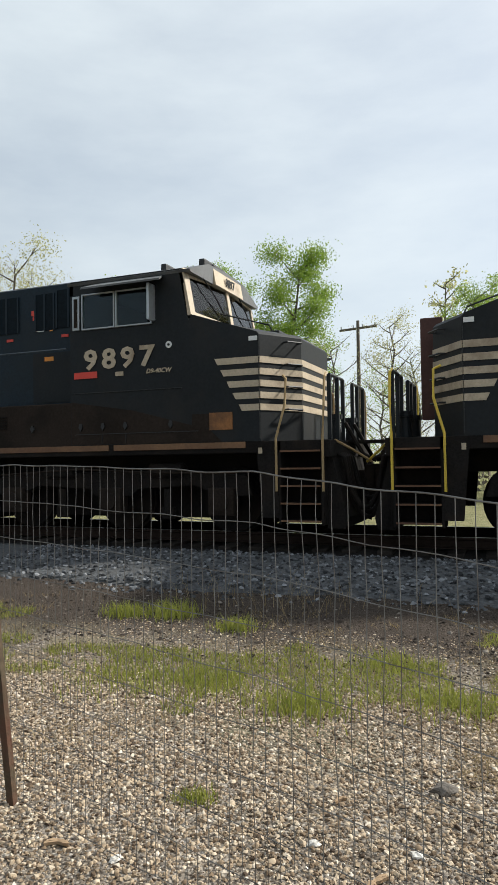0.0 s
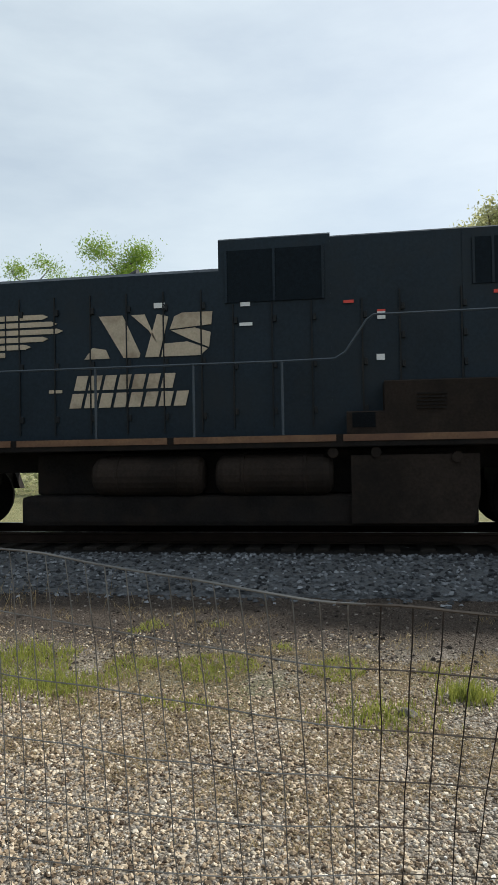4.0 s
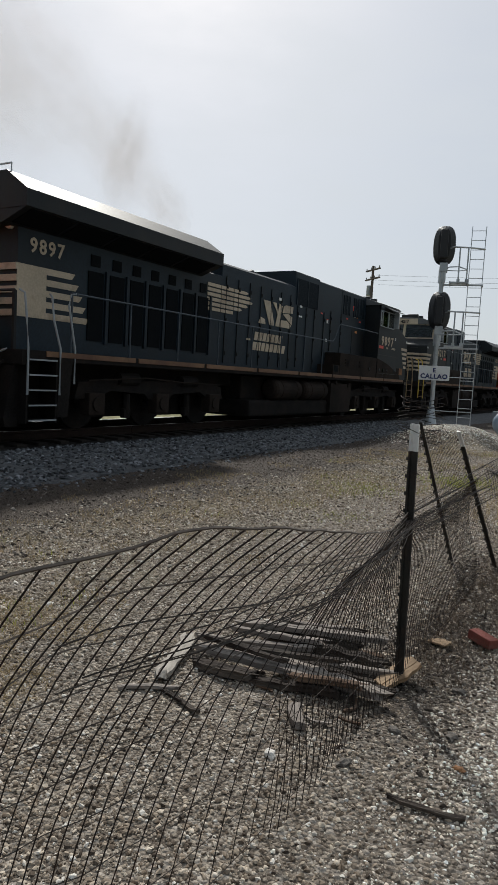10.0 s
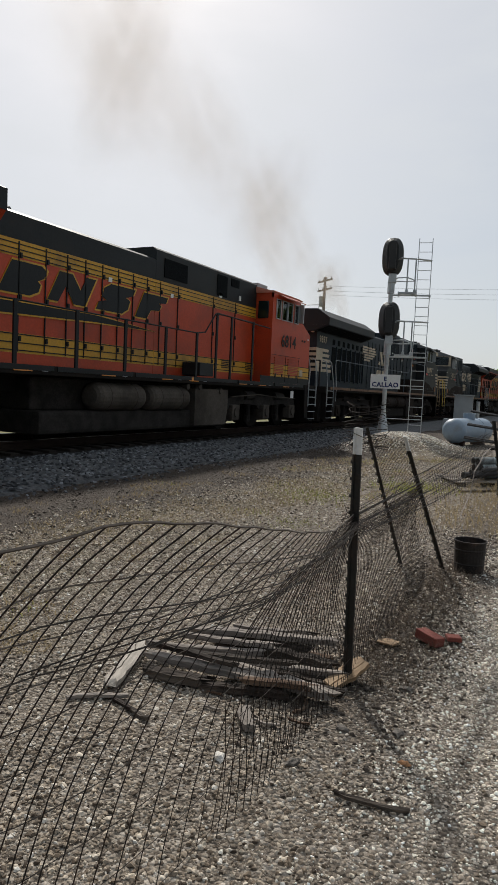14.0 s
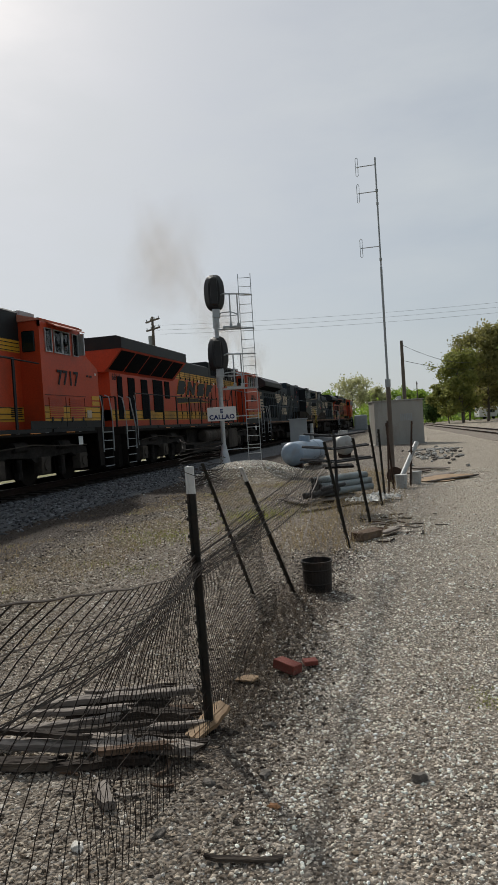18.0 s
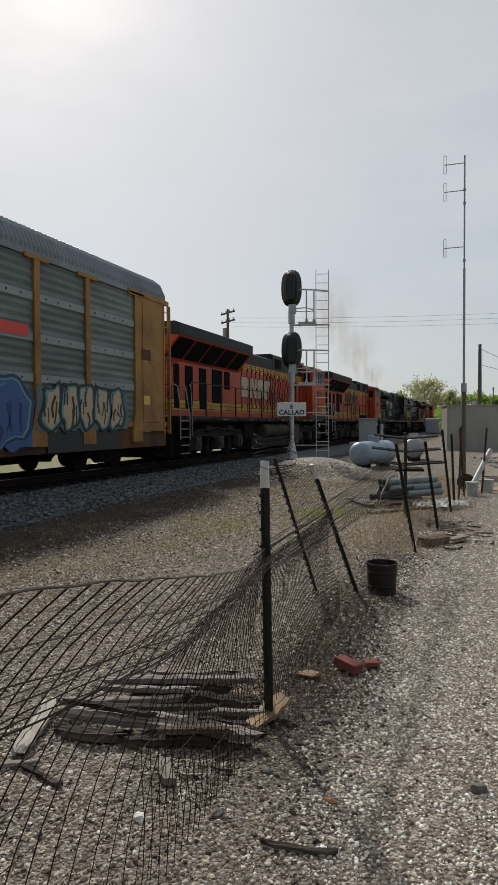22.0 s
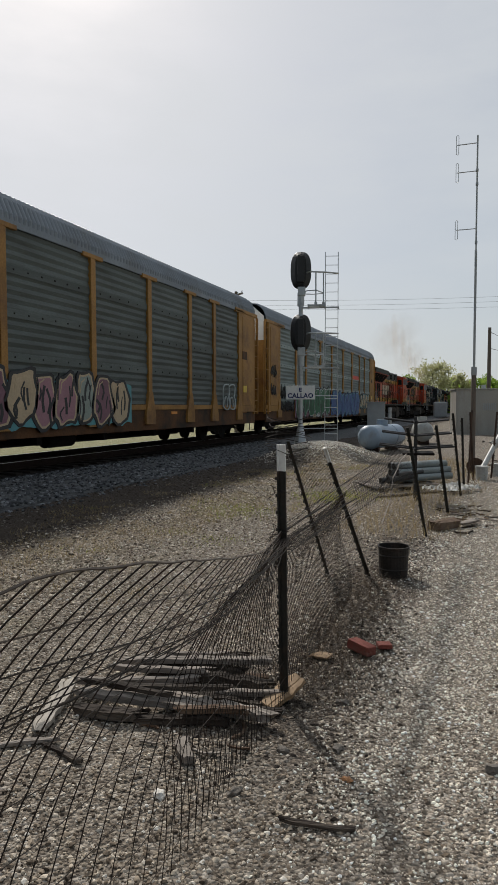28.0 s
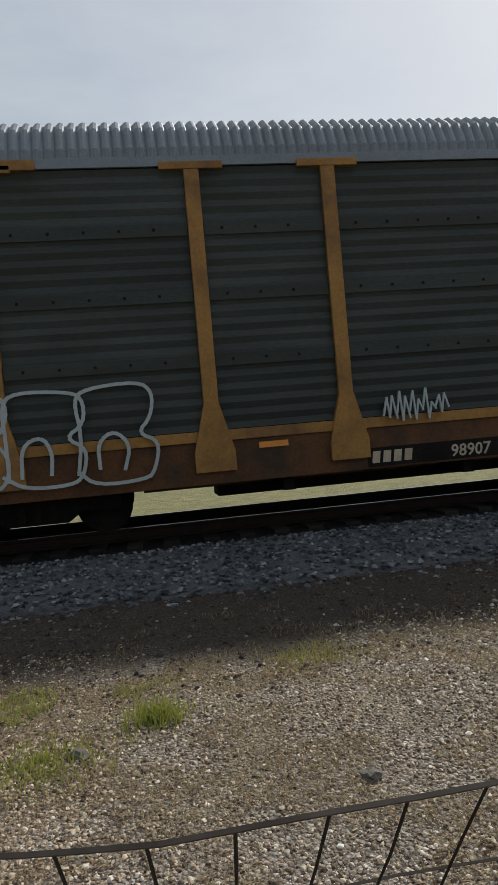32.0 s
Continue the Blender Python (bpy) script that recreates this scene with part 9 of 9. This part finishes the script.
# the tufts that stand out
tx, ty, th = [], [], []
for cx, cy, r, hmax, cnt in ((-0.35, 3.96, 0.16, 0.2, 320), (-4.12, 2.34, 0.09, 0.08, 200), (-4.0, 3.6, 0.3, 0.16, 700), (-5.3, 3.8, 0.5, 0.12, 900), (-4.7, 3.85, 0.35, 0.12, 600), (-3.1, 3.9, 0.3, 0.13, 500), (-5.9, 5.5, 0.22, 0.24, 420), (-6.4, 5.4, 0.2, 0.22, 360), (-5.1, 5.2, 0.18, 0.2, 260), (-3.6, 4.6, 0.3, 0.13, 400), (-0.9, 3.6, 0.3, 0.1, 500), (0.71, 4.62, 0.3, 0.08, 300), (9.4, 3.6, 0.7, 0.08, 420), (7.2, 3.0, 0.4, 0.05, 160), (11.5, 2.6, 0.9, 0.12, 900), (3.9, -0.4, 0.15, 0.03, 160)):
    n_ = rng.normal(size=(cnt, 2)) * r * 0.55
    tx += (cx + n_[:, 0]).tolist()
    ty += (cy + n_[:, 1] * 0.8).tolist()
    th += (0.75 * hmax * rng.uniform(0.4, 1.0, cnt)).tolist()
blades("grass_tuft", "taller bright green grass tufts", np.array(tx), np.array(ty), np.array(th), 0.004, M_GRASS, 0.6)
M_TWIG = leaf_mat("brown_twigs_and_litter", (0.15, 0.11, 0.075), (0.03, 0.022, 0.017))
gx_, gy_ = scatter(26000, -8, 20, 2.4, 6.9, lambda a, b, f: (f + 0.3 - np.abs(b - 5.4) * 0.16) > 0.05)
blades("leaf_litter", "brown twigs and dead leaf litter on bare dirt", gx_, gy_, rng.uniform(0.008, 0.022, len(gx_)), 0.004, M_TWIG, 6.0)
k = 2000
wx, wy = rng.uniform(3.4, 6.4, k), rng.normal(0.98, 0.16, k)
blades("dead_weeds", "brown dead weeds under the fence", wx, wy, rng.uniform(0.03, 0.12, k), 0.0018, M_TWIG, 2.4)
k = 2400
wx = rng.uniform(2.9, 6.3, k)
wy = rng.normal(0.97, 0.17, k) - 0.12 * np.clip(4.2 - wx, 0, 2)
blades("leaf_litter", "brown twigs and dead leaves along the fence line", wx, wy, rng.uniform(0.006, 0.02, k), 0.0035, M_TWIG, 6.0)
k = 2600
wx, wy = rng.uniform(8, 20, k), rng.normal(1.2, 0.5, k)
blades("dead_weeds", "brown dead weeds round the scrap", wx, wy, rng.uniform(0.05, 0.3, k), 0.003, M_STRAW, 1.2)


def stone_stuff(name, label, xs, ys, sizes, material, zf, flat=0.65):
    """Loose angular stones, each an island, sunk a little into the ground."""
    k = len(xs)
    ring = np.arange(5) * 2 * np.pi / 5
    cap = np.arange(3) * 2 * np.pi / 3 + 0.5
    base = np.concatenate([np.stack([np.cos(ring), np.sin(ring), np.full(5, -0.25)], 1), np.stack([0.62 * np.cos(cap), 0.62 * np.sin(cap), np.full(3, 0.62)], 1)])
    v = base[None] * (1 + 0.28 * rng.uniform(-1, 1, (k, 8, 1)))
    v += rng.uniform(-0.2, 0.2, (k, 8, 3))
    a = rng.uniform(0, 2 * np.pi, k)
    ca, sa = np.cos(a)[:, None], np.sin(a)[:, None]
    tilt = rng.uniform(-0.55, 0.55, (k, 1))
    x, y, z = v[..., 0], v[..., 1], v[..., 2]
    y = y * rng.uniform(0.55, 1.0, (k, 1))
    x, z = x * np.cos(tilt) - z * np.sin(tilt), x * np.sin(tilt) + z * np.cos(tilt)
    x, y = x * ca - y * sa, x * sa + y * ca
    s = sizes[:, None] * 0.86
    zs = np.array([zf(p, q) for p, q in zip(xs, ys)])
    out = np.stack([xs[:, None] + x * s, ys[:, None] + y * s, zs[:, None] + (z * flat + 0.25) * s], -1)
    tri = np.array([(5, 6, 7), (0, 1, 5), (1, 6, 5), (1, 2, 6), (2, 3, 6), (3, 7, 6), (3, 4, 7), (4, 0, 7), (0, 5, 7)])
    faces = (np.arange(k)[:, None, None] * 8 + tri[None]).reshape(-1, 3)
    me = bpy.data.meshes.new(name)
    me.from_pydata(out.reshape(-1, 3).tolist(), [], faces.tolist())
    me.materials.append(material)
    me.polygons.foreach_set("use_smooth", rng.random(k).repeat(9) < 0.15)
    return tagged(new(name, me), label, "gravel", kind="stuff")


def stone_mat(name, stops, rough=0.85):
    m = bpy.data.materials.new(name)
    m.use_nodes = True
    n, l = m.node_tree.nodes, m.node_tree.links
    b = n["Principled BSDF"]
    b.inputs["Roughness"].default_value, b.inputs["Specular IOR Level"].default_value = rough, 0.3
    geo = n.new("ShaderNodeNewGeometry")
    r = n.new("ShaderNodeValToRGB")
    e = r.color_ramp.elements
    while len(e) < len(stops):
        e.new(0.5)
    for el, (p, c) in zip(e, stops):
        el.position, el.color = p, (*c, 1)
    l.new(geo.outputs["Random Per Island"], r.inputs["Fac"])
    t = n.new("ShaderNodeTexNoise")
    t.inputs["Scale"].default_value, t.inputs["Detail"].default_value = 70, 4
    l.new(geo.outputs["Position"], t.inputs["Vector"])
    mx = n.new("ShaderNodeMix")
    mx.data_type, mx.blend_type = "RGBA", "MULTIPLY"
    mx.inputs["Factor"].default_value = 0.6
    rr = n.new("ShaderNodeMapRange")
    rr.inputs["To Min"].default_value, rr.inputs["To Max"].default_value = 0.5, 1.5
    l.new(t.outputs["Fac"], rr.inputs["Value"])
    l.new(r.outputs["Color"], mx.inputs["A"])
    l.new(rr.outputs["Result"], mx.inputs["B"])
    l.new(mx.outputs["Result"], b.inputs["Base Color"])
    return m


M_GRAVEL = stone_mat("limestone_chips", [(0, (0.047, 0.034, 0.024)), (0.25, (0.175, 0.134, 0.096)), (0.6, (0.370, 0.306, 0.234)), (0.9, (0.576, 0.502, 0.406)), (1, (0.691, 0.662, 0.602))])
M_BALLSTONE = stone_mat("ballast_stones", [(0, (0.017, 0.0175, 0.019)), (0.4, (0.067, 0.07, 0.075)), (0.8, (0.13, 0.136, 0.145)), (1, (0.26, 0.268, 0.28))])


def spread(count, x0, x1, y0, y1):
    return rng.uniform(x0, x1, count) + rng.normal(0, 0.16, count), rng.uniform(y0, y1, count) + rng.normal(0, 0.1, count)


M_LANE = stone_mat("pale_limestone_chips", [(0, (0.114, 0.094, 0.073)), (0.25, (0.419, 0.354, 0.288)), (0.6, (0.750, 0.659, 0.549)), (0.9, (0.880, 0.880, 0.782)), (1, (0.880, 0.880, 0.880))])
M_LITTER = stone_mat("brown_grit", [(0, (0.025, 0.019, 0.0145)), (0.5, (0.06, 0.046, 0.036)), (0.85, (0.11, 0.09, 0.072)), (1, (0.28, 0.25, 0.215))])


def gather(fields):
    sx, sy, ss = [], [], []
    for cnt, x0, x1, y0, y1, lo, hi in fields:
        a, b = spread(cnt, x0, x1, y0, y1)
        sx.append(a)
        sy.append(b)
        ss.append(lo + (hi - lo) * rng.random(cnt) ** 3.0)
    return np.concatenate(sx), np.concatenate(sy), np.concatenate(ss)


M_TANGRAVEL = stone_mat("tan_limestone_chips", [(0, (0.054, 0.035, 0.022)), (0.25, (0.196, 0.139, 0.088)), (0.6, (0.371, 0.288, 0.196)), (0.9, (0.528, 0.435, 0.323)), (1, (0.704, 0.626, 0.518))])
sx, sy, ss = gather(((80000, -6.6, -0.8, 1.1, 3.9, 0.005, 0.017), (5000, -6.6, -0.6, 1.1, 3.9, 0.014, 0.024), (6000, -9.5, -6.6, 1.4, 4.0, 0.008, 0.02), (9000, -6.6, -0.6, 3.8, 5.4, 0.006, 0.017), (22000, -1.2, 1.8, 2.0, 4.6, 0.005, 0.017)))
stone_stuff("fine_gravel", "fine tan crushed limestone gravel by the fence", sx, sy, ss, M_TANGRAVEL, ground_z)
sx, sy, ss = gather(((64000, 1.0, 5.2, 0.6, 5.2, 0.0045, 0.017), (14000, -1.0, 1.8, 0.7, 2.6, 0.005, 0.018), (34000, 4.4, 10.0, 0.8, 5.4, 0.007, 0.022), (7000, 1.0, 14.0, 3.2, 5.6, 0.014, 0.03), (9000, 10.0, 20.0, 0.8, 4.5, 0.01, 0.027)))
thin = (rng.random(len(sx)) < np.clip(1.1 - (sy - 4.1) * 0.7, 0.1, 1))
thin &= ~((np.abs(sy - 1.0) < 0.3) & (sx > 2.7) & (sx < 11) & (rng.random(len(sx)) < 0.35))
stone_stuff("gravel", "loose crushed limestone gravel among dirt", sx[thin], sy[thin], ss[thin], M_GRAVEL, ground_z)
sx, sy, ss = gather(((66000, 1.2, 5.2, -2.0, 0.75, 0.004, 0.0135), (26000, 5.0, 10.0, -2.4, 0.85, 0.006, 0.018), (9000, 10.0, 20.0, -3.4, 0.6, 0.009, 0.022)))
fade = np.clip((sx - 1.3) / 1.6, 0, 1) * np.clip((sy + 1.9) / 1.1, 0, 1)
fade = np.where(sx > 4.5, np.clip((sy + 0.25 * sx + 0.9) / 1.2, 0, 1), fade)
even = (rng.random(len(sx)) < fade) & ~((sy > 0.6) & (sx > 2.7) & (rng.random(len(sx)) < 0.3))
sx, sy, ss = sx[even], sy[even], ss[even]
stone_stuff("lane_gravel", "pale crushed limestone of the driveway", sx, sy, ss, M_LANE, ground_z)
sx, sy, ss = gather(((26000, -9, 9, 3.4, 6.9, 0.004, 0.015), (8000, 9, 22, 3.2, 6.9, 0.008, 0.022)))
stone_stuff("dirt_grit", "brown grit and cinders on bare dirt", sx, sy, ss, M_LITTER, ground_z)
sx, sy, ss = gather(((8000, -5.0, 5.0, -2.5, 0.4, 0.008, 0.018),))
stone_stuff("yard_gravel", "scattered crushed limestone across the open yard", sx, sy, ss, M_GRAVEL, ground_z)
sx, sy, ss = gather(((2600, 2.7, 4.6, 0.6, 1.35, 0.006, 0.02), (2600, 4.2, 8.2, 0.65, 1.35, 0.006, 0.022)))
stone_stuff("dirt_clods", "dark dirt clods along the fence line", sx, sy, ss, M_LITTER, ground_z)
sx, sy, ss = gather(((9000, -8, 20, 4.2, 6.9, 0.008, 0.034),))
stone_stuff("dirt_clods", "dark clods and cinders along the ballast toe", sx, sy, ss, M_LITTER, ground_z)
k = 130
wx, wy = rng.normal(-5.0, 0.8, k), rng.normal(6.1, 0.3, k)
blades("dead_stalks", "tall bleached weed stalks by the ballast", wx, wy, rng.uniform(0.12, 0.45, k), 0.0022, M_STRAW, 0.9)
bx2, by2 = rng.uniform(-10, 26, 24000), rng.uniform(5.2, 9.0, 24000)
keepb = by2 > np.array([toe(a) for a in bx2]) - 0.5 * rng.random(24000) ** 2.5
keepb &= rng.random(24000) < np.where(bx2 > 14, 0.6, 1.0)
stone_stuff("ballast_stones", "blue-grey crushed ballast stones", bx2[keepb], by2[keepb], rng.uniform(0.022, 0.05, keepb.sum()), M_BALLSTONE, bed_z)
hx, hy = rng.normal(21.0, 1.25, 12000), rng.normal(5.2, 0.7, 12000)
stone_stuff("gravel_heap", "pale gravel heaped at the foot of the signal", hx, hy, rng.uniform(0.012, 0.03, 12000), M_LANE, ground_z)

# ---- what moves: the whole train rolls along the track ----
TRAVEL = [0.26, 3.27, 6.29, 9.5, 12.88, 16.35, 19.8, 23.38, 27.07, 30.83, 34.58, 38.45, 42.48, 46.69, 51.04, 55.54, 60.15, 64.87, 69.72, 74.7, 79.84, 85.14, 90.59, 96.19, 101.91, 107.77, 113.76, 119.87, 126.07, 132.39, 138.83, 145.32, 151.79]
CONSIST = []


def motions():
    for vehicle, x in CONSIST:
        walk(vehicle, [(t, pose(x + s, TRACK_Y, RAIL_Z)) for t, s in enumerate(TRAVEL)])


CONSIST += [(lead, 39.0), (grey_unit, 16.74), (ns_unit, -4.6), (orange_unit, -26.9), (orange_unit2, -49.1), (rack_a, -71.8), (rack_b, -100.05), (rack_c, -128.35)]
CONSIST += [(smoke, -4.6)]
motions()
